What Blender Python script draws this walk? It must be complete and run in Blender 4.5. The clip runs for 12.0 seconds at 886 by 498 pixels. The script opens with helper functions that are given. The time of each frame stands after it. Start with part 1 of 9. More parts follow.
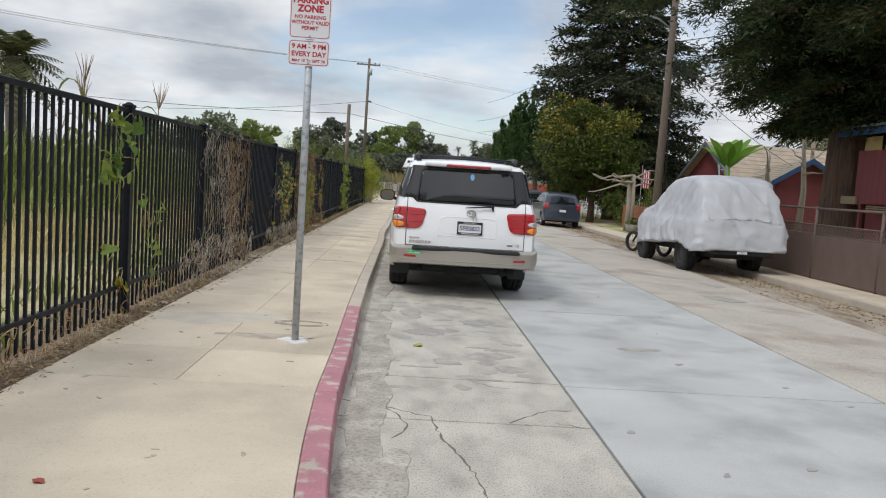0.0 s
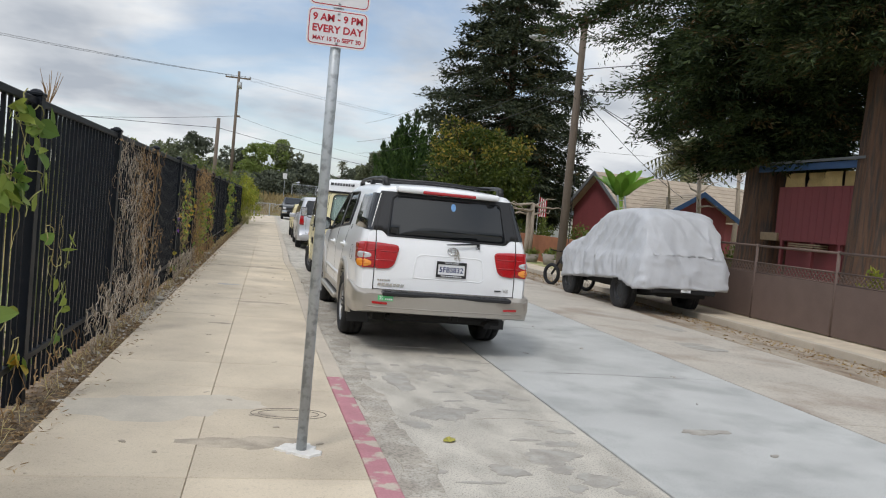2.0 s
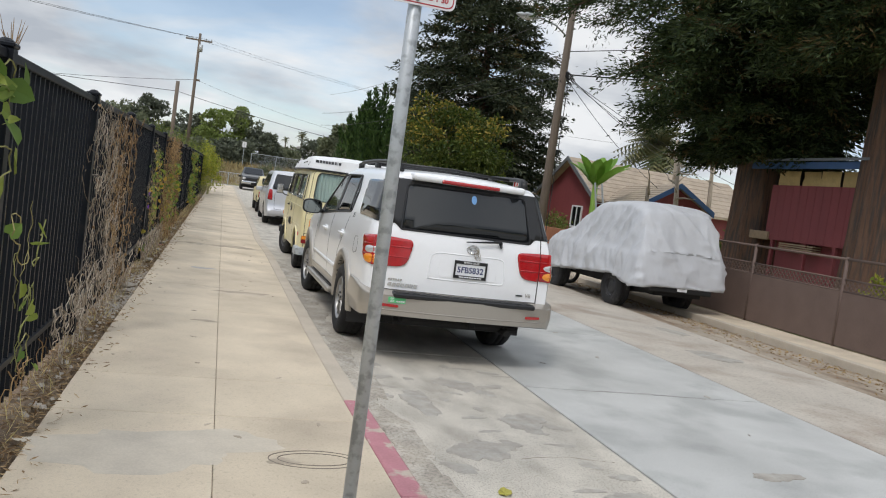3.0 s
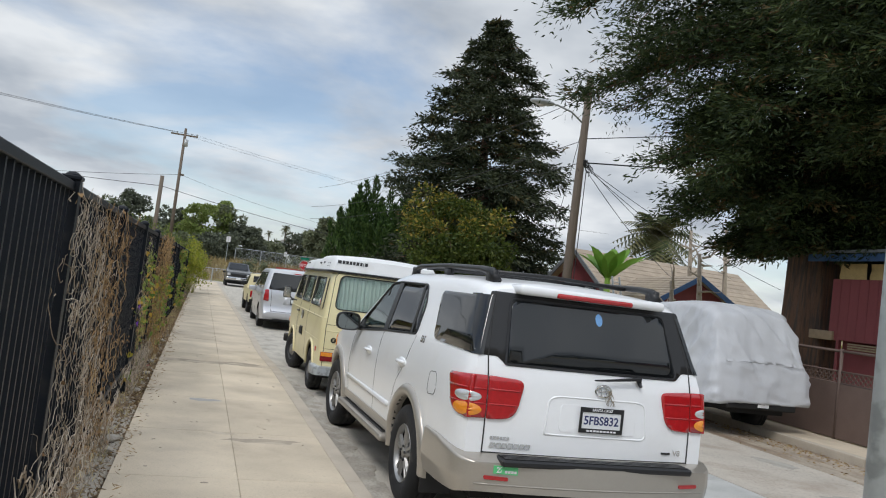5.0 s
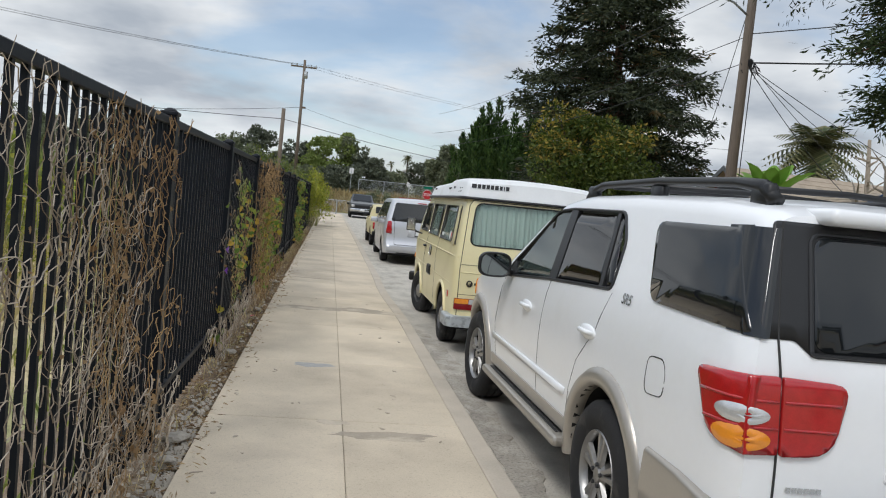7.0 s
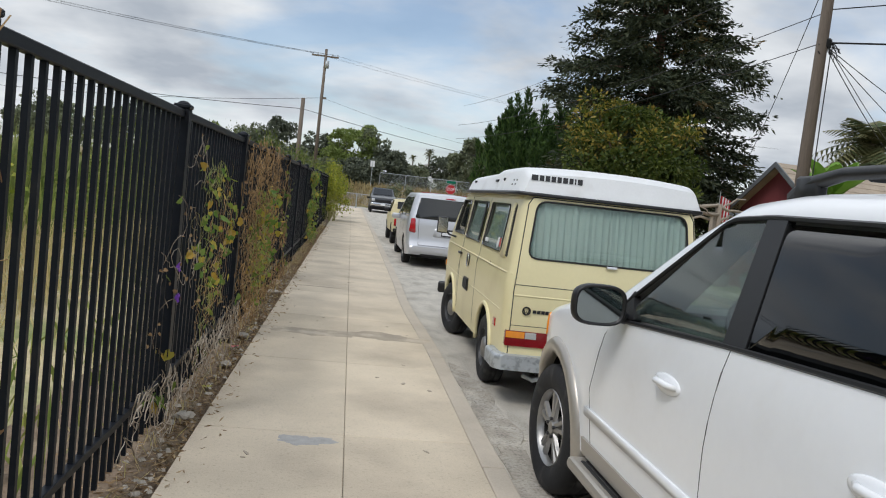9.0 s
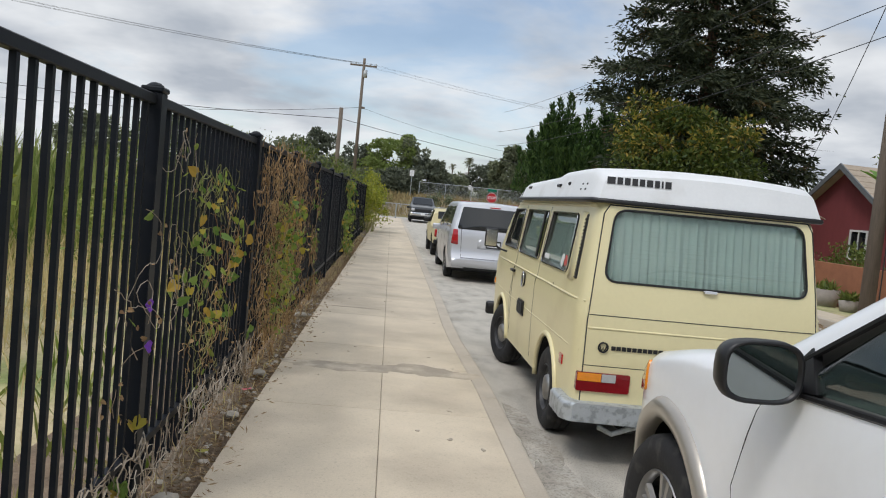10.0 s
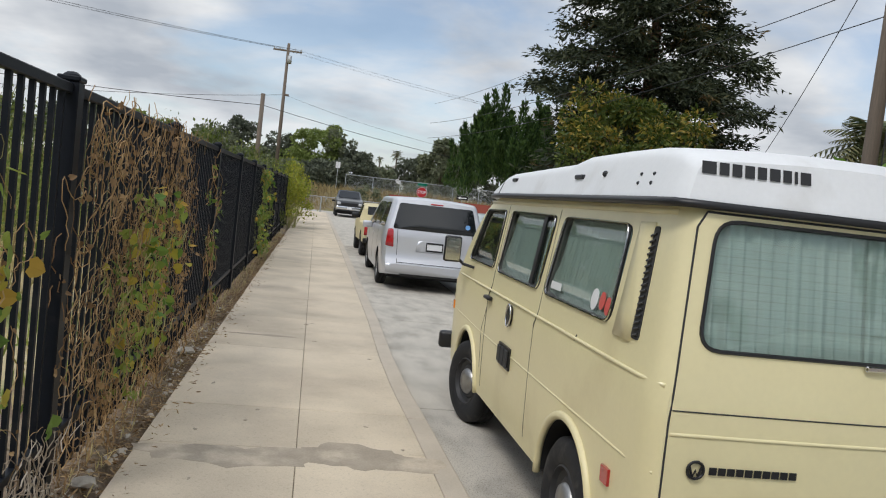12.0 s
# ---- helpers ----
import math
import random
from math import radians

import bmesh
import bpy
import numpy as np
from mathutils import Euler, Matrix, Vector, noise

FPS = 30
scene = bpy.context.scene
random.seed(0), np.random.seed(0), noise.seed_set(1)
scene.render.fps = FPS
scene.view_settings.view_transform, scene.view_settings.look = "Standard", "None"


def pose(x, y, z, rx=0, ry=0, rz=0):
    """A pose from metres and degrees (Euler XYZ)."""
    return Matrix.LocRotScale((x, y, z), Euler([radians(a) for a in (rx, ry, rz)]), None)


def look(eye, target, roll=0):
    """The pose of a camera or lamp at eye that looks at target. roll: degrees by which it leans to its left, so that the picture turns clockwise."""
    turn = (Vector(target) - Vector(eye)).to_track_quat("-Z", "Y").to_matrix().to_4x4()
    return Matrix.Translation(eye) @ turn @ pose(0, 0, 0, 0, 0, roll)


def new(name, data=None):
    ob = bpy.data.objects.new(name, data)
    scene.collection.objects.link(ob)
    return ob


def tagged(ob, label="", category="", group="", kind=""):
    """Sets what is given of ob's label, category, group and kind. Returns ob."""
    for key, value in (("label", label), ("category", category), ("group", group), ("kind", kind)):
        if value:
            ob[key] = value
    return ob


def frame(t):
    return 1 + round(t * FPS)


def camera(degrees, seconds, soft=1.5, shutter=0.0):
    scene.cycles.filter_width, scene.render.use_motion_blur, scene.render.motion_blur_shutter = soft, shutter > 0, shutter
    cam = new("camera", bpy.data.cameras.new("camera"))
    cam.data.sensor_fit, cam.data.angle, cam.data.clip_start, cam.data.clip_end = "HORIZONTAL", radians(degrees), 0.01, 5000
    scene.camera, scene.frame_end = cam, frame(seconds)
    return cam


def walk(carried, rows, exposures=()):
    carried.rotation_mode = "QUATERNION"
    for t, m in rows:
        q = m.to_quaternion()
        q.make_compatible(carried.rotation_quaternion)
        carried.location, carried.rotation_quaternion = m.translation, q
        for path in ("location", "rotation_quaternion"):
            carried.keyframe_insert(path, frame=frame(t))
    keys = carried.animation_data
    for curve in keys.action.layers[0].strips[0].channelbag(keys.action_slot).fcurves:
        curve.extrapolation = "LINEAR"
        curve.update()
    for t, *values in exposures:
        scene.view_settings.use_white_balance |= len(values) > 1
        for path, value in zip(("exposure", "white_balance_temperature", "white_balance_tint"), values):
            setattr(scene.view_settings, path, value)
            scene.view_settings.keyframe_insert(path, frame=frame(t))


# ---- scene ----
cam = camera(60.0, 12.0, soft=1.1)
PATH = [
    (0, (-0.509, 0.423, 1.558), (-0.413, 2.413, 1.386), 3.8),
    (0.5, (-0.866, 0.854, 1.607), (-0.661, 2.843, 1.604), 4.7),
    (1, (-1.163, 1.353, 1.585), (-0.836, 3.326, 1.583), 3.2),
    (1.5, (-1.458, 1.9, 1.609), (-1.108, 3.869, 1.625), 2.1),
    (2, (-1.692, 2.494, 1.559), (-1.242, 4.441, 1.472), 5.3),
    (2.5, (-1.899, 3.05, 1.606), (-1.333, 4.964, 1.471), 7.6),
    (3, (-2.102, 3.604, 1.645), (-1.533, 5.516, 1.511), 7.9),
    (3.2, (-2.141, 3.814, 1.631), (-1.612, 5.738, 1.493), 7.6),
    (4.8, (-2.42, 5.646, 1.707), (-1.883, 7.572, 1.753), 6.7),
    (5, (-2.448, 5.945, 1.732), (-1.860, 7.854, 1.839), 7.1),
    (5.5, (-2.38, 6.465, 1.696), (-1.81, 8.382, 1.738), 8.4),
    (6, (-2.341, 7.096, 1.703), (-1.963, 9.059, 1.658), 8.7),
    (6.5, (-2.294, 7.686, 1.691), (-2.008, 9.663, 1.583), 6.8),
    (6.7, (-2.219, 7.915, 1.712), (-1.921, 9.889, 1.595), 5.5),
    (8.3, (-2.183, 9.73, 1.678), (-1.844, 11.699, 1.58), 6.8),
    (8.5, (-2.187, 9.987, 1.696), (-1.869, 11.959, 1.583), 7.0),
    (9, (-2.098, 10.609, 1.705), (-1.846, 12.589, 1.571), 6.4),
    (9.5, (-2.061, 11.22, 1.71), (-1.872, 13.207, 1.582), 6.0),
    (10, (-2.045, 11.861, 1.699), (-1.899, 13.852, 1.577), 5.6),
    (10.5, (-2.075, 12.484, 1.711), (-1.937, 14.475, 1.596), 5.8),
    (11, (-2.035, 13.101, 1.722), (-1.856, 15.09, 1.606), 5.7),
    (11.5, (-1.976, 13.779, 1.72), (-1.73, 15.761, 1.605), 6.1),
    (12, (-2.022, 14.295, 1.707), (-1.683, 16.262, 1.59), 6.5),
]
walk(cam, [(t, look(eye, target, roll)) for t, eye, target, roll in PATH],
     [(0, 0.09, 6420, 10), (0.5, 0.02, 6400, 9), (1.5, 0.05, 6420, 10), (2, 0.10, 6450, 10), (3.2, 0.13, 6500, 10), (4.8, 0.04, 6330, 9), (8.5, 0.03, 6330, 9), (10, 0.07, 6400, 10), (12, 0.04, 6450, 10)])

# ---- sky and sun ----
world = bpy.data.worlds.new("sky")
scene.world = world
world.use_nodes = True
wt = world.node_tree
wt.nodes.clear()


def sky_nodes():
    n, l = wt.nodes, wt.links
    out = n.new("ShaderNodeOutputWorld")
    mix = n.new("ShaderNodeMixShader")
    blue = n.new("ShaderNodeBackground")
    cloud = n.new("ShaderNodeBackground")
    sky = n.new("ShaderNodeTexSky")
    sky.sky_type, sky.sun_disc = "NISHITA", False
    sky.sun_elevation, sky.sun_rotation = radians(52), radians(-140)
    blue.inputs["Strength"].default_value = 0.13
    l.new(sky.outputs[0], blue.inputs[0])
    tc = n.new("ShaderNodeTexCoord")
    sep = n.new("ShaderNodeSeparateXYZ")
    l.new(tc.outputs["Generated"], sep.inputs[0])
    up = n.new("ShaderNodeMath")
    up.operation = "ADD"
    up.inputs[1].default_value = 0.22
    l.new(sep.outputs["Z"], up.inputs[0])
    flat = n.new("ShaderNodeVectorMath")
    flat.operation = "DIVIDE"
    comb = n.new("ShaderNodeCombineXYZ")
    for i in range(3):
        l.new(up.outputs[0], comb.inputs[i])
    l.new(tc.outputs["Generated"], flat.inputs[0])
    l.new(comb.outputs[0], flat.inputs[1])
    big = n.new("ShaderNodeTexNoise")
    big.inputs["Scale"].default_value = 1.15
    big.inputs["Detail"].default_value = 7
    big.inputs["Roughness"].default_value = 0.55
    big.inputs["Distortion"].default_value = 0.35
    l.new(flat.outputs[0], big.inputs["Vector"])
    cover = n.new("ShaderNodeMapRange")
    cover.inputs["From Min"].default_value, cover.inputs["From Max"].default_value = 0.38, 0.55
    cover.inputs["To Min"].default_value, cover.inputs["To Max"].default_value = 0.25, 1.0
    l.new(big.outputs["Fac"], cover.inputs["Value"])
    shade = n.new("ShaderNodeTexNoise")
    shade.inputs["Scale"].default_value = 1.8
    shade.inputs["Detail"].default_value = 5
    l.new(flat.outputs[0], shade.inputs["Vector"])
    ramp = n.new("ShaderNodeValToRGB")
    ramp.color_ramp.elements[0].position, ramp.color_ramp.elements[0].color = 0.36, (0.50, 0.545, 0.61, 1)
    ramp.color_ramp.elements[1].position, ramp.color_ramp.elements[1].color = 0.62, (0.93, 0.95, 0.97, 1)
    l.new(shade.outputs["Fac"], ramp.inputs[0])
    l.new(ramp.outputs[0], cloud.inputs[0])
    rise = n.new("ShaderNodeMapRange")
    rise.inputs["From Min"].default_value, rise.inputs["From Max"].default_value = 0.35, 1.0
    rise.inputs["To Min"].default_value, rise.inputs["To Max"].default_value = SKY_LOW, SKY_HIGH
    l.new(sep.outputs["Z"], rise.inputs["Value"])
    l.new(rise.outputs[0], cloud.inputs["Strength"])
    l.new(cover.outputs[0], mix.inputs[0])
    l.new(blue.outputs[0], mix.inputs[1])
    l.new(cloud.outputs[0], mix.inputs[2])
    l.new(mix.outputs[0], out.inputs[0])


SKY_LOW, SKY_HIGH = 0.84, 1.9
sky_nodes()
sun = new("sun", bpy.data.lights.new("sun", "SUN"))
sun.data.energy, sun.data.angle, sun.data.color = 1.3, radians(14), (1.0, 0.965, 0.92)
sun.rotation_euler = (radians(38), 0, radians(-40))


# ---- materials ----
def mat(name, col, rough=0.6, metal=0.0, var=0.15, scale=3.0, fine=60.0, bump=0.15, depth=0.004, rnd=0.0, col2=None, col2_at=(0.5, 0.7), col2_scale=1.2, coat=0.0, spec=0.5, stretch=None, emit=None, alpha=1.0, trans=0.0, speck=None):
    """A two-scale mottled surface in world metres; col2 comes through in patches."""
    m = bpy.data.materials.new(name)
    m.use_nodes = True
    n, l = m.node_tree.nodes, m.node_tree.links
    b = n["Principled BSDF"]
    b.inputs["Roughness"].default_value, b.inputs["Metallic"].default_value = rough, metal
    b.inputs["Coat Weight"].default_value, b.inputs["Specular IOR Level"].default_value = coat, spec
    b.inputs["Coat Roughness"].default_value = 0.06
    b.inputs["Transmission Weight"].default_value = trans
    geo = n.new("ShaderNodeNewGeometry")
    vec = geo.outputs["Position"]
    if stretch:
        mp = n.new("ShaderNodeMapping")
        mp.inputs["Scale"].default_value = stretch
        l.new(vec, mp.inputs[0])
        vec = mp.outputs[0]

    def noise_at(s, d=4):
        t = n.new("ShaderNodeTexNoise")
        t.inputs["Scale"].default_value, t.inputs["Detail"].default_value = s, d
        l.new(vec, t.inputs["Vector"])
        return t.outputs["Fac"]

    def math_node(op, a, c):
        t = n.new("ShaderNodeMath")
        t.operation = op
        for i, v in enumerate((a, c)):
            if isinstance(v, (int, float)):
                t.inputs[i].default_value = v
            else:
                l.new(v, t.inputs[i])
        return t.outputs[0]

    n1, n2 = noise_at(scale), noise_at(fine, 3)
    f = math_node("ADD", math_node("MULTIPLY", n1, 2.2 * var), math_node("MULTIPLY", n2, 1.3 * var))
    f = math_node("ADD", f, 1 - 1.75 * var)
    if speck:
        sp = n.new("ShaderNodeMapRange")
        sp.inputs["From Min"].default_value, sp.inputs["From Max"].default_value = speck[1], speck[2]
        sp.inputs["To Min"].default_value, sp.inputs["To Max"].default_value = 1.0, speck[3]
        l.new(noise_at(speck[0], 5), sp.inputs["Value"])
        f = math_node("MULTIPLY", f, sp.outputs[0])
    if rnd:
        info = n.new("ShaderNodeObjectInfo")
        f = math_node("ADD", f, math_node("MULTIPLY", math_node("SUBTRACT", info.outputs["Random"], 0.5), 2 * rnd))
    base = n.new("ShaderNodeRGB")
    base.outputs[0].default_value = (*col, 1)
    c = base.outputs[0]
    if col2:
        mr = n.new("ShaderNodeMapRange")
        mr.inputs["From Min"].default_value, mr.inputs["From Max"].default_value = col2_at
        l.new(noise_at(col2_scale, 6), mr.inputs["Value"])
        mx = n.new("ShaderNodeMix")
        mx.data_type = "RGBA"
        l.new(mr.outputs[0], mx.inputs["Factor"])
        l.new(c, mx.inputs["A"])
        mx.inputs["B"].default_value = (*col2, 1)
        c = mx.outputs["Result"]
    sc = n.new("ShaderNodeVectorMath")
    sc.operation = "SCALE"
    l.new(c, sc.inputs[0])
    l.new(f, sc.inputs["Scale"])
    l.new(sc.outputs[0], b.inputs["Base Color"])
    if bump:
        bp = n.new("ShaderNodeBump")
        bp.inputs["Strength"].default_value, bp.inputs["Distance"].default_value = bump, depth
        l.new(n2, bp.inputs["Height"])
        l.new(bp.outputs[0], b.inputs["Normal"])
    if emit:
        b.inputs["Emission Color"].default_value, b.inputs["Emission Strength"].default_value = (*emit, 1), 1
    return m


def leaf_mat(name, a, c, rough=0.6, trans=0.25):
    """Leaves that differ one from the next."""
    m = bpy.data.materials.new(name)
    m.use_nodes = True
    n, l = m.node_tree.nodes, m.node_tree.links
    b = n["Principled BSDF"]
    b.inputs["Roughness"].default_value = rough
    b.inputs["Specular IOR Level"].default_value = 0.3
    geo = n.new("ShaderNodeNewGeometry")
    ramp = n.new("ShaderNodeValToRGB")
    ramp.color_ramp.elements[0].color, ramp.color_ramp.elements[1].color = (*a, 1), (*c, 1)
    l.new(geo.outputs["Random Per Island"], ramp.inputs[0])
    big = n.new("ShaderNodeTexNoise")
    big.inputs["Scale"].default_value = 0.9
    l.new(geo.outputs["Position"], big.inputs["Vector"])
    mr = n.new("ShaderNodeMapRange")
    mr.inputs["To Min"].default_value, mr.inputs["To Max"].default_value = 0.55, 1.45
    l.new(big.outputs["Fac"], mr.inputs["Value"])
    sc = n.new("ShaderNodeVectorMath")
    sc.operation = "SCALE"
    l.new(ramp.outputs[0], sc.inputs[0])
    l.new(mr.outputs[0], sc.inputs["Scale"])
    l.new(sc.outputs[0], b.inputs["Base Color"])
    tr = n.new("ShaderNodeBsdfTranslucent")
    l.new(sc.outputs[0], tr.inputs[0])
    mix = n.new("ShaderNodeMixShader")
    mix.inputs[0].default_value = trans
    l.new(b.outputs[0], mix.inputs[1])
    l.new(tr.outputs[0], mix.inputs[2])
    l.new(mix.outputs[0], n["Material Output"].inputs[0])
    return m


M_WALK = mat("walk_concrete", (0.575, 0.492, 0.375), 0.88, var=0.25, scale=1.6, fine=130, bump=0.4, speck=(55, 0.56, 0.76, 0.80), rnd=0.07, col2=(0.455, 0.385, 0.295), col2_at=(0.50, 0.72), col2_scale=1.2, spec=0.35)
M_KERB = mat("kerb_concrete", (0.47, 0.41, 0.33), 0.85, var=0.2, scale=3, fine=90, bump=0.25)
M_PINK = mat("kerb_faded_red_paint", (0.43, 0.19, 0.215), 0.75, var=0.28, scale=4, fine=70, bump=0.2, col2=(0.47, 0.40, 0.33), col2_at=(0.53, 0.62), col2_scale=7)
M_ROADL = mat("road_worn_concrete", (0.51, 0.475, 0.41), 0.9, var=0.34, scale=2, fine=85, bump=0.8, speck=(60, 0.50, 0.70, 0.60), col2=(0.385, 0.355, 0.305), col2_at=(0.48, 0.72), col2_scale=2.4, stretch=(1.6, 0.9, 1), spec=0.3)
M_ROADM = mat("road_grey_concrete", (0.455, 0.455, 0.435), 0.85, var=0.30, scale=0.9, fine=110, bump=0.45, speck=(70, 0.54, 0.76, 0.80), col2=(0.36, 0.362, 0.345), col2_at=(0.48, 0.64), col2_scale=1.3, rnd=0.05, spec=0.35)
M_GUTTER = mat("dirt_stained_concrete", (0.40, 0.34, 0.265), 0.85, var=0.3, scale=2.5, fine=60, bump=0.5, speck=(30, 0.48, 0.76, 0.55), col2=(0.23, 0.165, 0.11), col2_at=(0.47, 0.64), col2_scale=1.6, stretch=(1.5, 0.5, 1))
M_ROADR = mat("road_beige_concrete", (0.48, 0.435, 0.37), 0.8, var=0.22, scale=1.1, fine=70, bump=0.35, speck=(30, 0.50, 0.78, 0.66), col2=(0.33, 0.27, 0.215), col2_at=(0.50, 0.68), col2_scale=0.8)
M_JOINT = mat("joint_dirt", (0.17, 0.145, 0.115), 0.95, var=0.3)
M_DIRT = mat("dirt", (0.22, 0.16, 0.108), 0.95, var=0.4, scale=5, fine=50, bump=0.8, depth=0.02, col2=(0.28, 0.22, 0.15), col2_at=(0.48, 0.6), col2_scale=3)
M_FIELD = mat("dry_garden_ground", (0.50, 0.42, 0.25), 0.95, var=0.35, scale=0.8, fine=20, bump=0.8, depth=0.03, col2=(0.22, 0.26, 0.09), col2_at=(0.48, 0.6), col2_scale=0.5)
M_BLACK = mat("black_powder_coat", (0.006, 0.008, 0.0125), 0.45, var=0.25, scale=9, fine=90, bump=0.08, spec=0.22, col2=(0.022, 0.022, 0.023), col2_at=(0.58, 0.8), col2_scale=6)
M_GALV = mat("galvanised_steel", (0.46, 0.49, 0.51), 0.45, metal=0.35, var=0.12, scale=14, fine=120, bump=0.05, col2=(0.30, 0.32, 0.33), col2_at=(0.5, 0.62), col2_scale=20)
M_POLEWOOD = mat("weathered_pole_wood", (0.15, 0.12, 0.095), 0.9, var=0.3, scale=6, fine=40, bump=0.6, stretch=(6, 6, 0.5))


# ---- mesh helpers ----
def mesh_ob(name, bm, material, parent=None, label="", smooth=False):
    me = bpy.data.meshes.new(name)
    bmesh.ops.recalc_face_normals(bm, faces=bm.faces)
    bm.to_mesh(me)
    bm.free()
    for mm in material if isinstance(material, (list, tuple)) else [material]:
        me.materials.append(mm)
    if smooth:
        me.shade_smooth()
    ob = new(name, me)
    if parent:
        ob.parent = parent
    if label:
        ob["label"] = label
    return ob


def part(name, bm, material, parent, label="", smooth=False):
    return mesh_ob(name, bm, material, parent, label, smooth)


def piece(name, me, parent, m):
    ob = new(name, me)
    ob.parent = parent
    ob.matrix_basis = m
    return ob


def thing(name, m, label, category, group="", kind=""):
    ob = new(name)
    ob.matrix_basis = m
    return tagged(ob, label, category, group, kind)


def mesh_of(bm, material, smooth=False):
    me = bpy.data.meshes.new("shared")
    bmesh.ops.recalc_face_normals(bm, faces=bm.faces)
    bm.to_mesh(me)
    bm.free()
    me.materials.append(material)
    if smooth:
        me.shade_smooth()
    return me


def box(bm, x0, x1, y0, y1, z0, z1, bevel=0.0, seg=1):
    r = bmesh.ops.create_cube(bm, size=1, matrix=Matrix.Translation(((x0 + x1) / 2, (y0 + y1) / 2, (z0 + z1) / 2)) @ Matrix.Diagonal((x1 - x0, y1 - y0, z1 - z0, 1)))
    if bevel:
        es = list({e for v in r["verts"] for e in v.link_edges})
        bmesh.ops.bevel(bm, geom=es, offset=bevel, segments=seg, affect="EDGES", profile=0.5)
    return bm


def tube(bm, pts, radii, sides=10, cap=True):
    """A tube through pts with a radius at each."""
    pts = [Vector(p) for p in pts]
    if isinstance(radii, (int, float)):
        radii = [radii] * len(pts)
    rings, ref = [], None
    for i, p in enumerate(pts):
        d = (pts[min(i + 1, len(pts) - 1)] - pts[max(i - 1, 0)]).normalized()
        if ref is None:
            ref = d.orthogonal().normalized()
        ref = (ref - d * ref.dot(d)).normalized()
        side = d.cross(ref)
        rings.append([bm.verts.new(p + (ref * math.cos(a) + side * math.sin(a)) * radii[i]) for a in [2 * math.pi * k / sides for k in range(sides)]])
    for a, b in zip(rings, rings[1:]):
        for k in range(sides):
            bm.faces.new((a[k], a[(k + 1) % sides], b[(k + 1) % sides], b[k]))
    if cap:
        bm.faces.new(rings[0])
        bm.faces.new(rings[-1])
    return bm


def cyl(bm, c, axis, r, depth, sides=24, r2=None):
    c, d = Vector(c), Vector(axis).normalized() * depth / 2
    return tube(bm, [c - d, c + d], [r, r if r2 is None else r2], sides)


def soup(name, verts, faces, material, parent=None, smooth=False):
    me = bpy.data.meshes.new(name)
    me.from_pydata(verts, [], faces)
    me.materials.append(material)
    if smooth:
        me.shade_smooth()
    ob = new(name, me)
    if parent:
        ob.parent = parent
    return ob


def leaves(name, centres, dirs, length, width, material, parent=None, rng=None, fold=0.15):
    """One mesh of pointed leaves, four corners each, at centres along dirs."""
    c, d = np.asarray(centres, float), np.asarray(dirs, float)
    k = len(c)
    d = d / (np.linalg.norm(d, axis=1, keepdims=True) + 1e-9)
    r = rng.normal(size=(k, 3))
    s = np.cross(d, r)
    s /= np.linalg.norm(s, axis=1, keepdims=True) + 1e-9
    up = np.cross(s, d)
    ln = length * rng.uniform(0.6, 1.3, (k, 1))
    wd = width * rng.uniform(0.6, 1.3, (k, 1))
    v = np.empty((k, 4, 3))
    v[:, 0] = c
    v[:, 1] = c + d * ln * 0.5 + s * wd * 0.5 + up * wd * fold
    v[:, 2] = c + d * ln
    v[:, 3] = c + d * ln * 0.5 - s * wd * 0.5 + up * wd * fold
    me = bpy.data.meshes.new(name)
    me.vertices.add(4 * k)
    me.vertices.foreach_set("co", v.reshape(-1))
    me.loops.add(4 * k)
    me.loops.foreach_set("vertex_index", np.arange(4 * k, dtype=np.int32))
    me.polygons.add(k)
    me.polygons.foreach_set("loop_start", np.arange(0, 4 * k, 4, dtype=np.int32))
    me.update(calc_edges=True)
    me.materials.append(material)
    ob = new(name, me)
    if parent:
        ob.parent = parent
    return ob



# ---- vehicles ----
M_WHITE = mat("white_car_paint", (0.85, 0.86, 0.87), 0.28, var=0.03, scale=2, fine=25, bump=0.0, coat=0.6, col2=(0.74, 0.73, 0.71), col2_at=(0.6, 0.95), col2_scale=1.5)
M_CHAMP = mat("champagne_cladding", (0.40, 0.37, 0.325), 0.32, metal=0.45, var=0.06, scale=3, bump=0.0, coat=0.4)
M_CREAM = mat("cream_car_paint", (0.76, 0.68, 0.40), 0.38, var=0.05, scale=2.2, fine=40, bump=0.02, coat=0.25, col2=(0.63, 0.54, 0.30), col2_at=(0.58, 0.85), col2_scale=1.8)
M_FIBRE = mat("white_fibreglass", (0.74, 0.75, 0.75), 0.45, var=0.06, scale=3, fine=50, bump=0.05, col2=(0.58, 0.57, 0.54), col2_at=(0.6, 0.85), col2_scale=2.5)
M_SILVER = mat("silver_car_paint", (0.60, 0.61, 0.64), 0.3, metal=0.45, var=0.04, scale=2, bump=0.0, coat=0.5)
M_YELLOW = mat("faded_yellow_paint", (0.62, 0.55, 0.33), 0.5, var=0.12, scale=2.5, bump=0.02, col2=(0.35, 0.27, 0.17), col2_at=(0.62, 0.75), col2_scale=3)
M_DARKBLUE = mat("dark_slate_paint", (0.045, 0.055, 0.075), 0.28, metal=0.3, var=0.05, bump=0.0, coat=0.6)
M_CHARCOAL = mat("charcoal_paint", (0.05, 0.055, 0.06), 0.3, metal=0.3, var=0.05, bump=0.0, coat=0.6)
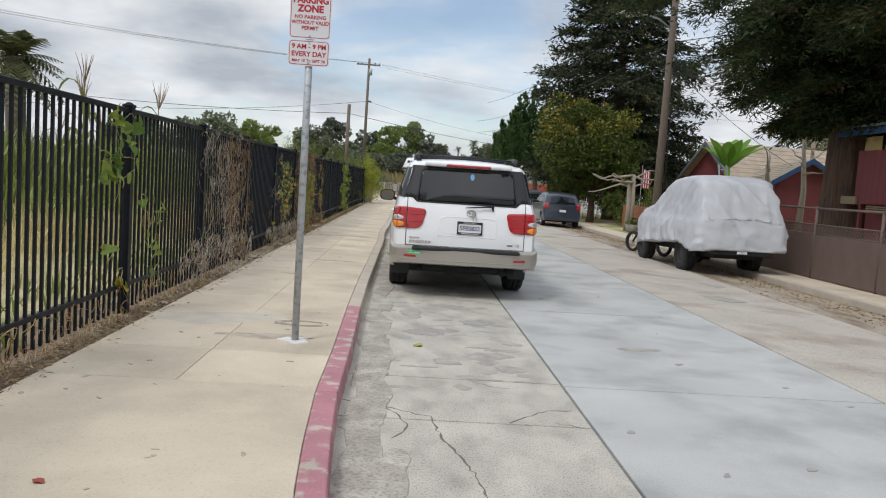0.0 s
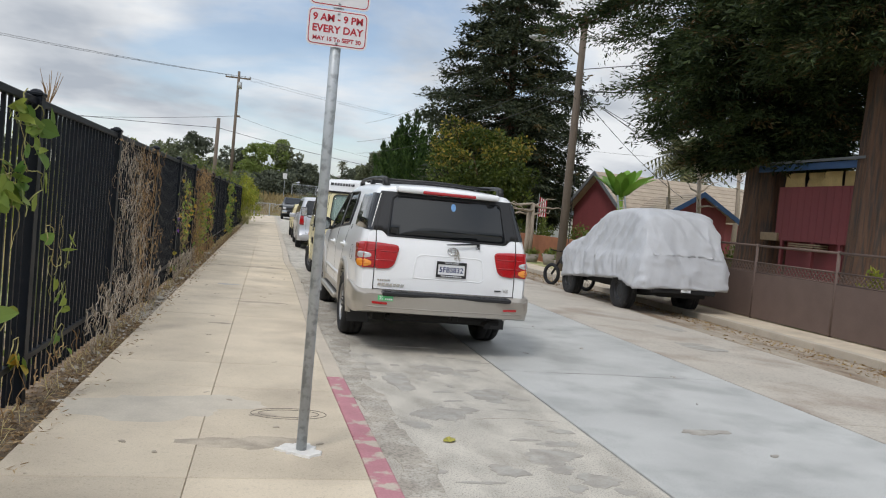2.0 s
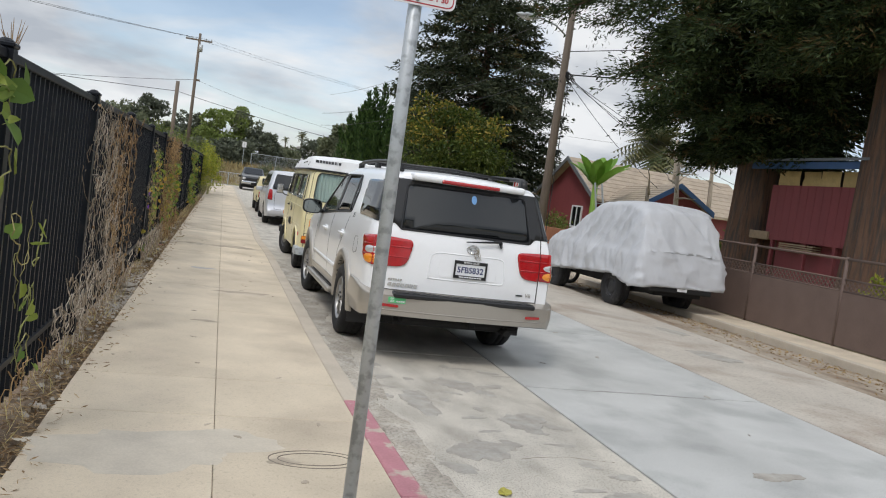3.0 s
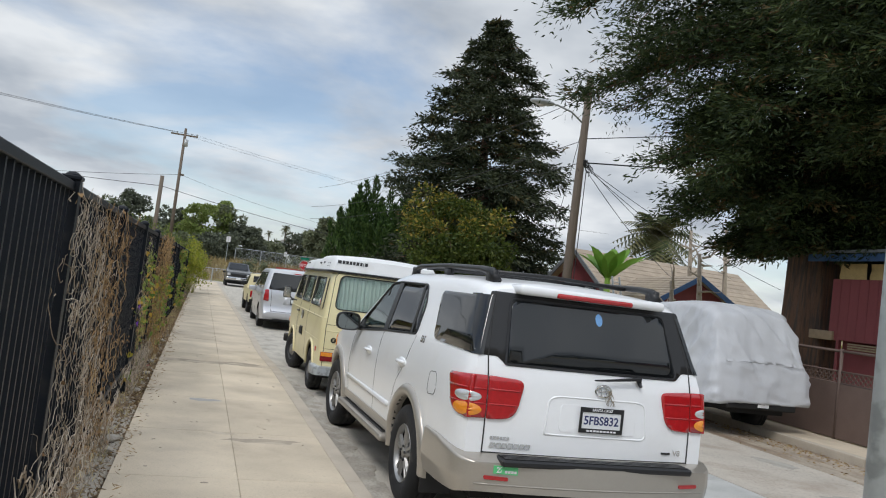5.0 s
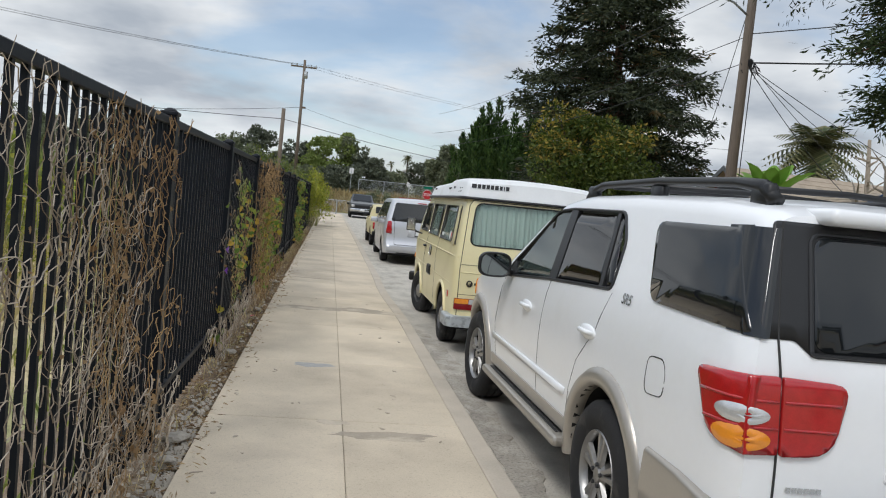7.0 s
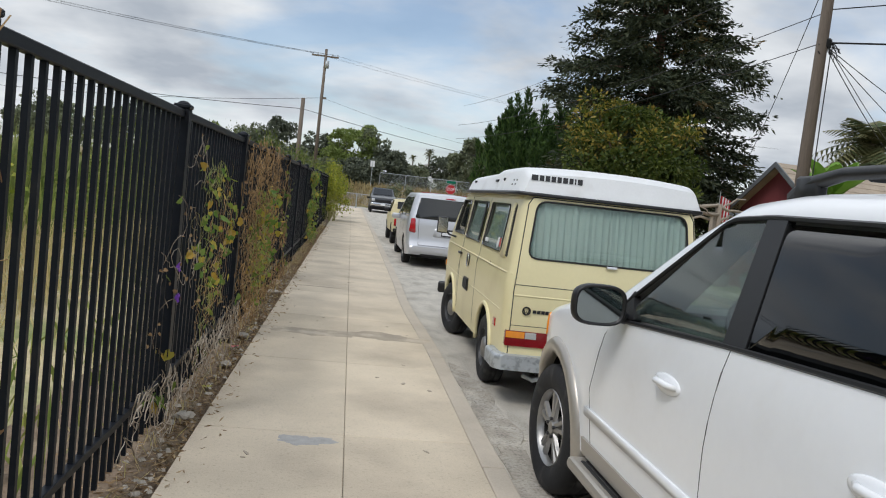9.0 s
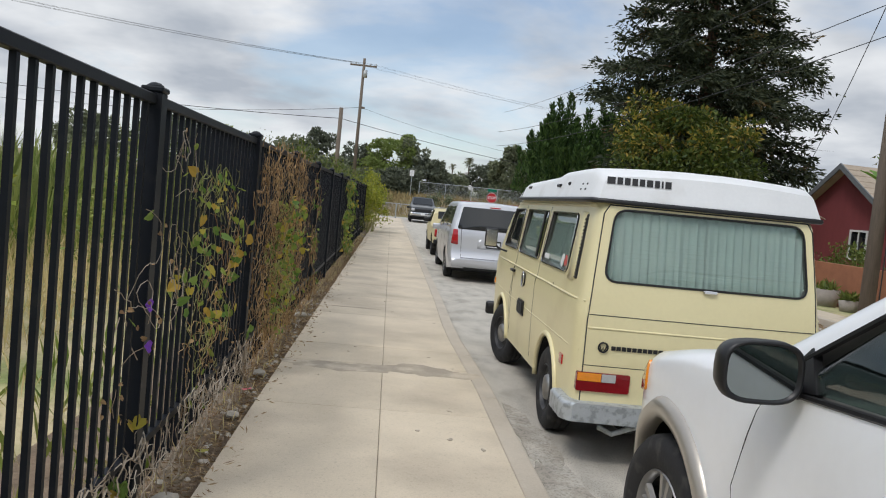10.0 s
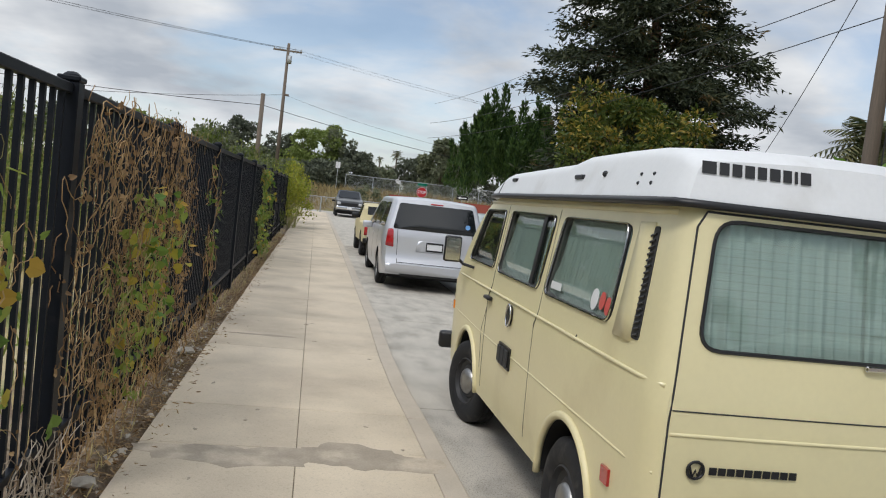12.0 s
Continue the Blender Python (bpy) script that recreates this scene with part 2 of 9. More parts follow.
M_PALE = mat("pale_grey_green_paint", (0.35, 0.40, 0.40), 0.35, var=0.05, bump=0.0, coat=0.4)
M_TINT = mat("privacy_glass", (0.010, 0.012, 0.014), 0.03, var=0.05, bump=0.0, spec=0.6)
M_TRIM = mat("black_trim", (0.012, 0.012, 0.013), 0.42, var=0.15, scale=12, bump=0.05)
M_SEAM = mat("panel_gap", (0.03, 0.03, 0.03), 0.8, var=0.1, bump=0.0)
M_UNDER = mat("underbody", (0.010, 0.010, 0.010), 0.85, var=0.3, bump=0.2)
M_TYRE = mat("tyre_rubber", (0.014, 0.014, 0.015), 0.8, var=0.25, scale=14, fine=120, bump=0.3, col2=(0.06, 0.055, 0.05), col2_at=(0.55, 0.75), col2_scale=9)
M_ALLOY = mat("alloy_wheel", (0.35, 0.345, 0.335), 0.38, metal=0.8, var=0.12, scale=18, bump=0.03, col2=(0.3, 0.28, 0.25), col2_at=(0.55, 0.8), col2_scale=14)
M_STEEL = mat("painted_steel_wheel", (0.05, 0.05, 0.052), 0.5, metal=0.3, var=0.2, scale=14, bump=0.05)
M_CHROME = mat("chrome", (0.65, 0.65, 0.65), 0.15, metal=1.0, var=0.06, scale=12, bump=0.0)
M_REDLENS = mat("red_lens", (0.40, 0.009, 0.012), 0.08, var=0.25, scale=30, fine=160, bump=0.15, coat=0.8)
M_OLDRED = mat("dulled_red_lens", (0.22, 0.010, 0.014), 0.14, var=0.2, scale=20, fine=120, bump=0.15, coat=0.6)
M_AMBER = mat("amber_lens", (0.78, 0.27, 0.02), 0.15, var=0.1, scale=30, fine=160, bump=0.15, coat=0.8)
M_CLEAR = mat("clear_lens", (0.62, 0.62, 0.62), 0.15, metal=0.4, var=0.15, scale=50, fine=160, bump=0.2, coat=0.8)
# mirror metal darkened in colour to imitate a reflection of dark trees
M_MIRROR = mat("mirror_dark_reflection", (0.30, 0.33, 0.33), 0.03, metal=1.0, var=0.02, scale=9, bump=0.0)
M_CURTAIN = mat("pale_green_curtain", (0.53, 0.575, 0.555), 0.9, var=0.12, scale=6, fine=60, bump=0.2)
M_PLATE = mat("plate_white", (0.78, 0.79, 0.80), 0.4, var=0.06, scale=12, bump=0.0)
M_NAVY = mat("plate_blue_ink", (0.02, 0.03, 0.12), 0.5, var=0.05, bump=0.0)
M_SEAT = mat("grey_seat_cloth", (0.16, 0.155, 0.15), 0.9, var=0.2, scale=9, fine=90, bump=0.2)
M_GREENSTICK = mat("green_sticker", (0.12, 0.55, 0.22), 0.5, var=0.08, bump=0.0)
M_STICK = mat("white_sticker", (0.75, 0.75, 0.74), 0.5, var=0.08, bump=0.0)
M_REDSTICK = mat("red_sticker", (0.6, 0.10, 0.08), 0.5, var=0.1, bump=0.0)
M_BLUESTICK = mat("blue_sticker", (0.15, 0.33, 0.62), 0.3, var=0.2, scale=30, bump=0.0)
M_DIRTY = mat("dried_mud", (0.28, 0.24, 0.18), 0.9, var=0.2, bump=0.2)


def glass_mat(name, tint, through_amount):
    m = bpy.data.materials.new(name)
    m.use_nodes = True
    n, l = m.node_tree.nodes, m.node_tree.links
    n.remove(n["Principled BSDF"])
    clear, gloss, mix = n.new("ShaderNodeBsdfTransparent"), n.new("ShaderNodeBsdfGlossy"), n.new("ShaderNodeMixShader")
    clear.inputs[0].default_value = (*[t * through_amount for t in tint], 1)
    gloss.inputs["Roughness"].default_value = 0.02
    lw = n.new("ShaderNodeLayerWeight")
    lw.inputs["Blend"].default_value = 0.5
    amount = lw.outputs["Facing"]
    for op, v in (("POWER", 3.0), ("MULTIPLY", 0.6), ("ADD", 0.06)):
        t = n.new("ShaderNodeMath")
        t.operation = op
        l.new(amount, t.inputs[0])
        t.inputs[1].default_value = v
        amount = t.outputs[0]
    l.new(amount, mix.inputs[0])
    l.new(clear.outputs[0], mix.inputs[1])
    l.new(gloss.outputs[0], mix.inputs[2])
    l.new(mix.outputs[0], n["Material Output"].inputs[0])
    return m


M_GLASS = glass_mat("tinted_green_glass", (0.74, 0.86, 0.81), 0.78)
M_GLASSDARK = glass_mat("dark_tinted_glass", (0.5, 0.55, 0.55), 0.16)
M_VANGLASS = glass_mat("clear_window_glass", (0.88, 0.95, 0.92), 0.92)


def text_mesh(words, size, material, align="CENTER", extrude=0.0008, wide=1.0, bold=0.018):
    cu = bpy.data.curves.new("text", "FONT")
    cu.body, cu.size, cu.align_x, cu.align_y, cu.extrude = words, size, align, "CENTER", extrude
    cu.resolution_u = 3
    cu.offset = size * bold
    ob = new("text", cu)
    me = bpy.data.meshes.new_from_object(ob.evaluated_get(bpy.context.evaluated_depsgraph_get()))
    bpy.data.objects.remove(ob)
    if wide != 1:
        me.transform(Matrix.Diagonal((wide, 1, 1, 1)))
    me.materials.clear()
    me.materials.append(material)
    return me


def lettering(name, words, size, material, parent, m, **kw):
    ob = new(name, text_mesh(words, size, material, **kw))
    ob.parent, ob.matrix_basis = parent, m
    return ob


def rounded(pts, r, seg=4):
    """A polygon with its corners rounded by r (one value or one a corner)."""
    out, k = [], len(pts)
    for i in range(k):
        p, a, b = Vector(pts[i]), Vector(pts[i - 1]), Vector(pts[(i + 1) % k])
        rr = r[i] if isinstance(r, (list, tuple)) else r
        rr = min(rr, (a - p).length * 0.48, (b - p).length * 0.48)
        if rr <= 0:
            out.append(tuple(p))
            continue
        s, e = p + (a - p).normalized() * rr, p + (b - p).normalized() * rr
        for j in range(seg + 1):
            t = j / seg
            out.append(tuple(s * (1 - t) ** 2 + p * 2 * t * (1 - t) + e * t * t))
    return out


class Shell:
    """A car's skin: half width over length and height, roofline, sill and raked tail. y runs forward from the tail, z up."""

    def __init__(self, length, width, top, sill, side, tail=((0, 0), (3, 0)), bow=0.05, nose_bow=0.12, corner=0.1, crown=0.03):
        self.length, self.width, self.top, self.sill, self.side, self.tail = length, width, top, sill, side, tail
        self.bow, self.nose_bow, self.corner, self.crown = bow, nose_bow, corner, crown

    def at(self, table, v):
        return float(np.interp(v, [p[0] for p in table], [p[1] for p in table]))

    def half(self, y, z):
        x = self.at(self.width, y) * self.at(self.side, z)
        d = z - (self.at(self.top, y) - self.corner)
        if d > 0:
            x -= self.corner - math.sqrt(max(self.corner ** 2 - d * d, 0))
        return x

    def bend(self, p):
        x, y, z = p
        k = min(max(1 - y / 0.8, 0), 1.3)
        f = min(max(1 - (self.length - y) / 0.8, 0), 1.3)
        return Vector((x, y + k * (self.at(self.tail, z) + self.bow * x * x) - f * self.nose_bow * x * x, z))

    def on_side(self, y, z, off=0.0, s=-1):
        return self.bend((s * (self.half(y, z) + off), y, z))

    def on_tail(self, x, z, off=0.0):
        return self.bend((x, -off, z))

    def skin(self, stations):
        bm = bmesh.new()
        rings = []
        for y in stations:
            zt, zb, c = self.at(self.top, y), self.at(self.sill, y), self.corner
            zs = list(np.linspace(zb, zt - c, 15)) + [zt - c + c * math.sin(a) for a in np.linspace(0.3, math.pi / 2, 5)]
            half = [(self.half(y, z), z) for z in zs]
            xe = half[-1][0]
            half += [(xe * t, zt + self.crown * (1 - t * t)) for t in (0.8, 0.5, 0.2)]
            full = [(x, z) for x, z in half] + [(-x, z) for x, z in reversed(half)]
            rings.append([bm.verts.new(self.bend((x, y, z))) for x, z in full])
        k = len(rings[0])
        for a, b in zip(rings, rings[1:]):
            for i in range(k):
                bm.faces.new((a[i], a[(i + 1) % k], b[(i + 1) % k], b[i]))
        for ring, y in ((rings[0], stations[0]), (rings[-1], stations[-1])):
            rows = []
            for i in range(k // 2):
                r, l = ring[i], ring[k - 1 - i]
                x = r.co.x
                rows.append([r] + [bm.verts.new(self.bend((x * t, y, r.co.z))) for t in (0.6, 0.2, -0.2, -0.6)] + [l])
            for a, b in zip(rows, rows[1:]):
                for i in range(5):
                    bm.faces.new((a[i], a[i + 1], b[i + 1], b[i]))
            bm.faces.new(rows[-1])
            bm.faces.new(rows[0])
        return bm

    def panel(self, poly, where="left", off=0.006, thick=0.012, step=0.12):
        """A plate cut to poly, laid on the side (y, z) or the tail (x, z)."""
        bm = bmesh.new()
        f = bm.faces.new([bm.verts.new((0, a, b)) for a, b in poly])
        bmesh.ops.triangulate(bm, faces=[f])
        lo, hi = [min(p[i] for p in poly) for i in (0, 1)], [max(p[i] for p in poly) for i in (0, 1)]
        for i, nrm in ((0, (0, 1, 0)), (1, (0, 0, 1))):
            for c in np.arange(lo[i] + step, hi[i], step):
                co = (0, c, 0) if i == 0 else (0, 0, c)
                bmesh.ops.bisect_plane(bm, geom=bm.verts[:] + bm.edges[:] + bm.faces[:], plane_co=co, plane_no=nrm)
        flat = [(v, v.co.y, v.co.z) for v in bm.verts]
        ext = bmesh.ops.extrude_face_region(bm, geom=bm.faces[:])
        deep = [v for v in ext["geom"] if isinstance(v, bmesh.types.BMVert)]
        deep_at = [(v, v.co.y, v.co.z) for v in deep]
        for group, o in ((flat, off), (deep_at, off - thick)):
            for v, a, b in group:
                if where == "tail":
                    v.co = self.on_tail(a, b, o)
                else:
                    v.co = self.on_side(a, b, o, -1 if where == "left" else 1)
        return bm

    def line(self, pts, where="left", r=0.004, off=-0.001, sides=5):
        at = [self.on_tail(a, b, off) if where == "tail" else self.on_side(a, b, off, -1 if where == "left" else 1) for a, b in pts]
        return tube(bmesh.new(), at, r, sides)


def dense(pts, step=0.08):
    out = []
    for a, b in zip(pts, pts[1:]):
        k = max(1, int(math.dist(a, b) / step))
        out += [(a[0] + (b[0] - a[0]) * i / k, a[1] + (b[1] - a[1]) * i / k) for i in range(k)]
    return out + [pts[-1]]


def carve(ob, cutters):
    """Cuts the meshes away from ob and drops them."""
    for bm, material in cutters:
        cut = mesh_ob("cutter", bm, material, ob.parent)
        md = ob.modifiers.new("cut", "BOOLEAN")
        md.object, md.operation, md.solver, md.material_mode = cut, "DIFFERENCE", "EXACT", "TRANSFER"
        bpy.context.view_layer.update()
        me = bpy.data.meshes.new_from_object(ob.evaluated_get(bpy.context.evaluated_depsgraph_get()))
        ob.modifiers.clear()
        ob.data = me
        bpy.data.objects.remove(cut)
    ob.data.shade_smooth()
    ob.data.set_sharp_from_angle(angle=radians(32))


def prism(poly, x0, x1):
    bm = bmesh.new()
    a = [bm.verts.new((x0, y, z)) for y, z in poly]
    b = [bm.verts.new((x1, y, z)) for y, z in poly]
    bm.faces.new(a)
    bm.faces.new(list(reversed(b)))
    for i in range(len(a)):
        j = (i + 1) % len(a)
        bm.faces.new((a[i], b[i], b[j], a[j]))
    return bm


def disc_prism(y, z, r, x0, x1, n=36):
    return prism([(y + r * math.cos(2 * math.pi * i / n), z + r * math.sin(2 * math.pi * i / n)) for i in range(n)], x0, x1)


def lathe(bm, prof, n=36):
    """Turns (radius, x) pairs round the x axis."""
    rings = [[bm.verts.new((x, r * math.cos(2 * math.pi * i / n), r * math.sin(2 * math.pi * i / n))) for i in range(n)] for r, x in prof]
    for a, b in zip(rings, rings[1:]):
        for i in range(n):
            bm.faces.new((a[i], a[(i + 1) % n], b[(i + 1) % n], b[i]))
    return bm


def wheel(parent, x, y, r, w, rim, style, s=-1, turn=0.0):
    """A wheel whose outer face looks to side s. Styles: alloy, hubcap, steel."""
    bm = bmesh.new()
    h = w / 2
    spokes = []
    if style == "alloy":
        lathe(bm, [(rim * 1.0, h * 0.8), (rim * 0.97, h * 0.88), (rim * 0.91, h * 0.76), (rim * 0.89, h * 0.55)])
        for i in range(5):
            for d in (-0.17, 0.17):
                a = 2 * math.pi * i / 5 + 0.3 + d
                c, t = Vector((0, math.cos(a), math.sin(a))), Vector((0, -math.sin(a), math.cos(a)))
                vs = []
                sb = bmesh.new()
                spokes.append(sb)
                for rad, hw, xx in ((rim * 0.2, rim * 0.085, h * 0.78), (rim * 0.55, rim * 0.075, h * 0.76), (rim * 0.93, rim * 0.11, h * 0.74)):
                    vs.append([sb.verts.new(c * rad + t * q * hw + Vector((xx - dx, 0, 0))) for q, dx in ((-1, 0.022), (-0.6, 0), (0.6, 0), (1, 0.022))])
                for p, q in zip(vs, vs[1:]):
                    for j in range(3):
                        sb.faces.new((p[j], p[j + 1], q[j + 1], q[j]))
        lathe(bm, [(0.001, h * 0.84), (rim * 0.16, h * 0.82), (rim * 0.2, h * 0.72), (rim * 0.3, h * 0.62), (rim * 0.3, h * 0.3)], 24)
        mats, label = M_ALLOY, "five-spoke alloy wheel"
    else:
        lathe(bm, [(rim, h * 0.85), (rim * 0.95, h * 0.9), (rim * 0.9, h * 0.62), (rim * 0.72, h * 0.5), (rim * 0.66, h * 0.6), (rim * 0.5, h * 0.66), (0.001, h * 0.66)], 36)
        mats, label = M_STEEL, "dark painted steel wheel"
    rimob = part("wheel", bm, mats, parent, label, smooth=True)
    rimob.data.set_sharp_from_angle(angle=radians(40))
    rimob.matrix_basis = pose(x, y, r, 0, 0, turn + (0 if s > 0 else 180))
    for sb in spokes:
        part("spoke", sb, mats, rimob)
    if style == "alloy":
        # barrel coloured near-black: the shade between the spokes put into its material
        part("rim_barrel", lathe(bmesh.new(), [(rim * 0.89, h * 0.55), (rim * 0.84, -h * 0.8)]), M_UNDER, rimob)
        for i in range(5):
            a = 2 * math.pi * i / 5 + 0.3
            part("wheel_nut", cyl(bmesh.new(), (h * 0.80, rim * 0.24 * math.cos(a), rim * 0.24 * math.sin(a)), (1, 0, 0), 0.011, 0.02, 8), M_STEEL, rimob)
    bm = bmesh.new()
    sh = r - rim
    lathe(bm, [(rim * 0.97, -h * 0.8), (rim + sh * 0.45, -h), (r - 0.03, -h * 0.93), (r - 0.004, -h * 0.72), (r, -h * 0.3), (r - 0.012, -h * 0.26), (r - 0.012, -h * 0.2), (r, -h * 0.16), (r, h * 0.16), (r - 0.012, h * 0.2), (r - 0.012, h * 0.26), (r, h * 0.3), (r - 0.004, h * 0.72), (r - 0.03, h * 0.93), (rim + sh * 0.45, h), (rim * 1.03, h * 0.88), (rim * 0.97, h * 0.8)], 44)
    part("tyre", bm, M_TYRE, rimob, "worn black tyre", smooth=True)
    bm = bmesh.new()
    lathe(bm, [(rim * 0.86, -h * 0.2), (0.001, -h * 0.2)], 24)
    part("brake_drum", bm, M_UNDER, rimob)
    if style == "hubcap":
        bm = bmesh.new()
        lathe(bm, [(0.001, h * 0.98), (rim * 0.25, h * 0.97), (rim * 0.5, h * 0.86), (rim * 0.55, h * 0.66)], 28)
        part("hubcap", bm, M_ALLOY, rimob, "dull domed metal hubcap", smooth=True)
    return rimob


def tail_plate(parent, shell, x, z, number, head="", foot="", frame_material=None, w=0.305, h=0.152):
    o = shell.on_tail(x, z, 0.012)
    bm = bmesh.new()
    box(bm, x - w / 2, x + w / 2, o.y - 0.004, o.y, z - h / 2, z + h / 2, 0.002)
    pl = part("licence_plate", bm, M_PLATE, parent, "white licence plate with dark blue characters")
    if frame_material:
        bm = bmesh.new()
        for x0, x1, z0, z1 in ((-w / 2 - 0.01, w / 2 + 0.01, h / 2 - 0.022, h / 2 + 0.01), (-w / 2 - 0.01, w / 2 + 0.01, -h / 2 - 0.01, -h / 2 + 0.02), (-w / 2 - 0.01, -w / 2 + 0.008, -h / 2 + 0.02, h / 2 - 0.022), (w / 2 - 0.008, w / 2 + 0.01, -h / 2 + 0.02, h / 2 - 0.022)):
            box(bm, x + x0, x + x1, o.y - 0.010, o.y - 0.0045, z + z0, z + z1)
        part("plate_frame", bm, frame_material, pl, "black plate frame")
    face = lambda zz, d: pose(x, o.y - d, z + zz, 90, 0, 0)
    if number:
        lettering("plate_number", number, 0.083, M_NAVY, pl, face(-0.005, 0.0052), wide=0.93)
    if head:
        lettering("plate_heading", head, 0.026, M_PLATE, pl, face(h / 2 - 0.006, 0.0112))
    if foot:
        bm = bmesh.new()
        for i in range(9):
            box(bm, x - 0.11 + i * 0.026, x - 0.11 + i * 0.026 + 0.019, o.y - 0.0115, o.y - 0.0102, z - h / 2 - 0.001, z - h / 2 + 0.011)
        part("plate_footing", bm, M_PLATE, pl)
    return pl


def bars(parent, name, mats, widths, h, gap, at, slant=0.0, depth=0.003, label=""):
    """A wordmark as plain slanted bars; at gives the place of (along, up)."""
    x = 0
    for w in widths:
        bm = bmesh.new()
        vs = []
        for d in (0, depth):
            vs.append([bm.verts.new(at(x + a * w + b * h * slant, b * h, d)) for a, b in ((0, 0), (1, 0), (1, 1), (0, 1))])
        bm.faces.new(vs[1])
        for i in range(4):
            bm.faces.new((vs[0][i], vs[0][(i + 1) % 4], vs[1][(i + 1) % 4], vs[1][i]))
        x += w + gap
        part(name, bm, mats, parent, label)


def seams(parent, shell, runs, both=True):
    for run in runs:
        for where in ("left", "right") if both else ("left",):
            part("panel_gap", shell.line(dense(run), where, 0.003), M_SEAM, parent)


# ---- the white sport utility vehicle ----
def build_suv(m):
    car = thing("suv", m, "white sport utility vehicle with champagne lower cladding, parked at the kerb", "car")
    sh = Shell(5.1, [(0, 0.90), (0.06, 0.935), (0.16, 0.955), (0.5, 0.965), (4.3, 0.965), (4.7, 0.945), (4.95, 0.88), (5.1, 0.76)],
               [(0, 1.80), (0.15, 1.835), (0.6, 1.86), (1.6, 1.875), (2.4, 1.865), (2.75, 1.82), (3.0, 1.71), (3.75, 1.245), (4.2, 1.20), (4.8, 1.08), (5.0, 0.98), (5.1, 0.85)],
               [(0, 0.60), (0.3, 0.50), (0.8, 0.44), (4.6, 0.44), (5.1, 0.36)],
               [(0.3, 0.965), (0.5, 0.985), (0.75, 1.0), (1.0, 1.0), (1.16, 0.988), (1.3, 0.955), (1.74, 0.83), (1.9, 0.78)],
               tail=[(0.0, -0.02), (0.9, 0.0), (1.2, 0.03), (1.3, 0.06), (1.75, 0.24), (1.9, 0.30)], bow=0.05, corner=0.085, crown=0.035)
    st = [0, 0.02, 0.06, 0.11, 0.17, 0.25, 0.35, 0.5] + list(np.arange(0.65, 4.9, 0.14)) + [4.92, 5.0, 5.05, 5.1]
    body = part("body", sh.skin(st), M_WHITE, car, "glossy white painted body")
    arches = [(1.25, 0.40, 0.455), (4.33, 0.40, 0.455)]
    cabin = rounded([(1.42, 1.345), (2.45, 1.285), (3.52, 1.20), (3.46, 1.29), (2.78, 1.745), (2.5, 1.765), (1.62, 1.765), (1.46, 1.6)], 0.05)
    cuts = []
    for y, z, r in arches:
        for x0, x1 in ((-1.3, -0.62), (0.62, 1.3)):
            cuts.append((disc_prism(y, z, r, x0, x1), M_UNDER))
    cuts.append((prism(cabin, -1.2, 1.2), M_SEAT))
    cuts.append((prism([(2.6, 1.25), (3.75, 1.28), (3.9, 1.45), (3.1, 1.78), (2.6, 1.74)], -0.62, 0.62), M_SEAT))
    carve(body, cuts)
    # glass and its black surrounds
    fw = rounded([(2.47, 1.295), (3.44, 1.225), (2.80, 1.725), (2.50, 1.745)], 0.04)
    rw = rounded([(1.60, 1.345), (2.37, 1.30), (2.42, 1.745), (1.72, 1.745)], 0.05)
    rq = rounded([(1.43, 1.36), (1.55, 1.35), (1.67, 1.735), (1.60, 1.72)], 0.03)
    qw = rounded([(0.02, 1.345), (0.94, 1.355), (1.17, 1.735), (0.20, 1.735)], [0.03, 0.08, 0.10, 0.03])
    for where in ("left", "right"):
        for poly, g in ((fw, M_GLASS), (rw, M_GLASSDARK), (rq, M_GLASSDARK)):
            w = part("window", sh.panel(poly, where, 0.0, 0.004), g, car, "", True)
            w.visible_shadow = False
        part("window", sh.panel(qw, where, 0.010, 0.015), M_TINT, car, "dark privacy glass", True)
        part("pillar_trim", sh.panel([(2.34, 1.285), (2.49, 1.275), (2.53, 1.765), (2.40, 1.765)], where, 0.005, 0.03), M_TRIM, car)
        part("pillar_trim", sh.panel([(1.553, 1.338), (1.602, 1.335), (1.722, 1.762), (1.672, 1.762)], where, 0.005, 0.03), M_TRIM, car)
        part("mirror_sail", sh.panel([(3.30, 1.235), (3.54, 1.195), (3.40, 1.36)], where, 0.006, 0.03), M_TRIM, car)
        edge = dense(cabin + [cabin[0]], 0.06)
        part("window_seal", sh.line(edge, where, 0.011, 0.0, 6), M_TRIM, car)
        part("rear_pillar_trim", sh.panel([(-0.02, 1.335), (0.16, 1.34), (0.34, 1.745), (0.12, 1.75)], where, 0.0065, 0.02), M_TINT, car)
        sd = -1 if where == "left" else 1
        bm = bmesh.new()
        rows = []
        for z in np.linspace(1.335, 1.745, 9):
            y1, edge = 0.07 + (z - 1.345) * 0.46, 0.862 - (z - 1.29) * 0.241 - 0.03
            row = [sh.on_side(y1, z, -0.01, sd)] + [sh.on_side(y1 * t, z, 0.008, sd) for t in (1.0, 0.8, 0.6, 0.4, 0.25, 0.12)]
            hw = abs(sh.half(0.0, z))
            row += [sh.bend((sd * (hw + 0.008), 0.0, z)), sh.bend((sd * (hw + 0.002), -0.008, z)), sh.on_tail(sd * ((hw + edge) / 2), z, 0.009), sh.on_tail(sd * edge, z, 0.009)]
            rows.append([bm.verts.new(p) for p in row])
        for p, q in zip(rows, rows[1:]):
            for j in range(len(p) - 1):
                bm.faces.new((p[j], p[j + 1], q[j + 1], q[j]))
        part("corner_glass", bm, M_TINT, car, "dark privacy glass", True)
